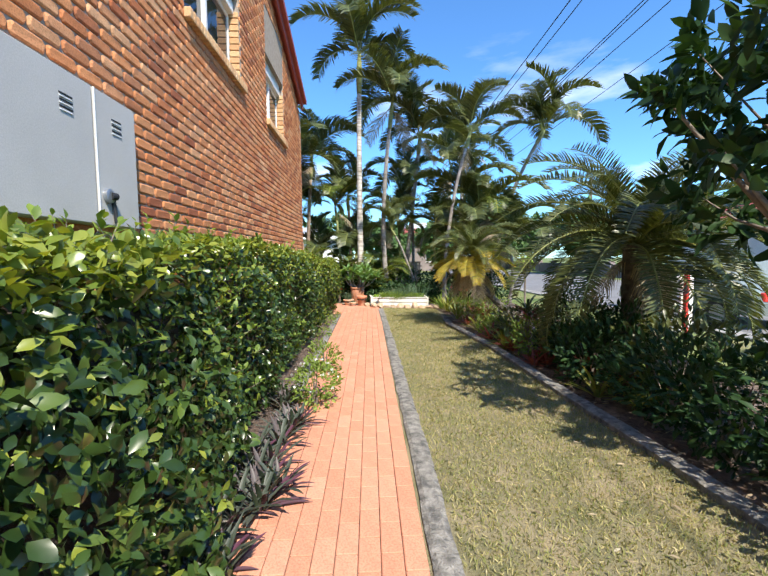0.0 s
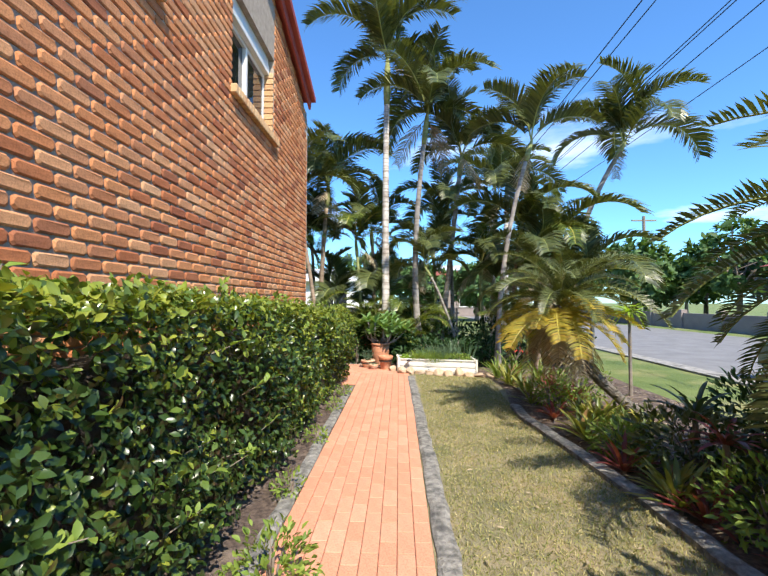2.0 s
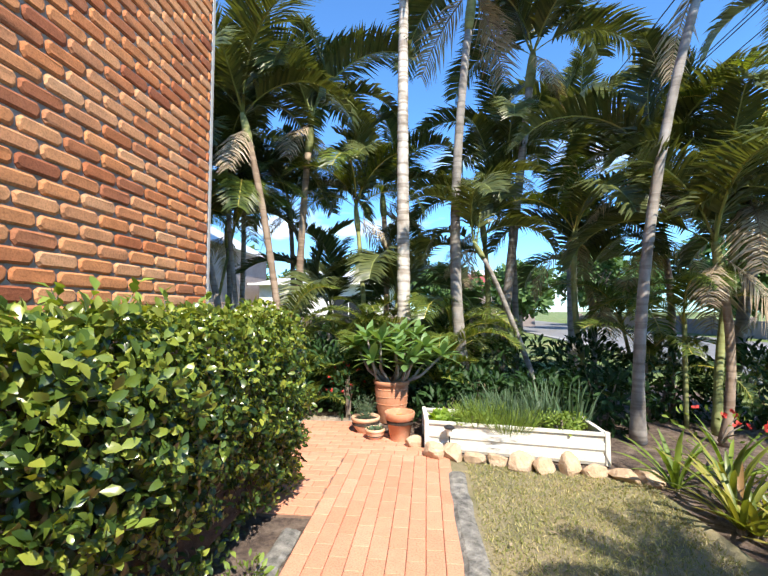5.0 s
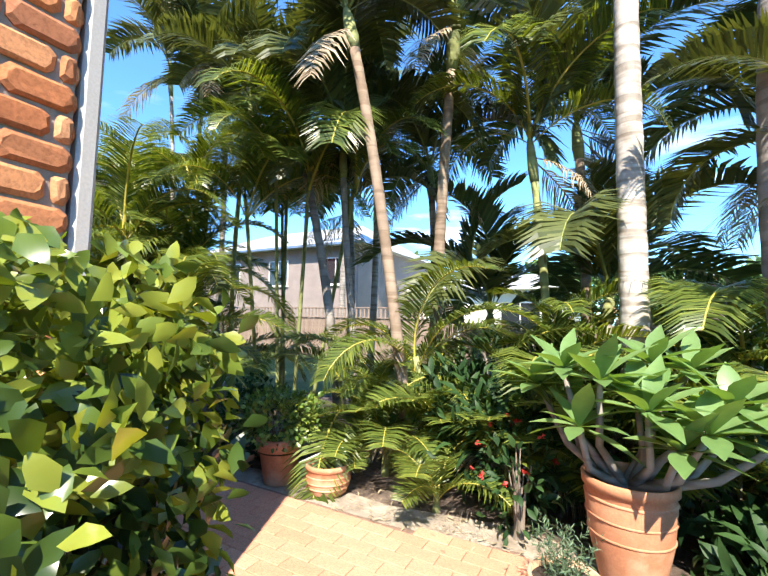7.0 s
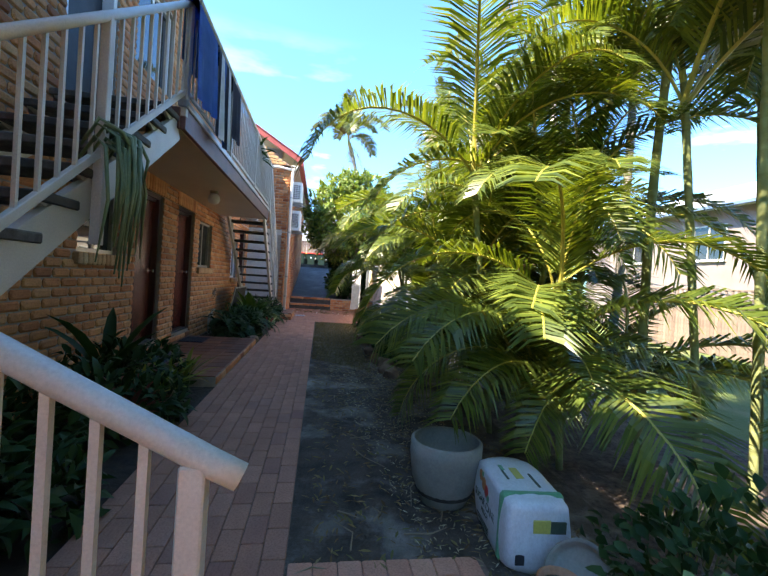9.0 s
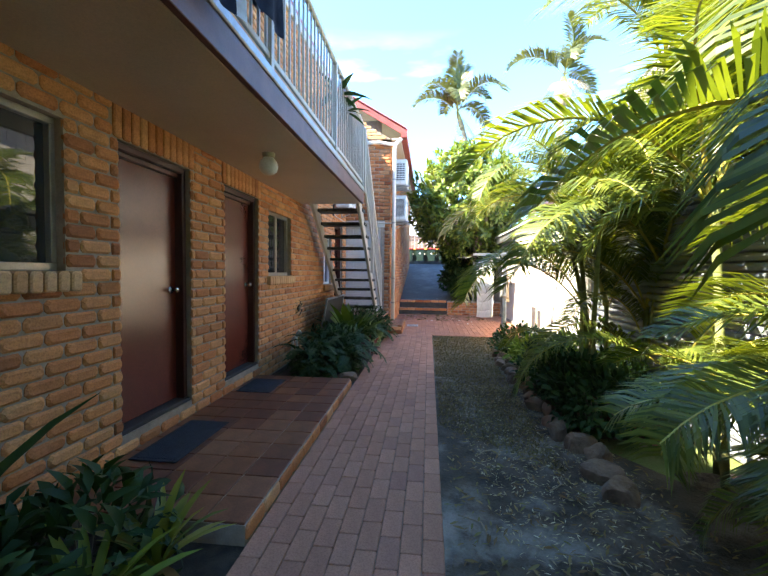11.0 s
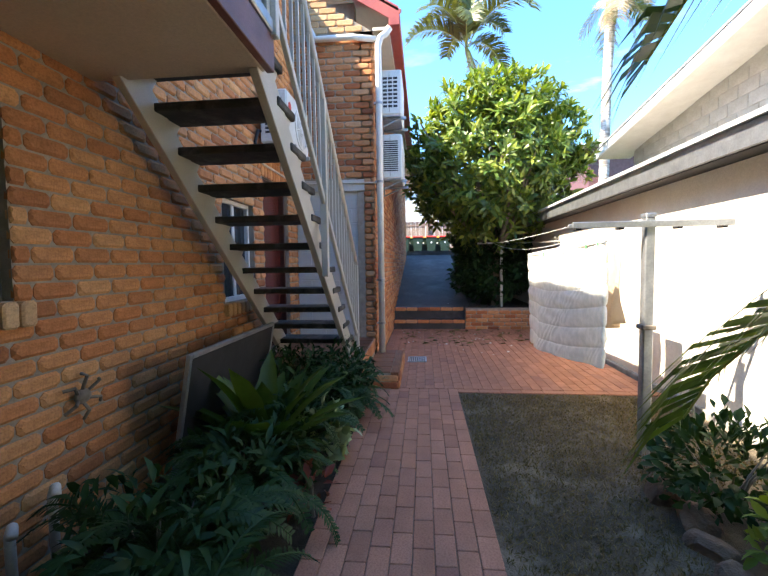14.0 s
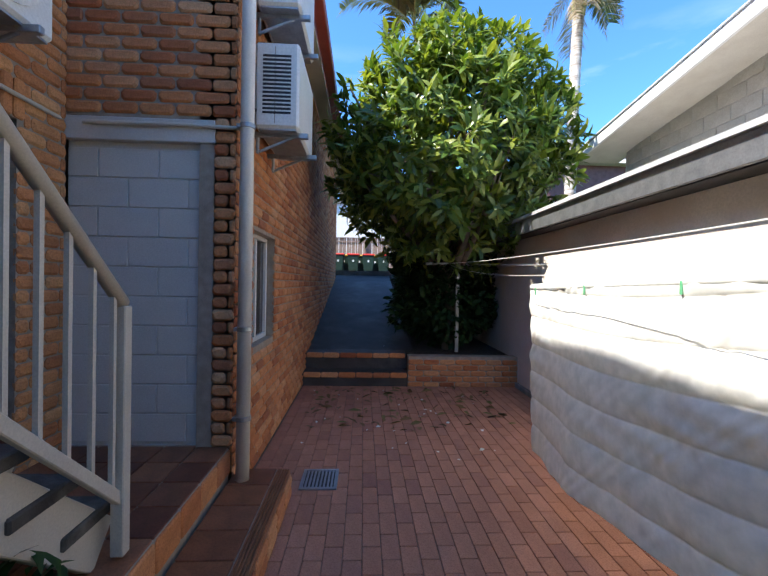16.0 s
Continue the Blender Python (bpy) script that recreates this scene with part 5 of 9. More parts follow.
M["stalk_green"] = surface("stalk_green", (0.20, 0.24, 0.06), (0.30, 0.32, 0.09), 5, 0.5, 60, 0.05)
M["stalk_yellow"] = surface("stalk_yellow", (0.42, 0.36, 0.06), (0.52, 0.44, 0.09), 5, 0.5, 60, 0.05)
M["stalk_dead"] = surface("stalk_dead", (0.24, 0.17, 0.10), (0.34, 0.25, 0.15), 5, 0.8, 60, 0.1)
FR = {
    "king": [frond_mesh("frond", 2.0, (64, -60), 72, 0.66, 0.038, 34, 0.36, M["palm_leaf"], M["stalk_green"], k) for k in range(3)],
    "king_up": [frond_mesh("frond", 1.9, (82, -20), 68, 0.62, 0.038, 38, 0.26, M["palm_leaf"], M["stalk_green"], 10 + k) for k in range(2)],
    "cane": [frond_mesh("frond", 1.75, (64, -62), 84, 0.50, 0.018, 26, 0.42, M["palm_bright"], M["stalk_yellow"], 20 + k) for k in range(3)],
    "cane_up": [frond_mesh("frond", 1.65, (76, -46), 78, 0.48, 0.018, 28, 0.36, M["palm_bright"], M["stalk_yellow"], 30 + k) for k in range(2)],
    "date": [frond_mesh("frond", 1.6, (58, -38), 70, 0.27, 0.016, 32, 0.16, M["palm_leaf"], M["stalk_green"], 40 + k, start=0.1) for k in range(3)],
    "date_yellow": [frond_mesh("frond", 1.1, (12, -52), 52, 0.27, 0.018, 24, 0.26, M["palm_yellow"], M["stalk_yellow"], 50 + k, start=0.1) for k in range(2)],
    "fern": [frond_mesh("frond", 0.62, (62, -55), 40, 0.085, 0.014, 8, 0.15, M["shade_leaf"], M["shade_leaf"], 90 + k, start=0.08) for k in range(3)],
    "dead": [frond_mesh("frond", 1.2, (-40, -84), 34, 0.32, 0.02, 5, 0.5, M["palm_dead"], M["stalk_dead"], 60 + k, uneven=0.4) for k in range(3)],
    "dead_out": [frond_mesh("frond", 1.5, (25, -60), 36, 0.45, 0.024, 0, 0.55, M["palm_dead"], M["stalk_dead"], 70 + k, uneven=0.4) for k in range(2)],
    "young": [frond_mesh("frond", 1.0, (66, -30), 46, 0.40, 0.020, 22, 0.2, M["palm_bright"], M["stalk_yellow"], 80 + k) for k in range(2)],
}


def put_frond(parent, kind, at, az, tilt, scale, r):
    ob = new("frond", r.choice(FR[kind]))
    ob.parent = parent
    ob.matrix_basis = pose(*at) @ pose(0, 0, 0, 0, 0, az) @ pose(0, 0, 0, r.uniform(-14, 14), -tilt, 0) @ Matrix.Diagonal((scale, scale * r.choice((-1, 1)), scale, 1))
    return ob


def palm(base, bend, top, r0, r1, trunk, kinds, n, scale, seed, label, name="palm_tree", shaft=0.0, dead=0, group="", tilt=(-25, 38)):
    """A palm: ringed tapering trunk through three points, green crownshaft, and a crown of feather leaves."""
    r = random.Random(seed)
    r0, r1, n, scale = r0 * 0.62, r1 * 0.68, n, scale * 1.1
    p = thing(name, base, label, "palm tree", group)
    b, c, d = Vector((0, 0, 0)), Vector(bend) - Vector(base), Vector(top) - Vector(base)
    pts, rad = [], []
    m = max(10, int(d.length * 7))
    for i in range(m + 1):
        t = i / m
        pts.append(b * (1 - t) ** 2 + (c * 2 - (b + d) * 0.5) * 2 * t * (1 - t) * 1.0 + d * t * t)
        flare = 0.45 * max(0, 1 - t * 7)
        rad.append((r0 + (r1 - r0) * t) * (1 + flare) * (1.0 if i % 2 else 0.94))
    bm = bmesh.new()
    tube(bm, pts, rad, 12)
    part("trunk", bm, M[trunk], p, smooth=True)
    way = (pts[-1] - pts[-2]).normalized()
    head = pts[-1]
    if shaft:
        bm = bmesh.new()
        head = pts[-1] + way * shaft
        tube(bm, [pts[-1], pts[-1] + way * shaft * 0.3, pts[-1] + way * shaft * 0.8, head], [r1 * 1.1, r1 * 1.35, r1 * 1.05, r1 * 0.6], 12)
        part("crownshaft", bm, M["trunk_green"], p, "smooth green crownshaft", True)
    for i in range(n):
        kind = kinds[min(len(kinds) - 1, int(len(kinds) * i / n))]
        f = i / max(1, n - 1)
        put_frond(p, kind, head - way * r.uniform(0, 0.08), i * 137.5 + r.uniform(-18, 18), tilt[0] + (tilt[1] - tilt[0]) * f + r.uniform(-8, 8), scale * r.uniform(0.85, 1.12), r)
    for i in range(dead):
        put_frond(p, "dead", head - way * r.uniform(0.05, 0.25), r.uniform(0, 360), r.uniform(-10, 25), scale * r.uniform(0.7, 1.1), r)
    return p


KG = "tall palms behind the court"
KING = ["king", "king", "king", "king_up"]
palm((0.98, 14.25, -0.03), (0.95, 14.2, 3.5), (0.98, 14.2, 6.9), 0.19, 0.11, "trunk_white", KING, 11, 1.15, 1, "tall palm with a pale grey ringed trunk", shaft=1.3, dead=1, group=KG)
palm((1.95, 14.1, -0.03), (1.75, 14.0, 2.4), (1.98, 14.0, 5.7), 0.17, 0.085, "trunk_grey", KING, 11, 1.1, 2, "palm with a slim dark grey trunk", shaft=0.9, dead=3, group=KG)
palm((2.45, 14.75, -0.03), (2.68, 14.7, 2.0), (3.0, 14.5, 5.0), 0.15, 0.09, "trunk_grey", KING, 9, 1.0, 3, "palm with a dark bent trunk", shaft=0.6, dead=4, group=KG)
palm((3.55, 12.5, -0.03), (3.65, 12.3, 2.3), (4.12, 12.2, 4.6), 0.10, 0.065, "trunk_grey", ["king_up", "king_up", "king"], 7, 0.9, 4, "palm with a slender dark grey trunk", shaft=0.5, dead=1, group=KG)
palm((5.2, 13.6, -0.03), (5.7, 13.5, 2.7), (6.75, 13.5, 5.1), 0.12, 0.08, "trunk_grey", KING, 10, 1.05, 5, "palm with a slim leaning trunk", shaft=0.5, dead=1, group=KG)
palm((3.75, 14.2, -0.03), (3.55, 14.2, 1.1), (3.5, 14.1, 2.2), 0.085, 0.06, "trunk_green", ["king", "cane", "cane_up"], 9, 0.85, 6, "young palm with a green ringed trunk", shaft=0.4, dead=2, group=KG)
palm((3.0, 14.0, -0.03), (2.5, 14.0, 1.4), (2.15, 13.9, 2.15), 0.07, 0.05, "trunk_grey", ["king", "king"], 7, 0.7, 7, "young palm leaning over the herb planter", shaft=0.3, dead=2, group=KG)
palm((4.6, 12.9, -0.03), (4.7, 12.9, 1.2), (4.9, 12.8, 2.5), 0.08, 0.06, "trunk_green", ["cane", "king", "cane_up"], 10, 0.95, 8, "bushy young palm beside the planter", shaft=0.3, dead=4, group=KG)
palm((4.2, 13.6, -0.03), (4.2, 13.6, 1.5), (4.35, 13.5, 3.1), 0.08, 0.06, "trunk_brown", ["king", "king", "king_up"], 10, 0.95, 9, "young palm with spreading dark leaves", shaft=0.3, dead=3, group=KG)
palm((2.9, 15.4, -0.03), (2.9, 15.4, 2.0), (2.8, 15.3, 3.8), 0.10, 0.07, "trunk_grey", KING, 9, 0.85, 10, "palm with ragged dry leaves", shaft=0.4, dead=5, group=KG)
palm((-0.72, 13.75, -0.03), (-0.98, 13.6, 2.2), (-1.33, 13.6, 3.9), 0.085, 0.075, "trunk_brown", KING, 11, 0.95, 11, "leaning palm with a white ringed trunk", shaft=0.5, dead=1, group=KG)
palm((-0.98, 14.8, -0.03), (-0.9, 14.8, 2.3), (-0.78, 14.8, 4.2), 0.12, 0.085, "trunk_brown", KING, 11, 1.02, 12, "palm with a thick reddish-brown trunk", shaft=0.7, dead=2, group=KG)
palm((-2.0, 14.5, -0.03), (-2.4, 14.6, 1.9), (-3.05, 14.8, 3.7), 0.10, 0.075, "trunk_grey", KING, 10, 0.96, 13, "leaning palm with a grey trunk", shaft=0.5, dead=1, group=KG)
palm((-1.75, 14.6, -0.03), (-2.0, 14.6, 1.7), (-2.2, 14.7, 3.1), 0.075, 0.06, "trunk_grey", KING, 9, 0.9, 14, "slim palm with a pale crownshaft", shaft=0.6, dead=2, group=KG)
palm((0.25, 15.0, -0.03), (0.2, 15.0, 1.5), (0.1, 15.0, 2.8), 0.08, 0.06, "trunk_green", ["cane", "cane", "king_up"], 10, 0.9, 15, "young palm in the back of the bed", shaft=0.5, dead=2, group=KG)
palm((-3.85, 14.5, -0.03), (-3.95, 14.5, 2.0), (-3.8, 14.5, 4.0), 0.06, 0.045, "trunk_green", KING, 8, 0.9, 16, "slim palm with a golden ringed trunk", shaft=0.4, dead=1, group=KG)
palm((-5.6, 14.6, -0.03), (-5.6, 14.6, 2.6), (-5.7, 14.5, 5.0), 0.06, 0.045, "trunk_white", KING, 8, 0.95, 17, "slim tall palm with a pale trunk", shaft=0.5, dead=1, group=KG)
palm((-5.0, 14.7, -0.03), (-5.1, 14.7, 2.4), (-5.05, 14.6, 5.3), 0.055, 0.04, "trunk_green", KING, 7, 0.9, 18, "slim tall palm with a golden trunk", shaft=0.4, dead=1, group=KG)


def cane_clump(at, stems, seed, label, spread=0.55, tall=(1.0, 2.9), scale=1.15, low=6):
    """A clump of golden cane stems with arching bright leaves down to the ground."""
    r = random.Random(seed)
    p = thing("cane_palm", at, label, "palm", "golden cane palm clumps")
    for i in range(stems):
        a, d = r.uniform(0, 6.28), spread * math.sqrt(r.random())
        h = r.uniform(*tall)
        lean = 0.28 * h
        b = Vector((math.cos(a) * d, math.sin(a) * d, 0))
        t = b + Vector((math.cos(a) * lean * r.random(), math.sin(a) * lean * r.random(), h))
        bm = bmesh.new()
        k = max(5, int(h * 6))
        tube(bm, [b.lerp(t, j / k) for j in range(k + 1)], [0.028 if j % 2 else 0.025 for j in range(k + 1)], 8)
        part("stem", bm, M["trunk_green"], p, smooth=True)
        for j in range(6):
            put_frond(p, "cane" if j < 4 else "cane_up", t - Vector((0, 0, r.uniform(0, 0.25))), j * 137 + r.uniform(-25, 25), r.uniform(-22, 25), scale * r.uniform(0.75, 1.15), r)
    for i in range(low):
        put_frond(p, "cane", Vector((r.uniform(-spread, spread), r.uniform(-spread, spread), r.uniform(0.3, 0.9))), r.uniform(0, 360), r.uniform(-30, 5), scale * r.uniform(0.6, 0.95), r)
    return p


cane_clump((-5.0, 14.1, -0.03), 9, 31, "dense golden cane palm clump with bright arching leaves", 0.65, (1.0, 3.6), 1.0)
cane_clump((-6.8, 14.25, -0.03), 8, 32, "golden cane palm clump in full sun", 0.7, (1.2, 4.0), 1.05)
cane_clump((-4.15, 14.1, -0.03), 6, 33, "golden cane palm clump hanging over the soil", 0.6, (0.4, 2.0), 1.0, 8)
cane_clump((-5.8, 13.75, -0.03), 5, 39, "low golden cane palm over the bare soil", 0.5, (0.3, 1.2), 0.85, 8)
cane_clump((1.3, 14.3, -0.03), 4, 40, "cane palm thicket behind the urn", 0.6, (0.5, 1.6), 0.9, 7)
cane_clump((-8.6, 13.9, -0.03), 5, 37, "golden cane palm clump beside the shed", 0.35, (0.8, 2.4), 1.15, 4)
cane_clump((-0.75, 13.85, -0.03), 2, 34, "low cane palm with drooping leaves by the court", 0.3, (0.25, 0.6), 0.6, 9)
cane_clump((-0.1, 14.0, -0.03), 3, 35, "low cane palm thicket behind the pots", 0.5, (0.4, 1.2), 0.8, 7)
cane_clump((4.6, 13.4, -0.03), 3, 36, "dark cane palm thicket beside the planter", 0.6, (0.5, 1.4), 0.85, 6)
cane_clump((-1.5, 14.2, -0.03), 1, 42, "low cane palm with long drooping leaves behind the pots", 0.3, (0.3, 0.5), 0.85, 4)
cane_clump((-8.7, 14.6, -0.03), 7, 43, "tall golden cane palm clump behind the shed", 0.6, (2.4, 4.7), 1.2, 0)
cane_clump((-3.3, 15.0, -0.03), 6, 44, "golden cane palm clump at the back of the bed", 0.5, (2.0, 3.6), 1.1, 0)

# cane palm whose long leaves hang over the yard lawn
hp = thing("palm_tree", (-8.35, 13.42, -0.03), "cane palm with long leaves hanging over the lawn", "palm tree", "cane palms")
rh = random.Random(45)
for sx, sy, sz in ((0.0, 0.0, 1.15), (0.12, 0.1, 1.75), (0.05, -0.06, 0.5)):
    bm = bmesh.new()
    tube(bm, [(sx * 0.4, sy * 0.4, -0.02), (sx * 0.8, sy * 0.8, sz * 0.5), (sx, sy, sz)], [0.035, 0.026, 0.02], 8)
    part("stem", bm, M["trunk_green"], hp, smooth=True)
for top, az, tilt, sc in (((0, 0, 1.05), 222, -15, 1.15), ((0.12, 0.1, 1.72), 226, 4, 1.0), ((0.12, 0.1, 1.7), 252, -4, 0.95), ((0.12, 0.1, 1.74), 200, 14, 1.0),
                          ((0.12, 0.1, 1.72), 120, 10, 1.0), ((0.12, 0.1, 1.72), 30, 12, 0.95), ((0, 0, 1.1), 300, 0, 0.9), ((0.05, -0.06, 0.48), 228, -10, 0.6)):
    put_frond(hp, "cane" if tilt < 8 else "cane_up", top, az, tilt, sc, rh)
for k, (x, y, h, rr0, mt) in enumerate(((0.45, 15.6, 3.2, 0.1, "trunk_brown"), (2.3, 15.2, 2.6, 0.09, "trunk_green"), (5.0, 14.6, 2.2, 0.1, "trunk_brown"), (4.0, 15.0, 1.6, 0.09, "trunk_grey"), (5.6, 12.6, 1.5, 0.09, "trunk_grey"), (4.4, 12.5, 1.7, 0.08, "trunk_brown"), (-2.6, 15.4, 2.6, 0.09, "trunk_grey"), (-1.4, 15.6, 3.0, 0.09, "trunk_brown"), (-2.8, 16.4, 4.4, 0.1, "trunk_white"), (-6.2, 16.0, 4.8, 0.1, "trunk_grey"))):
    palm((x, y, -0.03), (x + 0.1, y, h * 0.5), (x + 0.05, y, h), rr0, rr0 * 0.75, mt, ["king", "king", "king", "king_up"], 8, 0.85, 160 + k, "palm with dark arching leaves in the crowded bed", shaft=0.45, dead=3, group=KG)
r_y = random.Random(90)
for x, y, s, n, lab in ((-0.28, 13.22, 0.62, 6, "small bright young palm at the edge of the court"), (-1.15, 13.55, 0.75, 8, "young palm with drooping leaf tips"), (3.3, 13.6, 0.7, 6, "young palm seedling in the bed"), (0.45, 13.9, 0.9, 7, "young palm with dark leaves")):
    p = thing("palm_seedling", (x, y, -0.02), lab, "palm", "young palms in the bed")
    bm = bmesh.new()
    tube(bm, [(0, 0, -0.02), (0, 0, 0.12)], [0.03, 0.02], 8)
    part("stem", bm, M["trunk_green"], p)
    for i in range(n):
        put_frond(p, "young", (0, 0, 0.06), i * 360 / n + r_y.uniform(-20, 20), r_y.uniform(-15, 18), s * r_y.uniform(0.8, 1.15), r_y)

for k, (x, y, s, n) in enumerate(((-0.45, 13.8, 0.85, 13), (0.12, 13.6, 0.75, 12), (0.55, 13.95, 0.95, 13), (-0.9, 13.6, 0.7, 12), (1.5, 13.9, 0.9, 12))):
    p = thing("palm_seedling", (x, y, -0.02), "young palm with drooping and dry leaves in the crowded bed", "palm", "young palms in the bed")
    bm = bmesh.new()
    tube(bm, [(0, 0, -0.02), (0, 0, 0.3)], [0.035, 0.02], 8)
    part("stem", bm, M["trunk_green"], p)
    for i in range(n):
        put_frond(p, "young" if i % 4 else "dead_out", (0, 0, 0.2), i * 137.5, r_y.uniform(-25, 22), s * r_y.uniform(0.8, 1.2) * (1 if i % 4 else 0.6), r_y)
for k, (x, y, h) in enumerate(((0.7, 15.7, 1.3), (-0.7, 15.9, 1.1))):
    palm((x, y, -0.03), (x, y, h * 0.5), (x + 0.05, y, h), 0.1, 0.08, "trunk_grey", ["king", "king", "king_up"], 9, 0.95, 260 + k, "low dark palm at the back of the bed", shaft=0.3, dead=3, group=KG)

# leaning date palm with a shaggy skirt
dp = thing("date_palm", (4.55, 8.75, -0.03), "leaning rough-trunked date palm with yellowing lower leaves", "palm tree")
bm = bmesh.new()
pts = [Vector((0, 0, 0)), Vector((-0.28, -0.08, 0.22)), Vector((-0.6, -0.15, 0.5)), Vector((-0.95, -0.22, 0.85)), Vector((-1.12, -0.25, 1.2)), Vector((-1.16, -0.25, 1.5))]
tube(bm, pts, [0.10, 0.066, 0.066, 0.072, 0.085, 0.07], 12)
part("trunk", bm, M["trunk_rough"], dp, "dark trunk covered in old leaf bases")
bm = bmesh.new()
for i in range(70):
    f = 0.08 + 0.9 * i / 70
    k = min(4, int(f * 5))
    q = pts[k].lerp(pts[k + 1], f * 5 - k)
    a = i * 2.4
    w = Vector((math.cos(a), math.sin(a) * 0.9, math.sin(a) * 0.4)).normalized()
    beam(bm, q + w * 0.05, q + w * 0.10 + Vector((-0.02, 0, 0.05)), 0.036, 0.016, bevel=0.0)
part("leaf_bases", bm, M["trunk_rough"], dp)
rr = random.Random(5)
hd = pts[-1]
for i in range(30):
    put_frond(dp, "date", hd, i * 137.5 + rr.uniform(-15, 15), -38 + 62 * i / 30 + rr.uniform(-6, 6), rr.uniform(0.62, 0.85), rr)
for i in range(22):
    put_frond(dp, "date_yellow", hd - Vector((0, 0, 0.1)), i * 16.4 + rr.uniform(-9, 9), rr.uniform(-24, 18), rr.uniform(0.75, 1.0), rr)
for i in range(17):
    put_frond(dp, "dead", hd - Vector((0, 0, 0.15)), i * 21 + rr.uniform(-12, 12), rr.uniform(-20, 22), rr.uniform(0.4, 0.85), rr)
# bushy date palm by the street
dq = thing("date_palm", (4.75, 5.3, -0.03), "bushy date palm with fine grey-green leaves and a dark trunk", "palm tree")
bm = bmesh.new()
tube(bm, [(0, 0, 0), (0.02, 0, 0.5), (0, 0, 1.6)], [0.2, 0.17, 0.15], 12)
part("trunk", bm, M["trunk_rough"], dq)
for i in range(62):
    put_frond(dq, "date", (0, 0, 1.6), i * 137.5 + rr.uniform(-15, 15), -72 + 100 * i / 62 + rr.uniform(-6, 6), rr.uniform(1.0, 1.35), rr)
for i in range(6):
    put_frond(dq, "dead", (0, 0, 1.5), i * 61 + rr.uniform(-9, 9), rr.uniform(-15, 15), rr.uniform(0.5, 0.9), rr)

# ---- hedge ----
def hedge():
    h = thing("hedge", (0, 0, 0), "clipped glossy green hedge with yellow-green new tips", "hedge")
    # Plain dark boxes behind the leaves stand in for the hedge's inner shade.
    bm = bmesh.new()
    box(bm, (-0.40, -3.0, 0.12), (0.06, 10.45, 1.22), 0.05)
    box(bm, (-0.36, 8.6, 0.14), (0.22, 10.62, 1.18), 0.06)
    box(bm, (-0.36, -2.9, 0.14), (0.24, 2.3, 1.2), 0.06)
    part("shade_core", bm, M["soil"], h, "plain dark core standing in for the shade inside the hedge")

    def bulge(y, z):
        return 0.05 * np.sin(y * 1.9 + z) + 0.045 * np.sin(y * 4.7 + 2 * z + 1) + 0.03 * np.sin(z * 6 + y * 2.2)

    def top(y):
        return 1.57 - 0.09 * np.clip((2.6 - y) / 1.6, 0, 1) - 0.17 * np.clip((y - 5.6) / 3.0, 0, 1)

    def pocket(a, b):
        return 0.5 + 0.25 * np.sin(a * 23 + 3 * np.sin(b * 9)) + 0.25 * np.sin(b * 27 + 2.5 * np.sin(a * 11))

    P, N = [], []
    n = 47000
    y = np.where(rng.random(n) < 0.82, rng.uniform(-2.6, 10.92, n), rng.uniform(8.6, 10.94, n))
    z = 0.04 + (top(y) - 0.05) * rng.random(n) ** 0.85
    depth = rng.random(n) ** 1.3 * 0.16 + 0.19 * pocket(y, z)
    x = 0.36 + bulge(y, z) - depth - np.maximum(0.3 - z, 0) * 0.2 - np.maximum(z - top(y) + 0.27, 0) * 0.4 - np.clip((y - 10.45) / 0.45, 0, 1) ** 2 * 0.12
    x += 0.14 * np.clip((y - 7.0) / 2.0, 0, 1) * np.clip((z - 0.35) / 0.4, 0, 1)
    x += 0.30 * np.clip((3.2 - y) / 1.2, 0, 1) * np.clip(1.3 - z, 0, 1) + 0.10 * np.clip((2.6 - y) / 1.0, 0, 1)
    P.append(np.stack([x, y, z], 1))
    N.append(np.stack([np.ones(n), rng.normal(0, 0.5, n), 0.55 + rng.normal(0, 0.45, n)], 1))
    n = 21000
    y = rng.uniform(-2.6, 10.7, n)
    x = -0.46 + rng.random(n) * (0.74 + 0.10 * np.clip((y - 7.0) / 2.0, 0, 1) - np.clip((y - 10.45) / 0.45, 0, 1) ** 2 * 0.12 + 0.2 * np.clip((2.6 - y) / 1.0, 0, 1))
    z = top(y) - np.clip((y - 10.3) / 0.5, 0, 1) ** 2 * 0.08 + bulge(y, x * 3) * 0.6 - rng.random(n) ** 1.6 * 0.15 - 0.06 * pocket(y, x)
    P.append(np.stack([x, y, z], 1))
    N.append(np.stack([rng.normal(0, 0.5, n), rng.normal(0, 0.5, n), np.ones(n)], 1))
    n = 6500
    x, z = rng.uniform(-0.46, 0.38, n), 0.06 + 1.26 * rng.random(n)
    P.append(np.stack([x, 10.84 + bulge(x, z) - rng.random(n) ** 1.6 * 0.2, z], 1))
    N.append(np.stack([rng.normal(0, 0.5, n), np.ones(n), 0.5 + rng.normal(0, 0.4, n)], 1))
    P, N = np.concatenate(P), np.concatenate(N)
    N /= np.linalg.norm(N, axis=1, keepdims=True)
    n = len(P)
    D = unit(n) * 0.8 + N * 0.55 + np.array([0, 0, 0.25])
    D -= N * (D * N).sum(1, keepdims=True) * 0.5
    near = np.clip((4.5 - P[:, 1]) / 4.5, 0, 1)
    L = rng.uniform(0.045, 0.075, n) * (1 + 0.25 * near)
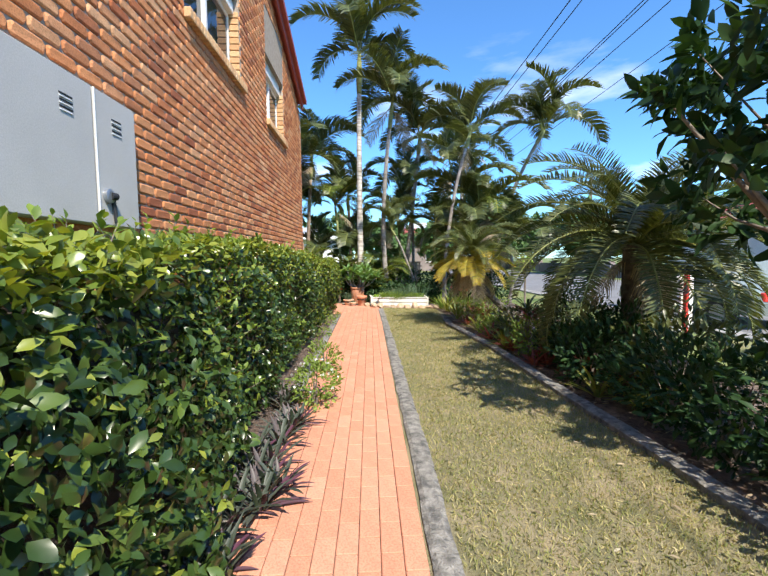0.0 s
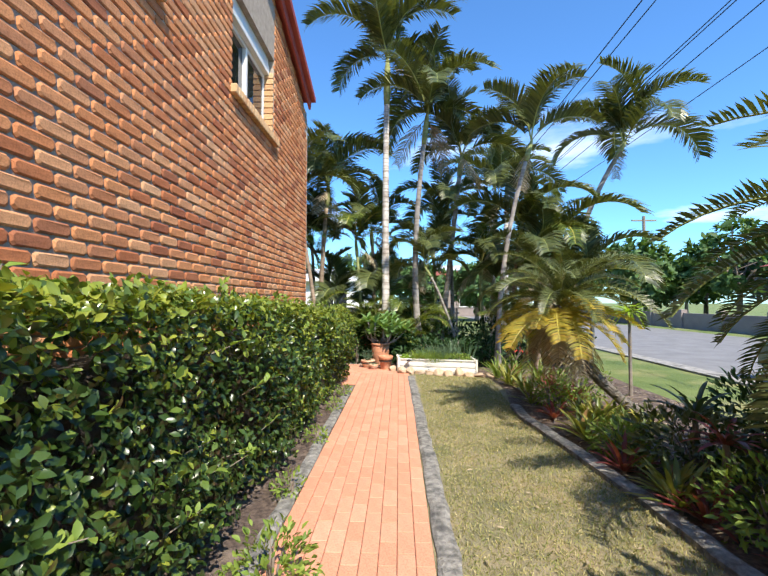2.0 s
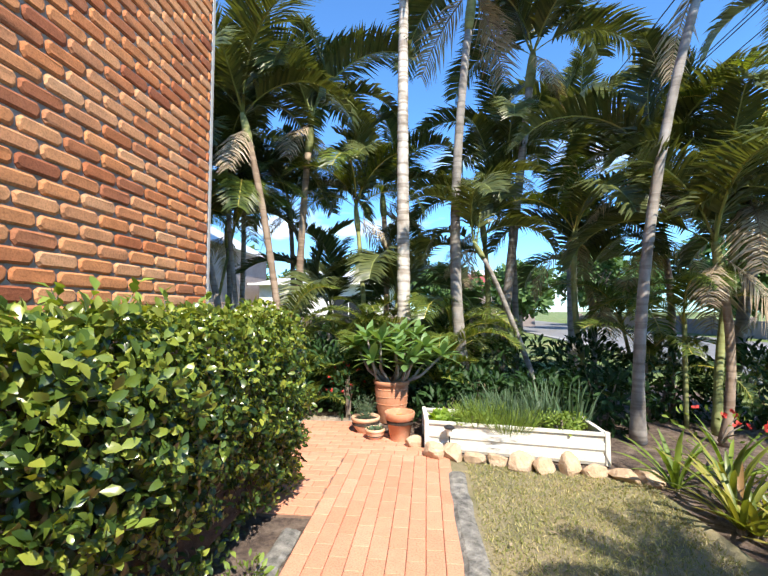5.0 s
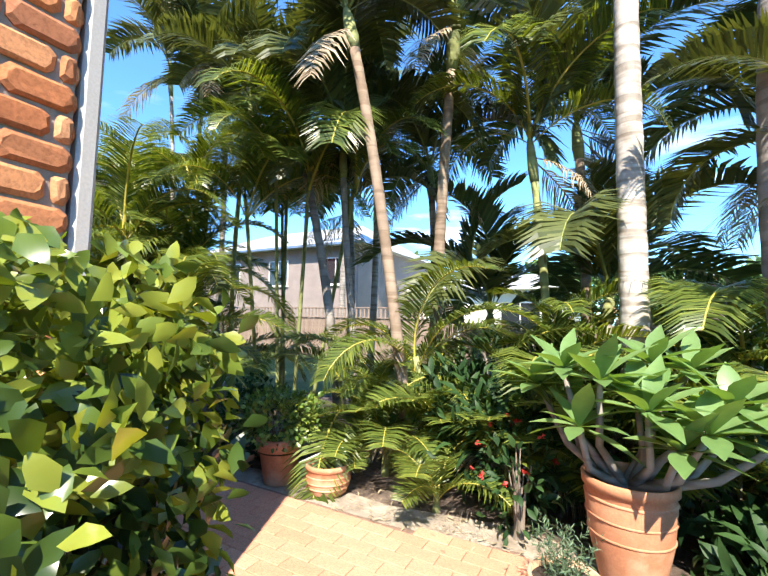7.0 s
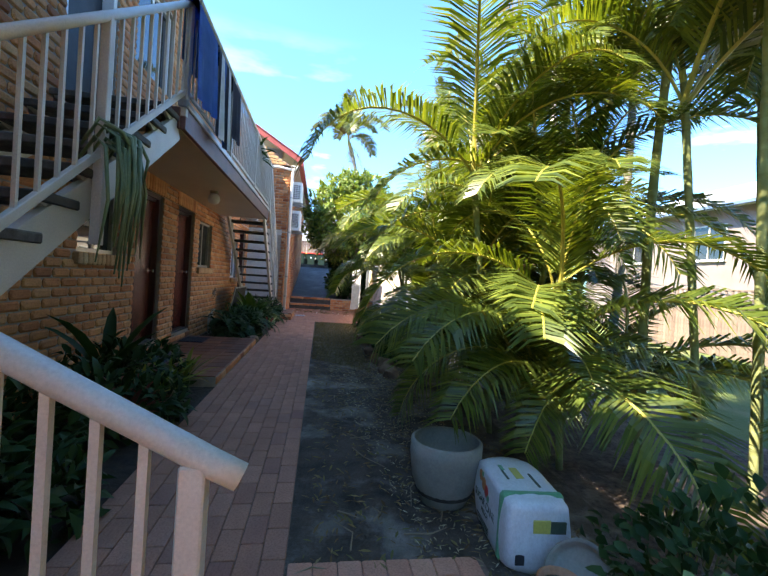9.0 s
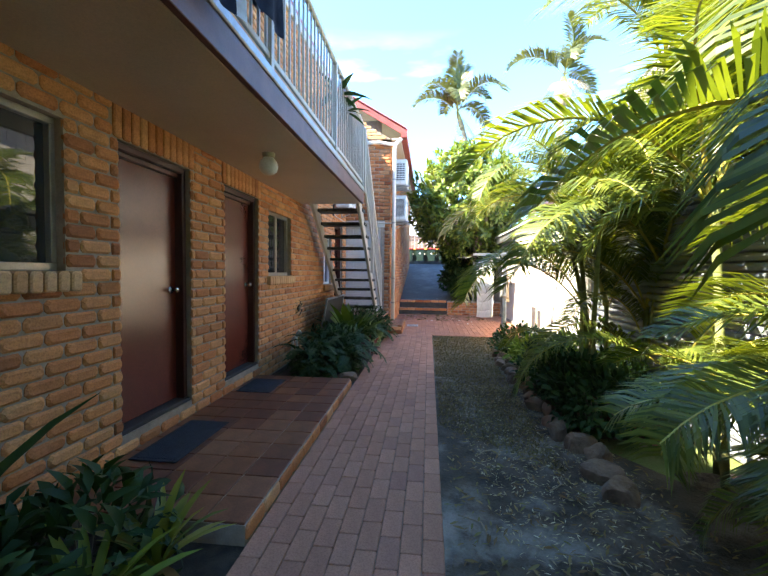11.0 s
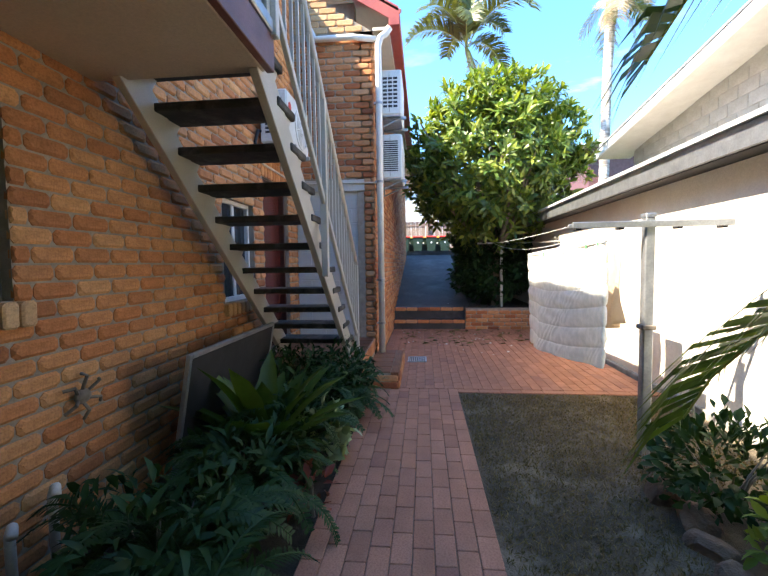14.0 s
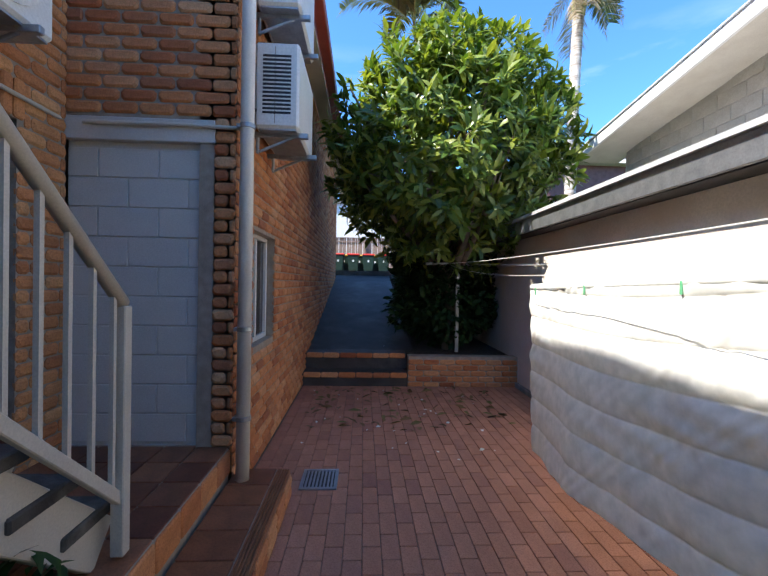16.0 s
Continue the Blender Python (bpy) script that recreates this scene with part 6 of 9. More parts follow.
    L *= rng.uniform(0.65, 1.1, n) * (1 - 0.22 * np.clip((P[:, 1] - 8.5) / 1.5, 0, 1))
    # New tips near the top; extra bright leaves beyond y 7.5 paint in sunlight.
    tip_or_sunlit = (P[:, 2] > top(P[:, 1]) - 0.13) | (rng.random(n) < 0.09 + 0.35 * (P[:, 2] > 1.1) + 0.3 * (P[:, 1] > 7.5))
    for name, pick, mt in (("leaves", ~tip_or_sunlit, "hedge_leaf"), ("tip_leaves", tip_or_sunlit, "hedge_tip_sunlit")):
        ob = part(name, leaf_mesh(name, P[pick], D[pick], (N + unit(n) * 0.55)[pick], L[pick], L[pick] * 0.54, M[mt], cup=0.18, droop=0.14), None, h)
        tagged(ob, kind="stuff")
    # long shoots standing out
    bm = bmesh.new()
    SP, SD, SN = [], [], []
    for i in range(150):
        if i % 2:
            a = Vector((0.26, rnd.uniform(-1, 9.8), rnd.uniform(0.3, 1.35)))
            d = Vector((1, rnd.uniform(-0.6, 0.6), rnd.uniform(0.1, 0.9))).normalized()
        else:
            a = Vector((rnd.uniform(-0.4, 0.2), rnd.uniform(-1, 10.4), 0))
            a.z = float(top(a.y)) - 0.04
            d = Vector((rnd.uniform(-0.3, 0.5), rnd.uniform(-0.5, 0.5), 1)).normalized()
        ln = rnd.uniform(0.06, 0.15)
        tube(bm, [a - d * 0.1, a + d * ln], [0.004, 0.002], 5, False)
        for k in range(6):
            q = a + d * ln * (k + 1) / 6
            w = Vector((rnd.uniform(-1, 1), rnd.uniform(-1, 1), rnd.uniform(-0.2, 1))).normalized()
            SP.append(q[:])
            SD.append((w + d * 0.4)[:])
            SN.append((0.3, 0, 1))
    tagged(part("twig_growth", bm, M["bark"], h), kind="stuff")
    L = rng.uniform(0.05, 0.08, len(SP))
    tagged(part("new_growth", leaf_mesh("new_growth", SP, SD, SN, L, L * 0.5, M["herb_leaf"], cup=0.2, droop=0.15), None, h, "yellow-green new shoots"), kind="stuff")


hedge()


def bush(name, at, rad, n, leaf, mat, label, category="shrub", seed=1, group="", ratio=0.45, up=0.35, stems=7, droop=0.15, flower=None, hollow=0.5):
    """A shrub: thin stems and a cloud of leaves, thicker towards its outside."""
    g = np.random.default_rng(seed)
    r = random.Random(seed)
    b = thing(name, at, label, category, group)
    rx, ry, rz = rad
    bm = bmesh.new()
    for i in range(stems):
        a = r.uniform(0, 6.28)
        t = Vector((math.cos(a) * rx * 0.7 * r.random(), math.sin(a) * ry * 0.7 * r.random(), rz * r.uniform(1.0, 1.7)))
        tube(bm, [(math.cos(a) * 0.03, math.sin(a) * 0.03, 0), t * 0.5 + Vector((0, 0, rz * 0.1)), t], [0.010, 0.007, 0.003], 5, False)
    tagged(part("branching", bm, M["bark"], b), kind="stuff")
    u = unit(n, g)
    k = hollow + (1 - hollow) * g.random(n) ** 0.6
    lump = 1 + 0.16 * np.sin(u[:, 0] * 5 + seed) * np.sin(u[:, 1] * 4 + 1) + 0.12 * np.sin(u[:, 2] * 7 + seed * 2)
    P = u * (k * lump)[:, None] * np.array([rx, ry, rz]) + np.array([0, 0, rz])
    P[:, 2] = np.maximum(P[:, 2], 0.02)
    D = u + unit(n, g) * 0.7 + np.array([0, 0, up])
    L = leaf * g.uniform(0.65, 1.25, n)
    part("leaves", leaf_mesh("leaves", P, D, u + np.array([0, 0, 0.8]) + unit(n, g) * 0.4, L, L * ratio, M[mat], droop=droop), None, b)
    if flower:
        fmat, fn, fs = flower
        fu = unit(fn, g)
        fu[:, 2] = np.abs(fu[:, 2])
        P = np.repeat(fu * np.array([rx, ry, rz]) * 1.02 + np.array([0, 0, rz]), 5, 0)
        D = unit(fn * 5, g) + np.repeat(fu, 5, 0) * 0.8
        part("flowers", leaf_mesh("flowers", P, D, unit(fn * 5, g), np.full(fn * 5, fs), np.full(fn * 5, fs * 0.8), M[fmat], droop=0.0), None, b)
    return b


def rosette(name, at, n, length, width, mat, label, category="plant", seed=1, rise=(25, 75), droop=0.35, group="", stalk=0.0):
    """Strap leaves from one point: bromeliads, bird-nest ferns, cordylines, agaves."""
    g = np.random.default_rng(seed)
    b = thing(name, at, label, category, group)
    bm = bmesh.new()
    tube(bm, [(0, 0, -0.02), (0, 0, 0.05 + stalk)], [0.03, 0.022], 8)
    part("stem", bm, M["bark"], b)
    verts, faces = [], []
    for i in range(n):
        az = math.radians(i * 137.5 + g.uniform(-15, 15))
        el = math.radians(rise[0] + (rise[1] - rise[0]) * i / n + g.uniform(-8, 8))
        ln, w = length * g.uniform(0.75, 1.15), width * g.uniform(0.8, 1.15)
        prev = None
        p = np.array([0.02 * math.cos(az), 0.02 * math.sin(az), 0.02 + stalk])
        side = np.array([-math.sin(az), math.cos(az), 0])
        for k in range(6):
            f = k / 5
            ww = w * (0.55 + 0.9 * f) * (1 - f ** 3) / 1.2 if f < 1 else 0.002
            a = el - f * droop * 2.4
            out = np.array([math.cos(az), math.sin(az), 0])
            up = np.array([0, 0, 1.0]) * math.cos(a) - out * math.sin(a)
            b0 = len(verts)
            verts += [tuple(p - side * ww / 2 + up * ww * 0.15), tuple(p - up * ww * 0.05), tuple(p + side * ww / 2 + up * ww * 0.15)]
            if k:
                faces += [(b0 - 3, b0 - 2, b0 + 1, b0), (b0 - 2, b0 - 1, b0 + 2, b0 + 1)]
            p = p + (out * math.cos(a) + np.array([0, 0, 1]) * math.sin(a)) * ln / 5
    part("leaves", raw_mesh("leaves", verts, faces, M[mat], True), None, b)
    return b


# under the hedge and along the path
for i, (x, y, s) in enumerate(((0.62, 1.75, 1.0), (0.55, 2.15, 1.1), (0.6, 2.55, 1.0), (0.52, 2.95, 1.1), (0.56, 3.35, 0.95), (0.5, 4.0, 0.8))):
    for k in range(4):
        rosette("boat_lily", (x + rnd.uniform(-0.14, 0.10), y + rnd.uniform(-0.18, 0.18), -0.02), 16, 0.24 * s, 0.042, "purple_leaf", "grey-green boat lily with purple undersides at the path edge", "plant", i * 9 + k, (20, 80), 0.25, "boat lilies along the hedge")
bush("flowering_shrub", (0.72, 4.0, -0.02), (0.24, 0.26, 0.22), 700, 0.05, "herb_leaf", "small leafy shrub with white star flowers over the path", seed=3, flower=("flower_white", 22, 0.022))
bush("small_shrub", (0.66, 5.25, -0.02), (0.22, 0.22, 0.17), 420, 0.05, "herb_leaf", "small open shrub leaning over the path", seed=4)
for k, (x, y) in enumerate(((0.45, 6.4), (0.42, 7.6), (0.40, 8.9), (0.42, 9.8))):
    bush("small_weed", (x, y, -0.02), (0.12, 0.14, 0.08), 120, 0.045, "herb_leaf", "low green weed beside the path", seed=20 + k, group="weeds under the hedge")

# street-side bed
BED = [("shade_leaf", 3.9, 1.2, 0.55, 0.42), ("shade_leaf", 4.1, 2.3, 0.6, 0.5), ("shade_leaf", 3.85, 3.4, 0.5, 0.38), ("palm_leaf", 4.4, 3.9, 0.6, 0.45), ("shade_leaf", 3.75, 4.5, 0.42, 0.34), ("shade_leaf", 4.15, 4.75, 0.5, 0.36), ("shade_leaf", 3.95, 5.3, 0.4, 0.3), ("shade_leaf", 4.5, 5.0, 0.55, 0.42), ("shade_leaf", 3.8, 2.75, 0.5, 0.4), ("shade_leaf", 3.75, 1.75, 0.5, 0.38), ("palm_leaf", 4.3, 5.9, 0.6, 0.42),
       ("herb_leaf", 3.62, 5.75, 0.36, 0.27), ("palm_leaf", 3.85, 6.75, 0.45, 0.32), ("herb_leaf", 3.5, 7.3, 0.25, 0.2), ("shade_leaf", 4.8, 7.0, 0.6, 0.45), ("palm_leaf", 4.7, 1.0, 0.7, 0.6), ("herb_leaf", 4.1, 9.6, 0.4, 0.3), ("herb_leaf", 3.55, 9.3, 0.3, 0.25)]
for i, (mt, x, y, w, h) in enumerate(BED):
    bush("garden_shrub", (x, y, -0.03), (w, w * 1.1, h), int(1500 * w), 0.10 if mt != "herb_leaf" else 0.07, mt, "leafy green shrub in the mulched bed", seed=100 + i, group="shrubs in the street bed", ratio=0.36)
for i in range(52):
    y = rnd.uniform(3.6, 10.8)
    x = rnd.uniform(3.35, 4.3) - 0.04 * (y - 6)
    rosette("bromeliad", (x, y, -0.02), 14, rnd.uniform(0.22, 0.42), 0.06, "brom_leaf" if i % 4 else "red_leaf", "yellow-green bromeliad in the mulch" if i % 4 else "red-leaved bromeliad in the mulch", "bromeliad", 200 + i, (20, 75), 0.22, "bromeliads in the street bed")
rosette("cordyline", (3.75, 6.3, -0.02), 18, 0.32, 0.06, "red_leaf", "dark red cordyline on a thin stem", "plant", 300, (0, 70), 0.4, stalk=0.45)
rosette("cordyline", (3.95, 6.9, -0.02), 18, 0.4, 0.07, "palm_leaf", "green cordyline with strap leaves", "plant", 301, (0, 70), 0.4, stalk=0.5)
rosette("dracaena", (5.1, 10.0, -0.03), 26, 0.34, 0.07, "lettuce_leaf", "slim dracaena with yellow-green leaves on a thin stem", "plant", 302, (-30, 60), 0.4, stalk=1.35)
for i, (x, y) in enumerate(((3.25, 11.3), (3.45, 11.0), (3.7, 11.4), (3.3, 10.7), (3.95, 11.0))):
    rosette("strap_plant", (x, y, -0.02), 16, 0.55, 0.05, "brom_leaf" if i % 2 else "herb_leaf", "strappy clump with orange flowers beside the planter", "plant", 310 + i, (35, 85), 0.3, "strap plants by the planter")
bush("orange_flowers", (3.6, 11.35, 0.35), (0.35, 0.35, 0.12), 30, 0.06, "herb_leaf", "orange-red flower spikes above the strap leaves", seed=330, flower=("flower_red", 9, 0.035), stems=4)

# large-leaved tree at the start of the bed
def leafy_tree(name, at, trunk, crown, clumps, per, leaf, mat, label, seed, ratio=0.36, limbs=9):
    """A broad-leaved tree: forked trunk, limbs to leaf clumps, and whorls of leaves."""
    r, g = random.Random(seed), np.random.default_rng(seed)
    t = thing(name, at, label, "tree")
    h, r0 = trunk
    (cx, cy, cz), (rx, ry, rz) = crown
    bm = bmesh.new()
    fork = Vector((0.05, 0, h))
    tube(bm, [(0, 0, -0.05), (0.03, 0.02, h * 0.5), fork], [r0 * 1.25, r0, r0 * 0.85], 10)
    tips = []
    for i in range(clumps):
        u = unit(1, g)[0]
        k = (0.55 + 0.45 * g.random())
        tips.append(Vector((cx + u[0] * rx * k, cy + u[1] * ry * k, cz + u[2] * rz * k)))
    for i in range(limbs):
        q = tips[i * len(tips) // limbs]
        m = fork.lerp(q, 0.5) + Vector((r.uniform(-0.15, 0.15), r.uniform(-0.15, 0.15), -0.1))
        tube(bm, [fork, m, q], [r0 * 0.6, r0 * 0.36, r0 * 0.14], 7, False)
        for j in range(4):
            w = tips[r.randrange(len(tips))]
            if (w - m).length < max(rx, rz) * 1.1:
                tube(bm, [m, m.lerp(w, 0.5) + Vector((0, 0, -0.05)), w], [r0 * 0.25, r0 * 0.14, r0 * 0.06], 5, False)
    part("trunk", bm, M["bark"], t, smooth=True)
    C = np.repeat(np.array([q[:] for q in tips]), per, 0)
    n = len(C)
    out = C - np.array([cx, cy, cz])
    out /= np.maximum(np.linalg.norm(out, axis=1, keepdims=True), 1e-3)
    D = unit(n, g) * 0.9 + out * 0.6 + np.array([0, 0, 0.15])
    P = C + unit(n, g) * leaf * 0.35
    L = leaf * g.uniform(0.7, 1.2, n)
    tagged(part("crown", leaf_mesh("crown", P, D, out + np.array([0, 0, 0.7]) + unit(n, g) * 0.3, L, L * ratio, M[mat], cup=0.15, droop=0.18), None, t), kind="stuff")
    return t


leafy_tree("magnolia_tree", (4.5, 2.45, -0.03), (0.9, 0.07), ((-0.05, 0, 2.42), (1.32, 1.4, 1.05)), 200, 13, 0.20, "shade_leaf", "large-leaved tree overhanging the lawn", 41)
leafy_tree("yard_tree", (-18.3, 13.3, 0.38), (1.2, 0.12), ((0.3, -0.15, 3.3), (2.0, 2.0, 1.95)), 1150, 17, 0.23, "tree_leaf", "dense round tree with long glossy leaves behind the yard", 42, 0.30, 16)
# Two dark leaf masses added to fill the black shade under the crown.
bush("yard_shade_fill", (-18.55, 13.25, 0.38), (0.75, 0.95, 1.15), 5200, 0.16, "shade_leaf", "dark leaf mass standing in for the shade below the tree", seed=43)
bush("lane_shade_fill", (-20.5, 13.4, 0.38), (1.8, 0.9, 1.3), 4200, 0.18, "shade_leaf", "dark leaf mass standing in for the shade along the laneway", seed=44)

# yard bed on the right with rocks
for i, (x, y, w, h, mt) in enumerate(((-10.75, 13.3, 0.42, 0.26, "shade_leaf"), (-10.1, 13.4, 0.35, 0.22, "herb_leaf"), (-9.4, 13.5, 0.4, 0.3, "herb_leaf"), (-8.5, 13.6, 0.45, 0.25, "shade_leaf"), (-7.7, 13.5, 0.5, 0.3, "shade_leaf"), (-9.0, 13.9, 0.5, 0.4, "lettuce_leaf"), (-8.9, 13.25, 0.36, 0.28, "shade_leaf"), (-8.2, 13.3, 0.4, 0.3, "shade_leaf"), (-7.6, 13.3, 0.38, 0.3, "shade_leaf"))):
    bush("yard_shrub", (x, y, -0.02), (w, w, h), int(2000 * w), 0.085, mt, "low leafy shrub behind the rocks", seed=400 + i, group="shrubs along the yard bed")
for i in range(12):
    rosette("bromeliad", (rnd.uniform(-10.4, -7.4), rnd.uniform(13.2, 13.9), -0.02), 14, rnd.uniform(0.25, 0.45), 0.06, "herb_leaf" if i % 3 else "red_leaf", "strappy bromeliad in the yard bed", "bromeliad", 420 + i, (25, 75), 0.25, "bromeliads in the yard bed")
def bird_ornament(at, rz):
    bm = bmesh.new()
    lathe(bm, [(0.035, 0.0), (0.05, 0.03), (0.052, 0.07), (0.035, 0.12), (0.028, 0.135), (0.04, 0.16), (0.038, 0.185), (0.02, 0.205), (0.003, 0.21)], 16)
    bmesh.ops.create_cone(bm, cap_ends=True, segments=8, radius1=0.014, radius2=0.002, depth=0.05, matrix=pose(0.055, 0, 0.172, 0, 90, 0))
    ob = part("bird_ornament", bm, M["plastic_white"], None, smooth=True)
    ob.matrix_world = pose(*at, 0, 0, rz)
    tagged(ob, "small white ceramic bird standing behind the rocks", "ornament", "bird ornaments in the yard bed")


bird_ornament((-9.38, 13.22, -0.02), 20)
bird_ornament((-9.24, 13.24, -0.03), -50)

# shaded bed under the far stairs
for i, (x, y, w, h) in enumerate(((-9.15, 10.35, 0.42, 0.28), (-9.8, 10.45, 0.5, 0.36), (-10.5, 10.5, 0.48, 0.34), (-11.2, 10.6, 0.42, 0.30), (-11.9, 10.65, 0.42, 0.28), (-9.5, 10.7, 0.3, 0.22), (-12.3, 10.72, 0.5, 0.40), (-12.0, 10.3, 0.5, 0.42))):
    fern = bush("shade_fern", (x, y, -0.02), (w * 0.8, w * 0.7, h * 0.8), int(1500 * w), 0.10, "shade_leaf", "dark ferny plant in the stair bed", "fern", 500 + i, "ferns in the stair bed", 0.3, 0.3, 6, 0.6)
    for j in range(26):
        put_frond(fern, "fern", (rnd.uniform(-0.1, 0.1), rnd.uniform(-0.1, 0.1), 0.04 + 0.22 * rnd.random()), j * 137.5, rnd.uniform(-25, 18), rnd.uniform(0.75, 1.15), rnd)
rosette("birdnest_fern", (-10.95, 10.45, 0.05), 30, 0.82, 0.20, "nest_leaf", "large bird's-nest fern with upright strap leaves", "fern", 510, (35, 85), 0.28)
rosette("birdnest_fern", (-11.4, 10.35, -0.02), 20, 0.6, 0.12, "nest_leaf", "large bird's-nest fern with upright strap leaves", "fern", 511, (35, 85), 0.28)
bush("caladium", (-11.2, 10.82, -0.02), (0.17, 0.14, 0.2), 110, 0.12, "variegated_leaf", "pale variegated caladium beside the path", seed=512, ratio=0.7)
bush("caladium", (-10.55, 10.9, -0.02), (0.14, 0.12, 0.14), 40, 0.09, "red_leaf", "small dark red-leaved plant beside the path", seed=513, ratio=0.5)
# bed by the near stairs
for i, (x, y, w, h) in enumerate(((-3.0, 10.5, 0.4, 0.26), (-3.6, 10.3, 0.45, 0.3), (-4.2, 10.45, 0.42, 0.28), (-4.9, 10.3, 0.45, 0.3), (-5.4, 10.45, 0.36, 0.26), (-3.3, 10.75, 0.25, 0.16), (-4.6, 10.78, 0.25, 0.18))):
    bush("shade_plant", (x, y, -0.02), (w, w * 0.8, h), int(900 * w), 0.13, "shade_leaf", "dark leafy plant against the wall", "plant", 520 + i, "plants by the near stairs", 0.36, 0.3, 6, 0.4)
for i, (x, y, m2) in enumerate(((-4.7, 10.6, "brom_leaf"), (-4.4, 10.65, "red_leaf"), (-5.2, 10.65, "herb_leaf"), (-5.5, 10.7, "brom_leaf"))):
    rosette("croton", (x, y, -0.02), 18, 0.38, 0.06, m2, "croton with yellow and red strap leaves", "plant", 540 + i, (25, 80), 0.3, "crotons by the landing", 0.12)
rosette("ginger_plant", (-4.9, 10.25, -0.02), 5, 0.85, 0.13, "shade_leaf", "tall plant with broad arching leaves by the wall", "plant", 550, (55, 80), 0.33, stalk=0.25)

# grass blades on the lawns, one sheet of stuff each
def grass(name, poly, n, size, parent_label, seed, mat="grass_blade"):
    g = np.random.default_rng(seed)
    xs, ys = [q[0] for q in poly], [q[1] for q in poly]
    P = []
    while len(P) < n:
        x, y = g.uniform(min(xs), max(xs)), g.uniform(min(ys), max(ys))
        if inside(poly, x, y):
            P.append((x, y, -0.014))
    D = unit(n, g) * 0.75 + np.array([0, 0, 0.75])
    D[:, 2] = np.abs(D[:, 2])
    L = size * g.uniform(0.5, 1.3, n)
    ob = part(name, leaf_mesh(name, P, D, unit(n, g), L, np.full(n, 0.006), M[mat], droop=0.3), None)
    tagged(ob, parent_label, "grass", kind="stuff")


grass("lawn_grass", [(1.7, 0.3), (3.3, 0.3), (3.2, 6.2), (2.9, 8.6), (3.1, 11.4), (1.66, 11.7)], 60000, 0.034, "short dry lawn grass blades", 61)
grass("yard_grass", [(-12.8, 11.95), (-12.8, 13.9), (-11.1, 13.9), (-10.9, 12.9), (-6.8, 12.8), (-7.6, 11.95)], 26000, 0.03, "thin dry lawn grass blades, shade put into their colour", 62, "shaded_blade")

# ---- things: meter box on the gable wall ----
mb = thing("meter_box", (-0.48, 2.35, 1.64), "large pale grey electricity meter box on the brick wall", "meter box")
part("cabinet", boxes(((-0.015, -0.90, 0), (0.055, 0.76, 0.84)), bevel=0.006), M["grey_box"], mb)
for y0, y1 in ((-0.895, 0.302), (0.314, 0.755)):
    d = part("door", boxes(((0.055, y0, 0.006), (0.075, y1, 0.834)), bevel=0.004), M["grey_box"], mb)
    part("folded_edge", boxes(((0.074, y0, 0.006), (0.082, y0 + 0.012, 0.834)), bevel=0.002), M["white_paint"], d)
    yc = y1 - 0.22
    for k in range(6):
        part("vent_slot", boxes(((0.074, yc - 0.05, 0.60 + k * 0.018), (0.081, yc + 0.05, 0.609 + k * 0.018)), bevel=0.002), M["black"] if k % 2 else M["white_paint"], d)
lt = part("latch", lathe(bmesh.new(), [(0.045, 0), (0.045, 0.03), (0.03, 0.035)], 20), M["galv"], mb, "grey metal latch")
lt.matrix_basis = pose(0.07, 0.40, 0.19, 0, 90, 0)
bm = bmesh.new()
tube(bm, [(0.10, 0.40, 0.19), (0.11, 0.44, 0.19)], 0.024, 10)
tube(bm, [(0.09, 0.44, 0.17), (0.09, 0.46, 0.02)], 0.012, 8)
part("padlock", bm, M["black"], mb, "black padlock")


# ---- pots ----
def pot(name, at, profile, mat, label, category="pot", soil_z=None, saucer=0.0, bands=(), group="", tilt=0.0):
    """A turned pot with thickness, rolled rim and soil; profile runs from the foot to the rim outside."""
    p = thing(name, at, label, category, group)
    if tilt:
        p.matrix_world = pose(*at, tilt, 0, 20)
    bm = bmesh.new()
    inner = [(r - 0.018, z) for r, z in reversed(profile) if z > profile[0][1] + 0.05]
    lathe(bm, list(profile) + [(profile[-1][0] - 0.008, profile[-1][1] + 0.006)] + inner + [(0.02, inner[-1][1])], 32)
    part("body", bm, M[mat], p, smooth=True)
    for z, r in bands:
        b2 = bmesh.new()
        lathe(b2, [(r - 0.004, z - 0.010), (r + 0.006, z), (r - 0.004, z + 0.010)], 32)
        part("band", b2, M[mat], p, smooth=True)
    if soil_z:
        rr_ = np.interp(soil_z, [q[1] for q in profile], [q[0] for q in profile]) - 0.012
        b2 = bmesh.new()
        lathe(b2, [(rr_, soil_z - 0.05), (rr_, soil_z), (rr_ * 0.5, soil_z + 0.012), (0.005, soil_z + 0.016)], 24)
        part("soil", b2, M["soil"], p)
    if saucer:
        b2 = bmesh.new()
        lathe(b2, [(saucer * 0.8, 0), (saucer, 0.03), (saucer - 0.01, 0.035), (saucer * 0.8, 0.012)], 28)
        part("saucer", b2, M[mat], p)
    return p


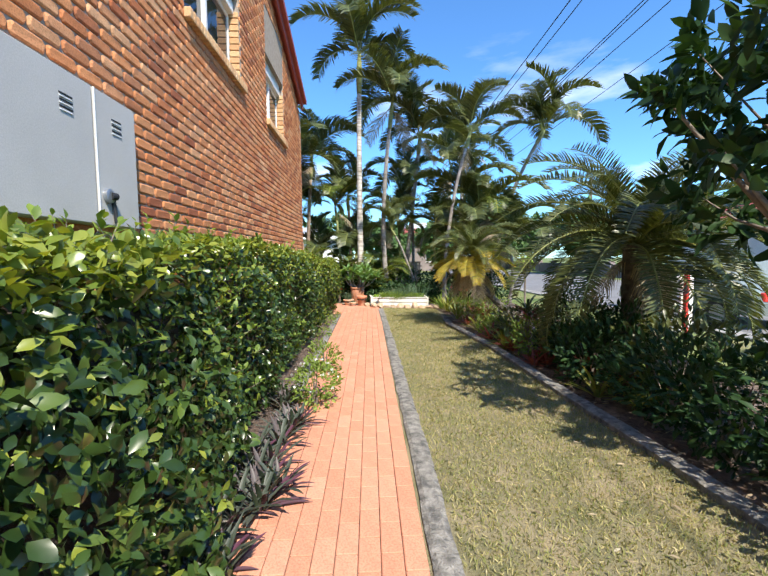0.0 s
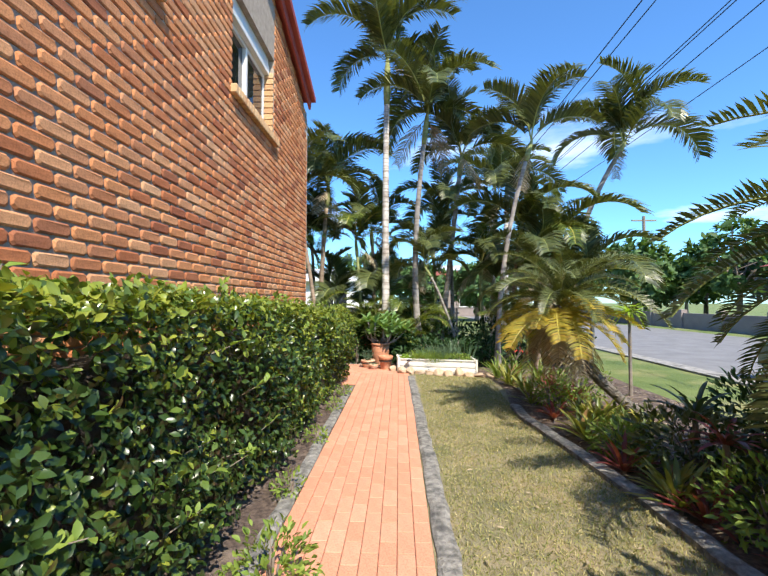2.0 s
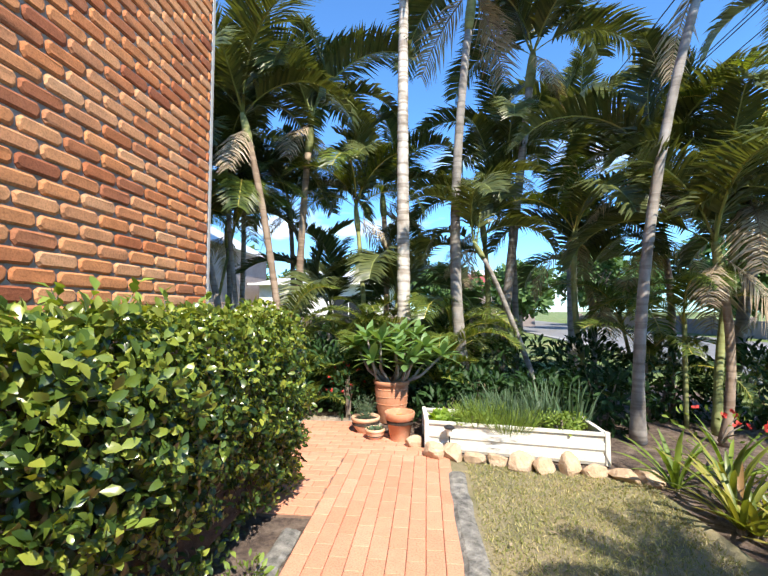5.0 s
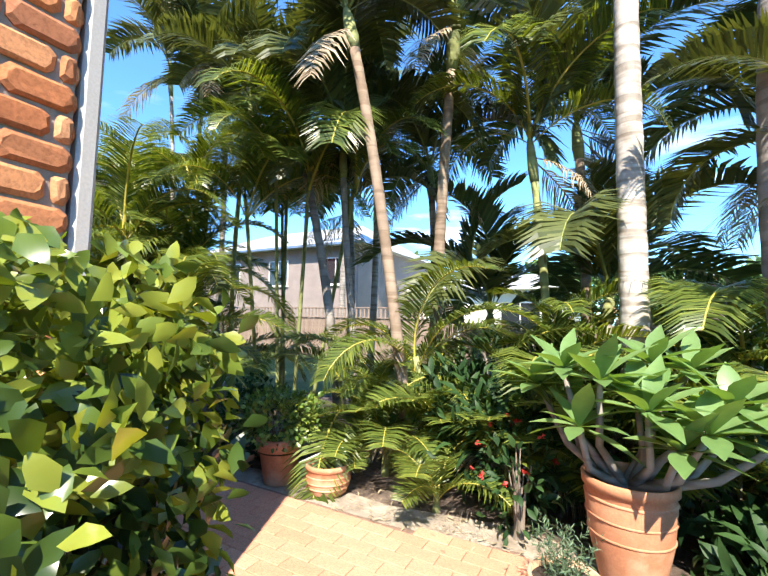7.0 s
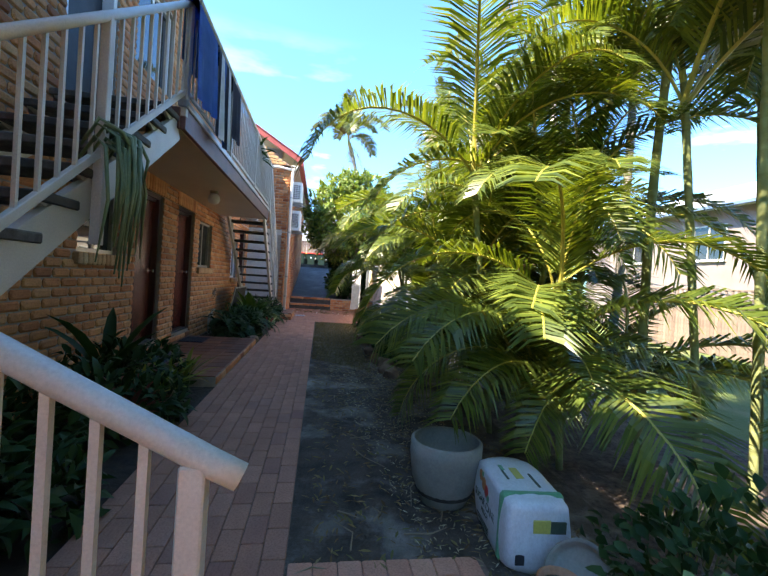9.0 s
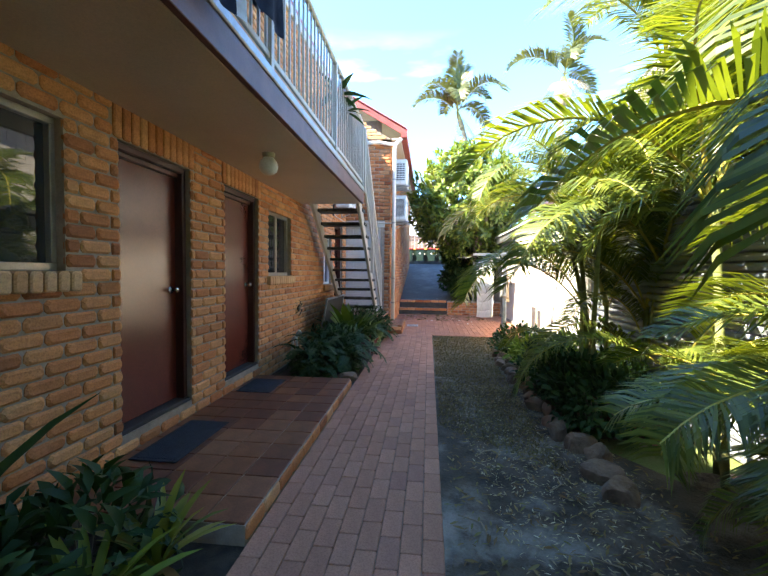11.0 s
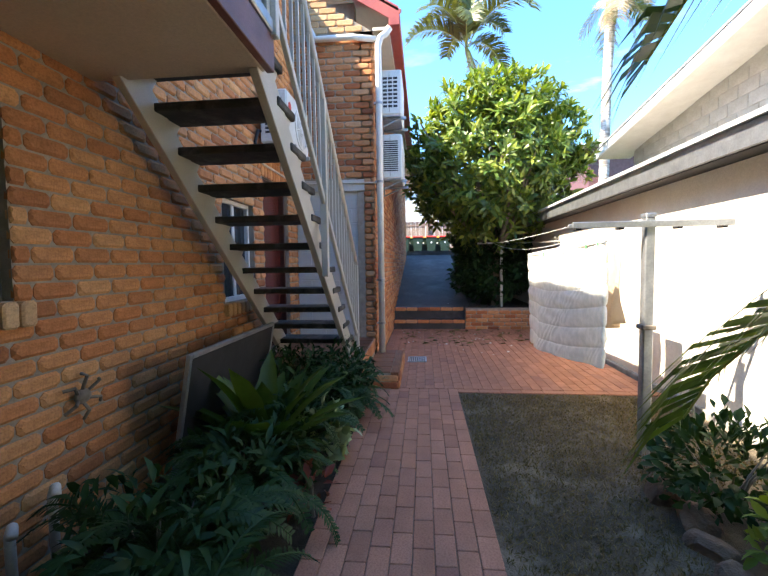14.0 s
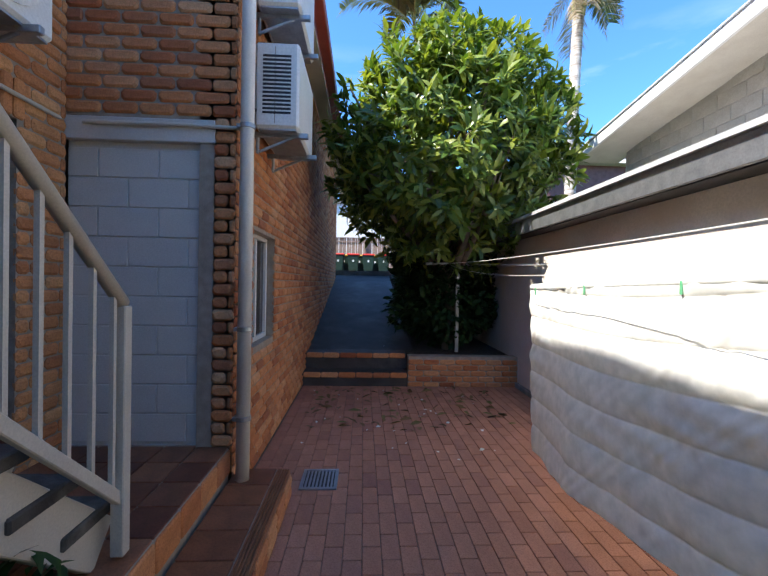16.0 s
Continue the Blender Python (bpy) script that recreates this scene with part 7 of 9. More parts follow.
def whorl(parent, at, n, length, width, mat, seed, rise=(0, 70), droop=0.25, name="leaf_whorl"):
    g = np.random.default_rng(seed)
    verts, faces = [], []
    for i in range(n):
        az = math.radians(i * 137.5 + g.uniform(-15, 15))
        el = math.radians(rise[0] + (rise[1] - rise[0]) * i / n + g.uniform(-8, 8))
        ln, w = length * g.uniform(0.75, 1.15), width * g.uniform(0.85, 1.15)
        p = np.array([0.0, 0.0, 0.0])
        out, side = np.array([math.cos(az), math.sin(az), 0]), np.array([-math.sin(az), math.cos(az), 0])
        for k in range(7):
            f = k / 6
            ww = w * max(0.05, math.sin(math.pi * min(0.98, 0.04 + f ** 1.15)))
            a = el - f * droop * 2.2
            up = np.array([0, 0, 1.0]) * math.cos(a) - out * math.sin(a)
            b0 = len(verts)
            verts += [tuple(p - side * ww / 2 + up * ww * 0.12), tuple(p), tuple(p + side * ww / 2 + up * ww * 0.12)]
            if k:
                faces += [(b0 - 3, b0 - 2, b0 + 1, b0), (b0 - 2, b0 - 1, b0 + 2, b0 + 1)]
            p = p + (out * math.cos(a) + np.array([0, 0, 1]) * math.sin(a)) * ln / 6
    ob = part(name, raw_mesh(name, verts, faces, M[mat], True), None, parent)
    ob.matrix_basis = pose(*at)
    return ob


GP = "terracotta pots by the court"
pot("terracotta_urn", (0.87, 13.03, -0.01), [(0.145, 0), (0.15, 0.01), (0.195, 0.22), (0.212, 0.40), (0.205, 0.46), (0.225, 0.47), (0.228, 0.515)], "terracotta", "big banded terracotta urn holding a frangipani", soil_z=0.45, bands=((0.33, 0.206), (0.42, 0.211), (0.24, 0.198)), group=GP)
fg = thing("frangipani", (0.87, 13.03, 0.43), "potted frangipani with thick branches and long glossy leaves", "plant")
bm = bmesh.new()
tips = [(-0.30, -0.1, 0.62), (0.08, -0.26, 0.46), (0.42, -0.08, 0.50), (0.12, 0.12, 0.66), (-0.12, -0.18, 0.58), (0.62, -0.12, 0.40), (-0.45, 0.05, 0.50), (0.30, -0.3, 0.40), (0.30, 0.2, 0.62), (0.2, -0.24, 0.30), (-0.22, -0.2, 0.34), (0.44, 0.1, 0.32), (-0.3, 0.15, 0.36), (0.04, -0.06, 0.5)]
for k, t in enumerate(tips):
    bm = bmesh.new()
    m = Vector(t) * 0.5 + Vector((0.05 if k % 2 else -0.07, 0, -0.06))
    tube(bm, [(0.03 * (k % 3 - 1), 0.02 * (k % 2), 0), m, t], [0.028, 0.02, 0.014], 8)
    part("branch", bm, M["trunk_grey"], fg, smooth=True)
for k, t in enumerate(tips):
    whorl(fg, t, 12, 0.31, 0.095, "frangipani_leaf", 700 + k, (-12, 62), 0.13)
pot("flower_pot", (1.02, 12.3, -0.01), [(0.10, 0), (0.105, 0.01), (0.14, 0.22), (0.155, 0.225), (0.165, 0.30)], "terracotta", "plain terracotta flowerpot with a rolled rim", soil_z=0.235, group=GP)
whorl(thing("small_succulent", (1.02, 12.3, 0.225), "tiny reddish succulent in the flowerpot", "plant"), (0, 0, 0.0), 14, 0.06, 0.025, "brom_leaf", 711, (10, 80))
pot("bowl_pot", (0.61, 12.55, -0.01), [(0.09, 0), (0.10, 0.01), (0.15, 0.09), (0.157, 0.14), (0.168, 0.145), (0.165, 0.175)], "terracotta_pale", "pale terracotta bowl with a grey-green herb", soil_z=0.145, group=GP)
pot("bowl_pot", (0.75, 12.3, -0.01), [(0.06, 0), (0.07, 0.01), (0.10, 0.06), (0.105, 0.09), (0.112, 0.095), (0.108, 0.115)], "terracotta_pale", "small terracotta bowl with a low succulent", soil_z=0.092, group=GP)


def tuft(name, at, n, height, width, mat, label, category, seed, spread=0.5, lean=0.5):
    g = np.random.default_rng(seed)
    t = thing(name, at, label, category)
    a, d = g.uniform(0, 6.28, n), spread * np.sqrt(g.random(n))
    P = np.stack([np.cos(a) * d, np.sin(a) * d, np.zeros(n)], 1)
    D = np.stack([np.cos(a) * d / max(spread, 1e-3) * lean, np.sin(a) * d / max(spread, 1e-3) * lean, np.ones(n)], 1) + unit(n, g) * 0.25 * lean
    tagged(part("foliage", leaf_mesh("blades", P, D, unit(n, g), height * g.uniform(0.55, 1.1, n), np.full(n, width), M[mat], droop=0.12), None, t), kind="stuff")
    return t


hb = thing("lavender", (0.61, 12.55, 0.13), "grey-green needle-leaved herb in a bowl", "herb")
P, D = [], []
for k in range(40):
    a, d = rnd.uniform(0, 6.28), rnd.random() * 0.5
    w = Vector((math.cos(a) * d, math.sin(a) * d, 1)).normalized()
    b0 = Vector((math.cos(a) * d * 0.12, math.sin(a) * d * 0.12, 0))
    h = rnd.uniform(0.10, 0.30)
    for j in range(22):
        P.append((b0 + w * h * (j + 1) / 22)[:])
        D.append((unit(1)[0] + np.array(w) * 0.7))
part("leaves", leaf_mesh("leaves", P, np.array(D), unit(len(P)), np.full(len(P), 0.035), np.full(len(P), 0.006), M["chive_leaf"]), None, hb)
tuft("low_succulent", (0.75, 12.3, 0.085), 120, 0.05, 0.012, "chive_leaf", "low green cushion succulent in a bowl", "plant", 78, 0.08, 0.9)
bush("red_flower_shrub", (0.28, 13.15, -0.02), (0.26, 0.22, 0.36), 230, 0.075, "shade_leaf", "spiny shrub with small red flowers beside the urn", seed=79, flower=("flower_red", 16, 0.03), stems=12)
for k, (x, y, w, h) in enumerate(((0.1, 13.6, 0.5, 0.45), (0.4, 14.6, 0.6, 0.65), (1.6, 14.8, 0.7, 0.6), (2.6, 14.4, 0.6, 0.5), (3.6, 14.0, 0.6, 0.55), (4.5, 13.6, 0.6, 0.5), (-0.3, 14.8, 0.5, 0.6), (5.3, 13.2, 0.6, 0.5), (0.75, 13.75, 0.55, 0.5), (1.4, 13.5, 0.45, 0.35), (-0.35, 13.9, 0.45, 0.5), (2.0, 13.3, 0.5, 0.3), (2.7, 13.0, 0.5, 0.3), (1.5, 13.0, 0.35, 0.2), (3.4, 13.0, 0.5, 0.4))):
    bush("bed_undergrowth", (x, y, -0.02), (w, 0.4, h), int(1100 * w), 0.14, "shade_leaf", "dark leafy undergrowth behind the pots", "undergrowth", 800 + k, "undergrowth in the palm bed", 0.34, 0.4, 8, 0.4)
tuft("mondo_grass", (2.0, 13.55, -0.02), 420, 0.5, 0.012, "shade_leaf", "tall dark grassy clump under the palms", "plant", 811, 0.32, 0.6)
tuft("mondo_grass", (2.8, 13.5, -0.02), 420, 0.5, 0.012, "shade_leaf", "tall dark grassy clump under the palms", "plant", 812, 0.35, 0.6)

tw = random.Random(15)
for k in range(26):
    x, y, a = tw.uniform(-8.5, -2.7), tw.uniform(12.1, 12.9), tw.uniform(0, 6.28)
    ln = tw.uniform(0.12, 0.4)
    q = thing("twig", (x, y, -0.008), "dry bent twig lying on the bare soil", "twig", "twigs on the soil")
    bm = bmesh.new()
    tube(bm, [(0, 0, 0.004), (math.cos(a) * ln * 0.5, math.sin(a) * ln * 0.5 + 0.02, 0.012), (math.cos(a + 0.3) * ln, math.sin(a + 0.3) * ln, 0.004)], [0.005, 0.004, 0.002], 5)
    part("stick", bm, M["stalk_dead"], q)

# ---- raised planter with herbs ----
pl = thing("raised_planter", (0, 0, 0), "low white-painted raised garden bed full of herbs and lettuce", "planter")


def ribbed(parent, p, q, h):
    """A ribbed sheet-metal side with a rolled top rail."""
    p, q = Vector(p), Vector(q)
    u = (q - p)
    ln = u.length
    u.normalize()
    n = Vector((u.y, -u.x, 0))
    bm = bmesh.new()
    prof = [(0.0, 0), (0.012, 0.03), (0.012, 0.08), (0.0, 0.10), (0.0, 0.12), (0.012, 0.14), (0.012, 0.19), (0.0, 0.21), (0.0, h - 0.03), (0.018, h - 0.025), (0.02, h), (-0.025, h), (-0.025, h - 0.02), (-0.012, h - 0.02), (-0.012, 0)]
    a = [bm.verts.new(p + n * d + Vector((0, 0, z))) for d, z in prof]
    b = [bm.verts.new(q + n * d + Vector((0, 0, z))) for d, z in prof]
    for i in range(len(prof)):
        j = (i + 1) % len(prof)
        bm.faces.new((a[i], b[i], b[j], a[j]))
    bm.faces.new(a[::-1])
    bm.faces.new(b)
    return part("side_panel", bm, M["white_metal"], parent)


FL, FR_, BR, BL = (1.31, 12.02, -0.01), (2.93, 11.75, -0.01), (2.92, 12.30, -0.01), (1.28, 12.55, -0.01)
for a, b in ((FL, FR_), (FR_, BR), (BR, BL), (BL, FL)):
    ribbed(pl, a, b, 0.29)
for c in (FL, FR_, BR, BL):
    part("corner_post", boxes(((c[0] - 0.022, c[1] - 0.022, -0.01), (c[0] + 0.022, c[1] + 0.022, 0.292)), bevel=0.006), M["white_metal"], pl)
bm = bmesh.new()
slab(bm, [(1.325, 12.035), (2.915, 11.765), (2.905, 12.285), (1.295, 12.535)], 0.0, 0.21)
part("potting_soil", bm, M["soil"], pl)
for k, (x, y, s) in enumerate(((1.44, 12.12, 1.0), (1.42, 12.30, 1.2), (1.60, 12.10, 0.9), (1.50, 12.42, 1.0), (1.52, 12.2, 0.9))):
    lt = thing("lettuce", (x, y, 0.20), "frilly bright green lettuce in the raised bed", "lettuce", "lettuces in the raised bed")
    whorl(lt, (0, 0, 0), 20, 0.12 * s, 0.085 * s, "lettuce_leaf", 820 + k, (5, 85), 0.05, "leaves")
for k, (x, y, h, n) in enumerate(((1.85, 12.15, 0.30, 420), (2.1, 12.0, 0.28, 380), (2.3, 12.25, 0.34, 420), (2.0, 12.33, 0.36, 300))):
    tuft("chives", (x, y, 0.20), n, h, 0.006, "chive_leaf" if k > 1 else "herb_leaf", "fine upright chives in the raised bed", "herb", 830 + k, 0.2, 0.9)
for k, (x, y) in enumerate(((2.6, 11.97), (2.72, 12.14), (2.5, 12.16), (1.75, 12.08))):
    bush("parsley", (x, y, 0.19), (0.17, 0.15, 0.09), 420, 0.035, "herb_leaf", "curly parsley spilling over the raised bed", "herb", 840 + k, "parsley in the raised bed", 0.7)
for k, (x, y) in enumerate(((2.2, 12.32), (2.5, 12.27), (2.78, 12.22))):
    tuft("spring_onion", (x, y, 0.20), 46, 0.5, 0.014, "chive_leaf", "tall grey-green spring onions in the raised bed", "herb", 850 + k, 0.14, 0.5)


def rock(name, at, size, mat, label, seed, group):
    g = np.random.default_rng(seed)
    bm = bmesh.new()
    bmesh.ops.create_icosphere(bm, subdivisions=3, radius=1.0)
    ax = unit(9, g)
    cut = g.uniform(0.5, 0.8, 9)
    for v in bm.verts:
        c = Vector(v.co)
        for a, k in zip(ax, cut):
            d = c.dot(Vector(a)) - k
            if d > 0:
                c -= Vector(a) * d * 0.9
        c += Vector((math.sin(c.y * 7 + seed), math.sin(c.z * 6), math.sin(c.x * 8))) * 0.03
        v.co = Vector((c.x * size[0], c.y * size[1], c.z * size[2] + size[2] * 0.55))
    ob = part(name, bm, M[mat], None, smooth=False)
    ob.matrix_world = pose(*at, 0, 0, g.uniform(0, 360))
    return tagged(ob, label, "rock", group)


for k in range(11):
    f = k / 10
    rock("sandstone_rock", (1.17 + 1.95 * f, (12.1 if k == 0 else 11.86 - 0.42 * f) + rnd.uniform(-0.03, 0.03), -0.03), (rnd.uniform(0.10, 0.17), rnd.uniform(0.08, 0.12), rnd.uniform(0.07, 0.13)), "rock", "tan sandstone rock edging the planter", 860 + k, "rocks in front of the planter")
for k in range(19):
    f = k / 18
    rock("garden_rock", (-10.85 + 4.3 * f, 12.98 + 0.05 * math.sin(k * 1.7) + 0.3 * max(0, f - 0.7), -0.05), (rnd.uniform(0.10, 0.15) + 0.03 * f, rnd.uniform(0.07, 0.11), rnd.uniform(0.08, 0.12) + 0.03 * f), "rock_dark", "dark weathered rock edging the yard bed", 880 + k, "rocks along the yard bed")
rock("garden_rock", (-9.0, 10.83, -0.05), (0.17, 0.12, 0.13), "rock_dark", "dark rock at the corner of the stair bed", 899, "rocks along the yard bed")
sl = thing("solar_lamp", (1.53, 11.90, -0.02), "small black solar garden lamp on a spike", "garden lamp")
bm = bmesh.new()
tube(bm, [(0, 0, 0), (0, 0, 0.2)], 0.008, 8)
part("spike", bm, M["black"], sl)
part("lens", lathe(bmesh.new(), [(0.02, 0.19), (0.035, 0.26), (0.03, 0.265)], 16), M["plastic_white"], sl)
part("cap", lathe(bmesh.new(), [(0.05, 0.262), (0.052, 0.275), (0.02, 0.292)], 18), M["black"], sl)

# ---- pots and bag beside the court ----
pot("terracotta_pot", (-1.56, 13.03, -0.02), [(0.115, 0), (0.12, 0.01), (0.165, 0.26), (0.182, 0.265), (0.19, 0.35), (0.182, 0.355)], "terracotta", "large orange terracotta pot with a leafy shrub", soil_z=0.30, group=GP)
bush("pot_shrub", (-1.62, 13.06, 0.24), (0.36, 0.32, 0.24), 1700, 0.05, "tree_leaf", "round-leaved jade-like shrub filling the pot", seed=901, ratio=0.6)
bush("jade_shrub", (-2.1, 13.3, 0.0), (0.45, 0.34, 0.34), 950, 0.06, "shade_leaf", "dark round-leaved shrub crowding over the small pots", seed=902, ratio=0.62)
pot("ribbed_pot", (-1.1, 13.06, -0.02), [(0.11, 0), (0.15, 0.03), (0.175, 0.12), (0.16, 0.19), (0.175, 0.2), (0.17, 0.225)], "terracotta", "squat ribbed terracotta pot half hidden by palm leaves", soil_z=0.18, bands=((0.07, 0.163), (0.11, 0.173), (0.15, 0.168)), group=GP)
pot("succulent_bowl", (-2.12, 13.08, -0.02), [(0.13, 0), (0.14, 0.01), (0.19, 0.09), (0.20, 0.12)], "terracotta", "low terracotta bowl with a trailing succulent", soil_z=0.09, group=GP)
whorl(thing("bowl_succulent", (-2.12, 13.08, 0.09), "reddish rosette succulent in the low bowl", "plant"), (0, 0, 0), 26, 0.17, 0.04, "purple_leaf", 905, (0, 75), 0.2)
pot("small_pot", (-2.57, 13.02, -0.02), [(0.06, 0), (0.065, 0.01), (0.085, 0.13), (0.092, 0.135), (0.095, 0.165)], "terracotta", "small orange plastic pot beside the bag", soil_z=0.14, group=GP)
pot("tilted_pot", (-2.62, 13.22, 0.04), [(0.09, 0), (0.095, 0.01), (0.13, 0.16), (0.14, 0.165), (0.142, 0.19)], "grey_pot", "old grey pot lying tilted among the leaves", tilt=48)
pot("grey_pot", (-3.48, 12.82, -0.02), [(0.12, 0), (0.138, 0.01), (0.195, 0.15), (0.215, 0.29), (0.215, 0.37), (0.209, 0.375)], "grey_pot", "empty dark grey glazed pot on the bare soil", soil_z=0.12)

bag = thing("mulch_bag", (-3.2, 13.02, -0.015), "plump white plastic bag of mulch with green bands", "bag", rz=14)
bm = bmesh.new()
box(bm, (-0.31, -0.21, 0), (0.31, 0.21, 0.33))
bmesh.ops.subdivide_edges(bm, edges=bm.edges[:], cuts=9, use_grid_fill=True)
for v in bm.verts:
    x, y, z = v.co
    nx, ny, nz = x / 0.31, y / 0.21, (z - 0.165) / 0.165
    k = 1 - 0.045 * (nx * nx * ny * ny + ny * ny * nz * nz + nx * nx * nz * nz)
    crease = 0.006 * math.sin(x * 40 + z * 20) * abs(nx) ** 3 + 0.004 * math.sin(y * 50 + x * 13)
    v.co = Vector((x * k + crease, y * k + crease * 0.7, 0.165 + (z - 0.165) * k + crease * 0.5))
bag.matrix_world = pose(-3.08, 13.09, -0.015, 0, 0, -5) @ Matrix.Diagonal((0.88, 0.74, 1.0, 1.0))
part("sack", bm, M["bag_white"], bag, smooth=True)
for x0, x1, mt in ((0.145, 0.20, "bag_green"),):
    bm = bmesh.new()
    box(bm, (x0, -0.2115, 0.0), (x1, 0.2115, 0.3315), 0.018)
    part("band", bm, M[mt], bag)
part("sticker", boxes(((0.300, -0.05, 0.20), (0.3095, 0.06, 0.26)), bevel=0.002), M["bag_yellow"], bag)
part("sticker", boxes(((0.300, 0.06, 0.20), (0.3105, 0.16, 0.255)), bevel=0.002), M["ink"], bag)
part("mark", boxes(((0.300, -0.15, 0.05), (0.309, -0.09, 0.10)), bevel=0.004), M["black"], bag)
for x, z, rr2, mt in ((-0.10, 0.245, 0.034, "bag_orange"), (-0.05, 0.225, 0.032, "sign_red"), (-0.16, 0.27, 0.03, "bag_orange"), (-0.02, 0.20, 0.02, "bag_green"), (-0.13, 0.285, 0.014, "bag_green")):
    o2 = part("fruit_print", lathe(bmesh.new(), [(rr2, 0), (rr2 * 0.97, 0.003), (0.002, 0.004)], 20), M[mt], bag)
    o2.matrix_basis = pose(x, -0.207, z, 90, 0, 0)
for x, y, w, l, mt in ((-0.05, 0.0, 0.06, 0.14, "bag_yellow"), (0.03, 0.09, 0.018, 0.16, "ink"), (-0.12, -0.08, 0.03, 0.07, "bag_green"), (-0.03, -0.09, 0.018, 0.12, "ink")):
    part("print", boxes(((x - l / 2, y - w / 2, 0.325), (x + l / 2, y + w / 2, 0.3312)), bevel=0.002), M[mt], bag)


def lettering(text, size, mat, parent, m, name="lettering"):
    cu = bpy.data.curves.new(name, "FONT")
    cu.body = text
    cu.size = size
    cu.align_x = "CENTER"
    cu.extrude = 0.0012
    tmp = bpy.data.objects.new(name, cu)
    me = bpy.data.meshes.new_from_object(tmp)
    bpy.data.objects.remove(tmp)
    me.materials.clear()
    me.materials.append(M[mat])
    ob = part(name, me, M[mat], parent)
    ob.matrix_basis = m
    return ob


lettering("SUGAR CANE", 0.058, "ink", bag, pose(-0.07, -0.2085, 0.135, 90, 0, 0))
lettering("MULCH", 0.034, "ink", bag, pose(-0.06, -0.2085, 0.095, 90, 0, 0))
for k in range(3):
    part("small_print", boxes(((-0.19 + k * 0.03, -0.2098, 0.055 - k * 0.013), (0.02, -0.206, 0.060 - k * 0.013))), M["ink"], bag)
pp = thing("paper", (-1.72, 11.45, 0.005), "folded printed paper lying on the front step", "paper", rz=35)
bm = bmesh.new()
for i in range(7):
    for j, y in enumerate((-0.06, 0.06)):
        bm.verts.new((-0.1 + i * 0.033, y, 0.006 + 0.012 * abs(math.sin(i * 1.1))))
bm.verts.ensure_lookup_table()
for i in range(6):
    bm.faces.new((bm.verts[i * 2], bm.verts[i * 2 + 2], bm.verts[i * 2 + 3], bm.verts[i * 2 + 1]))
bmesh.ops.solidify(bm, geom=bm.faces[:], thickness=0.002)
part("sheet", bm, M["plastic_white"], pp)
part("printed_picture", boxes(((-0.03, -0.04, 0.018), (0.05, 0.03, 0.022))), M["cloth_blue"], pp)


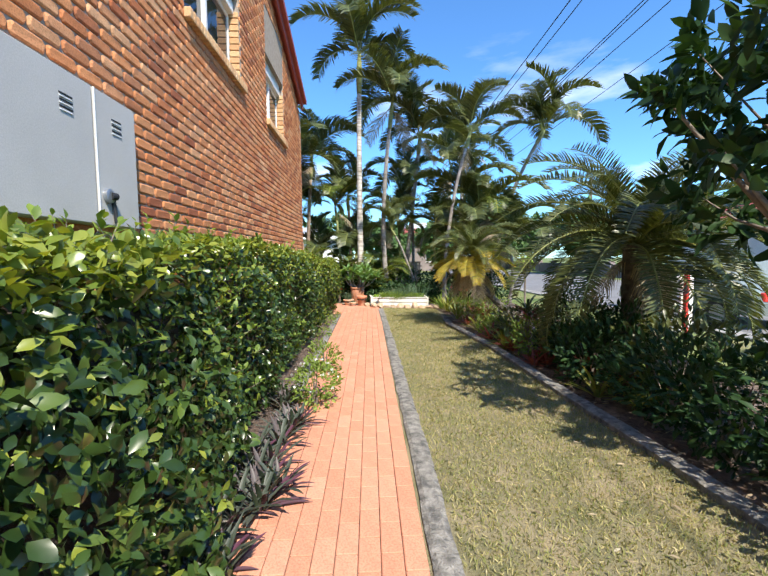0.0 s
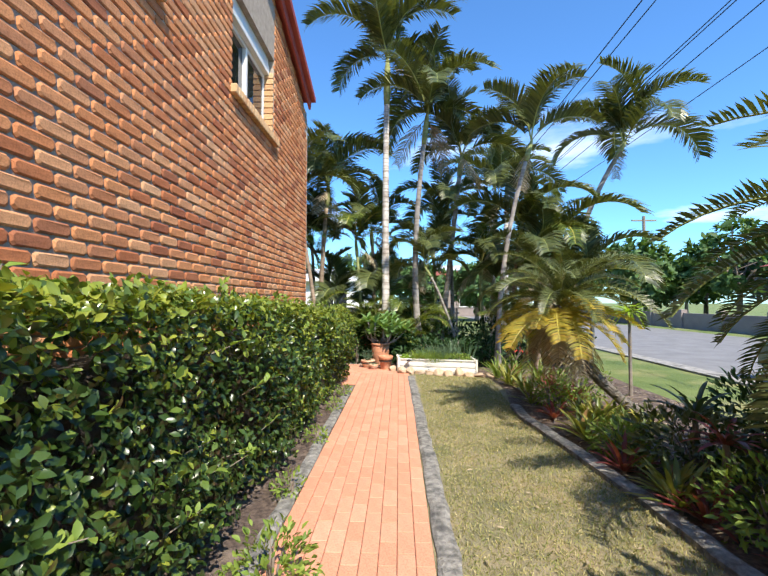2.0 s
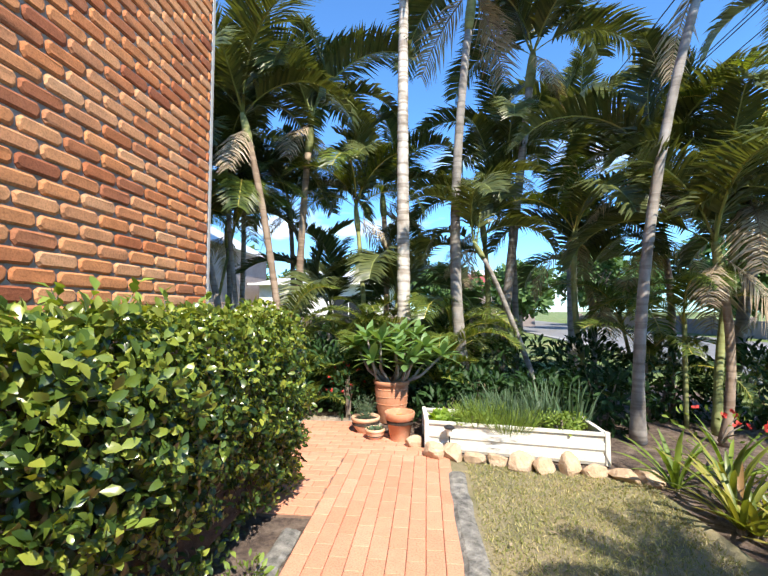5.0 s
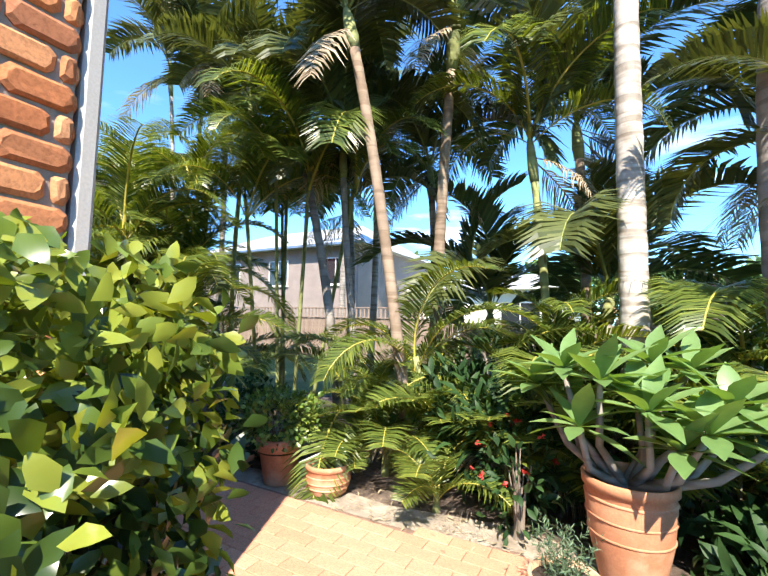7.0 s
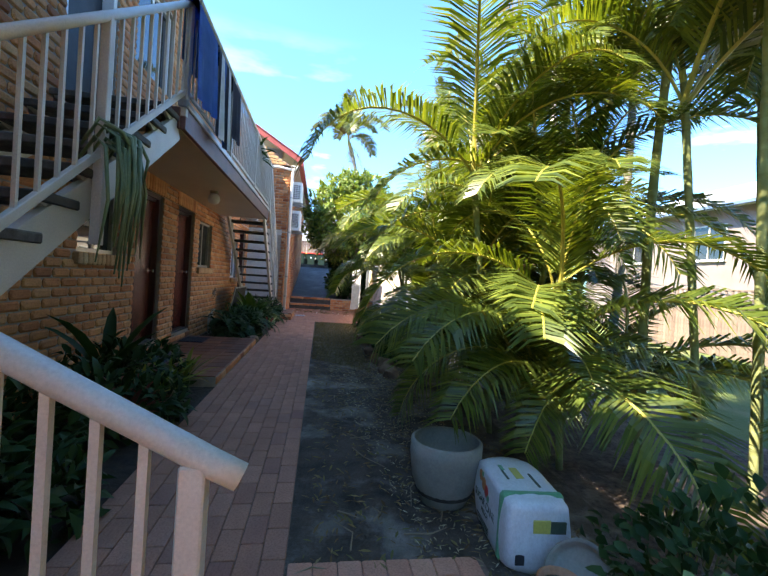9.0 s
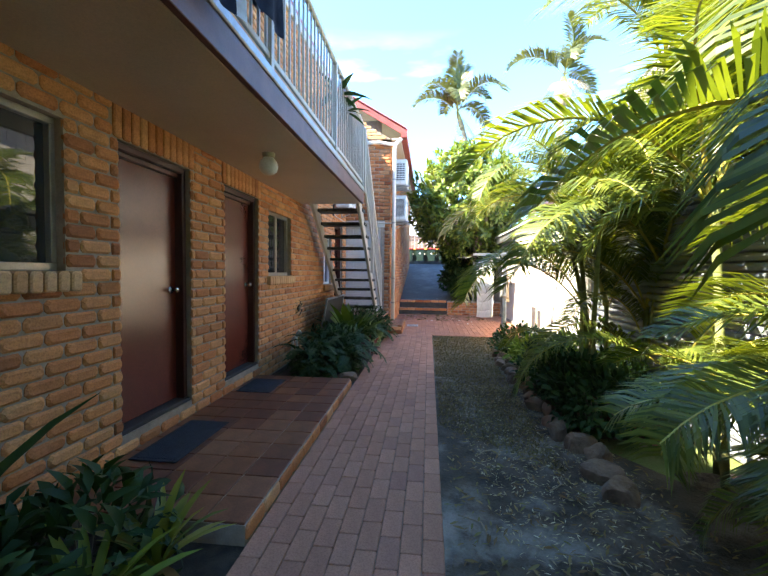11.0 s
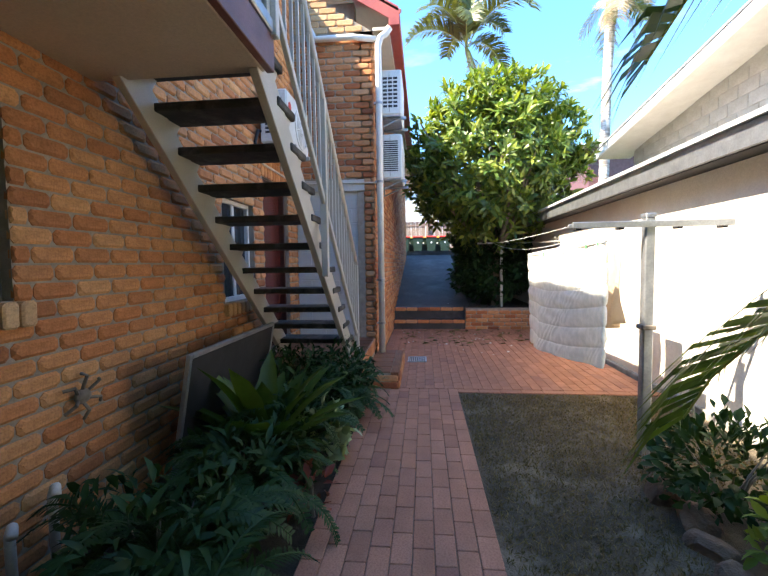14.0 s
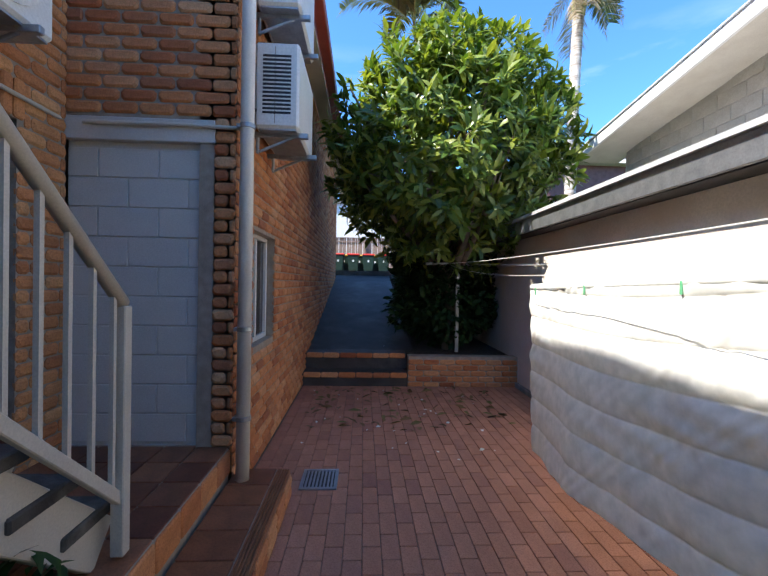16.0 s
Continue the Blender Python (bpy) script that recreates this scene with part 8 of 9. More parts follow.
# ---- air conditioners ----
def ac_unit(loc, w, d, h, end_slots, label, group="", logo=False, fan=True):
    """An outdoor unit, face towards +y, on wall brackets."""
    a = thing("air_conditioner", loc, label, "air conditioner", group)
    part("casing", boxes(((-w / 2, 0, 0), (w / 2, d, h)), bevel=0.018), M["plastic_white"], a)
    part("seam", boxes(((-w / 2 - 0.002, d * 0.45, 0.03), (w / 2 + 0.002, d * 0.45 + 0.006, h - 0.03))), M["alu"], a)
    cols, rows = end_slots
    for c in range(cols):
        for r in range(rows):
            y0 = 0.05 + (d - 0.1) * c / cols
            z0 = 0.10 + (h - 0.18) * r / rows
            part("slot", boxes(((w / 2 - 0.004, y0 + 0.008, z0), (w / 2 + 0.003, y0 + (d - 0.1) / cols - 0.008, z0 + (h - 0.18) / rows * 0.55))), M["black"], a)
    if fan:
        fr = h * 0.42
        bm = bmesh.new()
        lathe(bm, [(fr, 0), (fr, 0.012), (fr - 0.02, 0.016), (fr - 0.02, 0.002)], 36)
        ring = part("fan_ring", bm, M["plastic_white"], a)
        ring.matrix_basis = pose(-w * 0.12, d, h * 0.5, -90, 0, 0)
        bm = bmesh.new()
        lathe(bm, [(fr - 0.02, 0.0), (0.01, 0.0015)], 36)
        sh = part("fan_opening", bm, M["black"], a)
        sh.matrix_basis = pose(-w * 0.12, d + 0.001, h * 0.5, -90, 0, 0)
        bm = bmesh.new()
        for k in range(11):
            r0 = 0.05 + (fr - 0.07) * k / 10
            tube(bm, [(r0 * math.cos(q * 0.2244), r0 * math.sin(q * 0.2244), 0.012) for q in range(29)], 0.003, 5, False)
        for q in range(8):
            tube(bm, [(0.04 * math.cos(q * 0.785), 0.04 * math.sin(q * 0.785), 0.014), (fr * math.cos(q * 0.785 + 0.3), fr * math.sin(q * 0.785 + 0.3), 0.012)], 0.003, 5, False)
        lathe(bm, [(0.05, 0.008), (0.05, 0.016), (0.01, 0.018)], 20)
        gr = part("fan_grille", bm, M["plastic_white"], a)
        gr.matrix_basis = pose(-w * 0.12, d, h * 0.5, -90, 0, 0)
    if logo:
        lg = part("logo", lathe(bmesh.new(), [(0.045, 0), (0.045, 0.003), (0.003, 0.004)], 24), M["sign_red"], a, "round red maker's mark")
        lg.matrix_basis = pose(w * 0.38, d, h * 0.72, -90, 0, 0)
    for s in (-0.3, 0.36):
        bm = bmesh.new()
        beam(bm, (w * s, -0.06, -0.02), (w * s, d + 0.06, -0.02), 0.035, 0.04)
        beam(bm, (w * s, 0.0, -0.02), (w * s, 0.0, -0.16), 0.035, 0.02)
        beam(bm, (w * s, 0.0, -0.15), (w * s, d * 0.85, -0.03), 0.02, 0.02)
        part("bracket", bm, M["galv"], a)
    part("base_tray", boxes(((-w / 2 + 0.02, 0.03, -0.012), (w / 2 - 0.02, d - 0.02, 0.0))), M["galv"], a)
    bm = bmesh.new()
    tube(bm, [(w / 2 - 0.08, 0.02, 0.14), (w / 2 + 0.03, -0.01, 0.12), (w / 2 + 0.05, -0.035, 0.0), (w / 2 + 0.04, -0.045, -0.2)], 0.018, 8)
    part("refrigerant_pipe", bm, M["black"], a, "black insulated pipe")
    return a


AG = "air conditioners on the lane wall"
ac_unit((-14.6, 10.945, 2.66), 0.8, 0.32, 0.62, (1, 15), "white air conditioner with louvred end on wall brackets", AG, fan=False)
ac_unit((-14.6, 10.945, 3.55), 0.8, 0.32, 0.62, (3, 8), "white air conditioner with grid-slotted end on wall brackets", AG, fan=False)
ac_unit((-13.0, 9.83, 2.75), 0.8, 0.3, 0.56, (2, 9), "white air conditioner with round fan grille above the back door", "", True)

# ---- pipes, drain, lamp, mats ----
dn = thing("downpipe", (-13.95, 10.97, 0), "white plastic downpipe clipped to the brick pier", "pipe")
bm = bmesh.new()
tube(bm, [(0, 0, 0.02), (0, 0, 4.38), (0.0, 0.03, 4.48), (0, 0.1, 4.52), (0, 0.16, 4.6)], 0.045, 14)
part("pipe", bm, M["white_paint"], dn, smooth=True)
bm = bmesh.new()
tube(bm, [(0.0, -0.02, 4.46), (0.02, -0.35, 4.5), (0.02, -0.85, 4.5), (0.02, -0.92, 4.62)], 0.04, 12)
part("branch_pipe", bm, M["white_paint"], dn, smooth=True)
for z in (0.6, 1.2, 2.55, 3.6):
    part("clip", lathe(bmesh.new(), [(0.046, z), (0.052, z + 0.003), (0.052, z + 0.03), (0.046, z + 0.033)], 16), M["galv"], dn)
    part("clip_tab", boxes(((-0.03, -0.065, z + 0.002), (0.03, -0.03, z + 0.028)), bevel=0.003), M["galv"], dn)
cd = thing("conduit", (0, 0, 0), "thin cream conduit along the lintel", "pipe")
bm = bmesh.new()
tube(bm, [(-12.6, 9.80, 2.7), (-12.62, 9.80, 2.58), (-12.75, 9.80, 2.56), (-13.9, 9.80, 2.56)], 0.013, 8)
tube(bm, [(-13.97, 9.9, 2.57), (-13.97, 10.5, 2.57), (-13.97, 10.92, 2.56)], 0.013, 8)
part("pipe", bm, M["cream_paint"], cd)
dg = thing("drain_grate", (-14.35, 11.45, 0.002), "galvanised drain grate set in the back paving", "drain")
part("grate_frame", boxes(((-0.16, -0.14, 0), (-0.135, 0.14, 0.012)), ((0.135, -0.14, 0), (0.16, 0.14, 0.012)), ((-0.135, -0.14, 0), (0.135, -0.115, 0.012)), ((-0.135, 0.115, 0), (0.135, 0.14, 0.012))), M["galv"], dg)
part("sump", boxes(((-0.135, -0.115, 0.0), (0.135, 0.115, 0.003))), M["black"], dg)
for k in range(8):
    part("bar", boxes(((-0.135, -0.105 + k * 0.028, 0.003), (0.135, -0.091 + k * 0.028, 0.010))), M["galv"], dg)
gl = thing("ceiling_lamp", (-7.6, 10.35, 2.45), "round white globe lamp under the balcony", "lamp")
part("base", lathe(bmesh.new(), [(0.055, -0.04), (0.06, -0.01), (0.06, 0.0)], 20), M["alu"], gl)
part("globe", lathe(bmesh.new(), [(0.045, -0.04), (0.075, -0.075), (0.088, -0.12), (0.075, -0.165), (0.045, -0.19), (0.01, -0.2)], 24), M["plastic_white"], gl, smooth=True)
for x0, x1, y0, y1 in ((-8.48, -7.97, 9.84, 10.21), (-7.13, -6.4, 9.86, 10.2)):
    mt_ = thing("door_mat", ((x0 + x1) / 2, (y0 + y1) / 2, 0.103), "dark blue-black ribbed rubber door mat", "mat", "door mats on the landing")
    w, d = (x1 - x0) / 2, (y1 - y0) / 2
    part("backing", boxes(((-w, -d, 0), (w, d, 0.008)), bevel=0.003), M["rubber_mat"], mt_)
    bm = bmesh.new()
    for k in range(14):
        y = -d + 0.03 + (2 * d - 0.06) * k / 13
        box(bm, (-w + 0.03, y - 0.006, 0.008), (w - 0.03, y + 0.006, 0.013))
    part("ribs", bm, M["rubber_mat"], mt_)

# ---- clothesline ----
cl = thing("clothesline", (0, 0, 0), "galvanised two-post clothesline with T-bars and wires", "clothesline")
for x, y, z0, z1, r in ((-11.46, 13.19, -0.05, 1.75, 0.035), (-18.0, 13.35, 0.38, 1.93, 0.03)):
    bm = bmesh.new()
    box(bm, (x - r, y - r, z0), (x + r, y + r, z1), 0.008)
    part("post", bm, M["galv"], cl, "square galvanised post")
    part("post_cap", boxes(((x - r - 0.004, y - r - 0.004, z1), (x + r + 0.004, y + r + 0.004, z1 + 0.03)), bevel=0.006), M["galv"], cl)
    bm = bmesh.new()
    beam(bm, (x + r + 0.012, y - 0.55, z1 - 0.05), (x + r + 0.012, y + 0.55, z1 - 0.05), 0.022, 0.045)
    beam(bm, (x - r - 0.012, y - 0.55, z1 - 0.05), (x - r - 0.012, y + 0.55, z1 - 0.05), 0.022, 0.03)
    part("cross_bar", bm, M["galv"], cl)
    for k in (-0.5, -0.2, 0.2, 0.5):
        part("spacer", boxes(((x - r - 0.002, y + k - 0.018, z1 - 0.085), (x + r + 0.002, y + k + 0.018, z1 - 0.04)), bevel=0.004), M["black"], cl)
part("clamp", boxes(((-11.51, 13.14, 0.93), (-11.41, 13.24, 0.965)), bevel=0.006), M["bark"], cl, "rusty clamp")
for k, sag in ((-0.5, 0.05), (-0.19, 0.17), (0.2, 0.05), (0.5, 0.05)):
    bm = bmesh.new()
    tube(bm, [(-11.46 - 6.54 * f, 13.19 + k + (0.16) * f, 1.71 + 0.18 * f - 4 * sag * f * (1 - f)) for f in np.linspace(0, 1, 19)], 0.0025, 5, False)
    part("line", bm, M["plastic_white"], cl)


def cloth(name, x0, x1, y, top, bottom, mat, label, category, seed, thick=0.02, bands=0, wave=0.05, rows=60, cols=110):
    """A hanging cloth with folds; top and bottom are functions of the share along it."""
    t = thing(name, (0, 0, 0), label, category)
    r = random.Random(seed)
    ph = [r.uniform(0, 6.28) for _ in range(5)]
    verts, faces = [], []
    for s in (0, 1):
        for j in range(rows + 1):
            g = j / rows
            for i in range(cols + 1):
                f = i / cols
                x = x0 + (x1 - x0) * f
                z = top(f) * (1 - g) + bottom(f) * g
                w = wave * g ** 0.8 * (math.sin(f * 7 + ph[0] + g) * 0.6 + math.sin(f * 16 + ph[1] + g * 2.4) * 0.28 + math.sin(f * 33 + ph[2] - g * 5) * 0.09)
                seam = g * bands - 0.30 * math.sin(math.pi * f)
                puff = thick * (0.25 + (0.9 * abs(math.sin(math.pi * seam)) ** 0.4 if bands else 0.3))
                fine = (0.0045 * math.sin(f * 38 - g * 30 + math.sin(g * 15 + f * 9 + ph[3]) * 2.2) + 0.0028 * math.sin(f * 118 + g * 46 + math.sin(f * 23 + g * 19) * 2.5)) * (0.5 + 0.5 * math.sin(f * 9 + g * 5)) if bands else 0.0
                verts.append((x + 0.01 * math.sin(g * 9 + ph[4]), y + w + (puff + fine if s else -puff - fine), z))
    n = (rows + 1) * (cols + 1)
    for j in range(rows):
        for i in range(cols):
            a = j * (cols + 1) + i
            faces.append((a, a + 1, a + cols + 2, a + cols + 1))
            faces.append((n + a, n + a + cols + 1, n + a + cols + 2, n + a + 1))
    edge = [i for i in range(cols + 1)] + [j * (cols + 1) + cols for j in range(1, rows + 1)] + [rows * (cols + 1) + i for i in range(cols - 1, -1, -1)] + [j * (cols + 1) for j in range(rows - 1, 0, -1)]
    for a, b in zip(edge, edge[1:] + edge[:1]):
        faces.append((a, n + a, n + b, b))
    part("fabric", raw_mesh("fabric", verts, faces, M[mat], True), None, t)
    return t


cloth("quilt", -14.15, -11.78, 13.02, lambda f: 1.52 + 0.07 * f, lambda f: 0.31 + 0.24 * f - 0.03 * math.sin(math.pi * f), "cloth_white", "white channel-stitched quilt hung over the clothesline", "quilt", 950, 0.020, 6, 0.06, 240, 190)
cloth("shirt", -12.6, -12.3, 13.4, lambda f: 1.55, lambda f: 0.75 + 0.1 * f, "cloth_tan", "tan garment hanging behind the quilt", "clothes", 951, 0.008, 0, 0.1, 14, 14)
cloth("towel", -13.1, -12.7, 13.42, lambda f: 1.56, lambda f: 0.85, "cloth_white", "white towel hanging behind the quilt", "towel", 952, 0.008, 0, 0.08, 14, 14)
qh = bpy.data.objects["quilt"]
bm = bmesh.new()
tube(bm, [(-14.15 + 2.37 * f, 13.02, 1.53 + 0.07 * f) for f in np.linspace(0, 1, 24)], 0.026, 8)
part("folded_top", bm, M["cloth_white"], qh, smooth=True)
for k, x in enumerate((-14.05, -13.4, -12.7, -12.1, -11.85)):
    pg = thing("clothes_peg", (x, 13.02, 1.5 + 0.03 * (x + 14.15)), "small turquoise clothes peg on the line", "peg", "pegs on the clothesline")
    part("peg_half", boxes(((-0.005, -0.028, -0.025), (0.005, -0.018, 0.03)), bevel=0.002), M["bag_green"], pg)
    part("peg_half", boxes(((-0.005, 0.018, -0.025), (0.005, 0.028, 0.03)), bevel=0.002), M["bag_green"], pg)

# ---- on and under the balcony ----
TY = 10.80


def towel(x0, x1, z0, z1, mats, label, seed):
    t = thing("towel", (0, 0, 0), label, "towel", "towels on the balustrade")
    n = len(mats)
    r = random.Random(seed)
    ph = r.uniform(0, 6)
    for i, mt in enumerate(mats):
        verts, faces = [], []
        a, b = x0 + (x1 - x0) * i / n, x0 + (x1 - x0) * (i + 1) / n
        path = [(-0.06, z1 - 0.5), (-0.06, z1 - 0.05), (-0.03, z1 + 0.012), (0.03, z1 + 0.012), (0.06, z1 - 0.05)] + [(0.06 + 0.02 * k / 8, z1 - 0.05 - (z1 - 0.05 - z0) * k / 8) for k in range(1, 9)]
        cols = 8
        for y, z in path:
            for c in range(cols + 1):
                x = a + (b - a) * c / cols
                low = max(0, (z1 - z))
                verts.append((x, TY + y + 0.03 * low * math.sin(x * 22 + ph) + 0.012, z - 0.03 * math.sin(x * 5 + ph) * (1 if z < z1 - 0.3 else 0)))
        for j in range(len(path) - 1):
            for c in range(cols):
                k = j * (cols + 1) + c
                faces.append((k, k + 1, k + cols + 2, k + cols + 1))
        bm = bmesh.new()
        vs = [bm.verts.new(v) for v in verts]
        for f in faces:
            bm.faces.new([vs[q] for q in f])
        bmesh.ops.solidify(bm, geom=bm.faces[:], thickness=0.008)
        part("stripe" if n > 1 else "fabric", bm, M[mt], t, smooth=True)


towel(-5.35, -4.75, 2.72, 3.52, ["cloth_blue"], "bright blue towel over the balcony rail", 1)
towel(-5.95, -5.42, 2.62, 3.52, ["cloth_white", "cloth_navy", "cloth_blue", "cloth_white", "cloth_navy"], "blue and white striped towel over the balcony rail", 2)
towel(-6.5, -6.05, 2.85, 3.52, ["cloth_navy"], "dark navy towel over the balcony rail", 3)
bp = pot("balcony_pot", (-9.3, 10.45, 2.62), [(0.12, 0), (0.13, 0.01), (0.17, 0.28), (0.18, 0.29)], "grey_pot", "grey pot at the end of the balcony", soil_z=0.24)
fb = thing("potted_frangipani", (-9.3, 10.45, 2.85), "potted plant with long leaves above the balcony rail", "plant")
bm = bmesh.new()
tube(bm, [(0, 0, 0), (0.02, 0.1, 0.35), (0, 0.25, 0.62)], [0.025, 0.02, 0.015], 8)
tube(bm, [(0.02, 0.08, 0.3), (0.3, 0.25, 0.7)], [0.018, 0.014], 8)
part("branches", bm, M["bark"], fb)
for k, t in enumerate(((0, 0.25, 0.62), (0.3, 0.25, 0.7))):
    whorl(fb, t, 12, 0.36, 0.08, "shade_leaf", 960 + k, (-25, 60), 0.25)
tc = thing("trailing_cactus", (-3.6, 10.82, 1.9), "trailing cactus with thin green stems draped over the stair rail", "plant")
tr = random.Random(33)
for k in range(26):
    x0, a, ln = tr.uniform(-0.16, 0.14), tr.uniform(-0.5, 0.5), tr.uniform(0.25, 0.85)
    top = tr.uniform(0.02, 0.16)
    out = tr.uniform(0.02, 0.10)
    bm = bmesh.new()
    tube(bm, [(x0, -0.10, top - 0.12), (x0, -0.03, top), (x0 + a * 0.08, out, top - 0.05), (x0 + a * 0.22, out + 0.03, top - ln * 0.5), (x0 + a * 0.25 + tr.uniform(-0.05, 0.05), out + 0.01, top - ln)], [0.008, 0.010, 0.011, 0.010, 0.004], 6)
    part("cactus_stem", bm, M["cactus"], tc, smooth=True)
for k, (x, z) in enumerate(((-3.45, 0.0), (-3.62, 0.0), (-9.75, 0.0), (-9.95, 0.0))):
    vp = thing("pipe_stub", (x, 9.83, -0.02), "short white bent drain pipe standing against the brick wall", "pipe", "pipe stubs by the wall")
    bm = bmesh.new()
    tube(bm, [(0, 0.02, 0), (0, 0.02, 0.36 + 0.06 * (k % 2)), (0, 0.035, 0.40 + 0.06 * (k % 2)), (0.03, 0.07, 0.42 + 0.06 * (k % 2)), (0.06, 0.1, 0.40 + 0.06 * (k % 2))], 0.02, 12)
    part("pipe", bm, M["plastic_white"], vp, smooth=True)
fp = thing("framed_panel", (-10.95, 10.0, 0), "dark glazed panel with a pale frame leaning under the stairs", "panel")
fp.matrix_world = pose(-11.25, 10.0, -0.02, -10, 0, 0)
part("panel_glass", boxes(((-0.66, -0.008, 0.02), (0.66, 0.008, 0.92))), M["black"], fp, "dark glass")
for a, b in (((-0.69, -0.014, 0), (-0.66, 0.014, 0.95)), ((0.66, -0.014, 0), (0.69, 0.014, 0.95)), ((-0.66, -0.014, 0.92), (0.66, 0.014, 0.95)), ((-0.66, -0.014, 0), (0.66, 0.014, 0.02))):
    part("frame_rail", boxes((a, b), bevel=0.003), M["galv"], fp)
sp = thing("wall_ornament", (-10.2, 9.80, 0.78), "dark metal gecko-like ornament on the brick wall", "ornament")
bm = bmesh.new()
bmesh.ops.create_uvsphere(bm, u_segments=12, v_segments=8, radius=0.05, matrix=Matrix.Diagonal((1, 0.5, 0.8, 1)))
part("body", bm, M["bark"], sp, smooth=True)
for k in range(6):
    a = 0.5 + k * 1.05
    bm = bmesh.new()
    tube(bm, [(0.03 * math.cos(a), 0.0, 0.03 * math.sin(a)), (0.09 * math.cos(a), 0.035, 0.09 * math.sin(a) + 0.02), (0.13 * math.cos(a), 0.0, 0.12 * math.sin(a))], 0.009, 6)
    part("leg", bm, M["bark"], sp)

# ---- litter ----
def litter(name, poly, n, z, size, mat, label, seed, ratio=0.35, category="leaf litter"):
    g = np.random.default_rng(seed)
    xs, ys = [q[0] for q in poly], [q[1] for q in poly]
    P = []
    while len(P) < n:
        x, y = g.uniform(min(xs), max(xs)), g.uniform(min(ys), max(ys))
        if inside(poly, x, y):
            P.append((x, y, z + 0.006))
    a = g.uniform(0, 6.28, n)
    D = np.stack([np.cos(a), np.sin(a), g.uniform(0.0, 0.25, n)], 1)
    N = np.stack([g.normal(0, 0.3, n), g.normal(0, 0.3, n), np.ones(n)], 1)
    L = size * g.uniform(0.5, 1.3, n)
    tagged(part(name, leaf_mesh(name, P, D, N, L, L * ratio, M[mat], cup=0.2, droop=0.03), None), label, category, kind="stuff")


litter("fallen_leaves", [(-17.1, 11.1), (-17.1, 13.6), (-15.6, 13.4), (-15.2, 11.2)], 130, 0.0, 0.14, "leaf_brown", "dry brown leaves scattered on the back paving", 1)
litter("fallen_petals", [(-17.2, 11.0), (-17.2, 13.4), (-14.6, 13.0), (-14.6, 11.2)], 34, 0.0, 0.045, "flower_white", "white petals scattered on the back paving", 2, 0.7)
litter("soil_litter", [(-9.0, 11.98), (-9.0, 13.3), (-2.6, 13.2), (-2.5, 12.6)], 4200, -0.015, 0.035, "palm_dead", "dry leaf scraps on the bare yard soil", 3, 0.2)
litter("soil_leaves", [(-9.0, 11.98), (-9.0, 13.3), (-2.6, 13.6), (-2.9, 12.0)], 2600, -0.014, 0.06, "leaf_brown", "brown leaf scraps on the bare yard soil", 13, 0.22)
litter("bed_litter", [(3.4, 0.5), (5.5, 0.5), (5.5, 11), (3.3, 11), (3.0, 8)], 1500, -0.015, 0.07, "palm_dead", "dry leaf scraps over the mulched bed", 4, 0.25)
litter("court_litter", [(-0.9, 12.7), (-0.9, 13.3), (0.6, 13.3), (0.6, 12.8)], 220, -0.01, 0.05, "palm_dead", "dry palm scraps at the edge of the court", 5, 0.2)
litter("lawn_litter", [(1.75, 0.5), (3.2, 0.5), (3.0, 8.6), (1.75, 11.4)], 140, 0.0, 0.05, "palm_dead", "a few dry leaves on the lawn", 6, 0.3)
litter("lane_petals", [(-18, 11), (-18, 12.4), (-20, 12.4), (-20, 11)], 14, 0.47, 0.05, "flower_white", "white petals on the laneway", 7, 0.7)

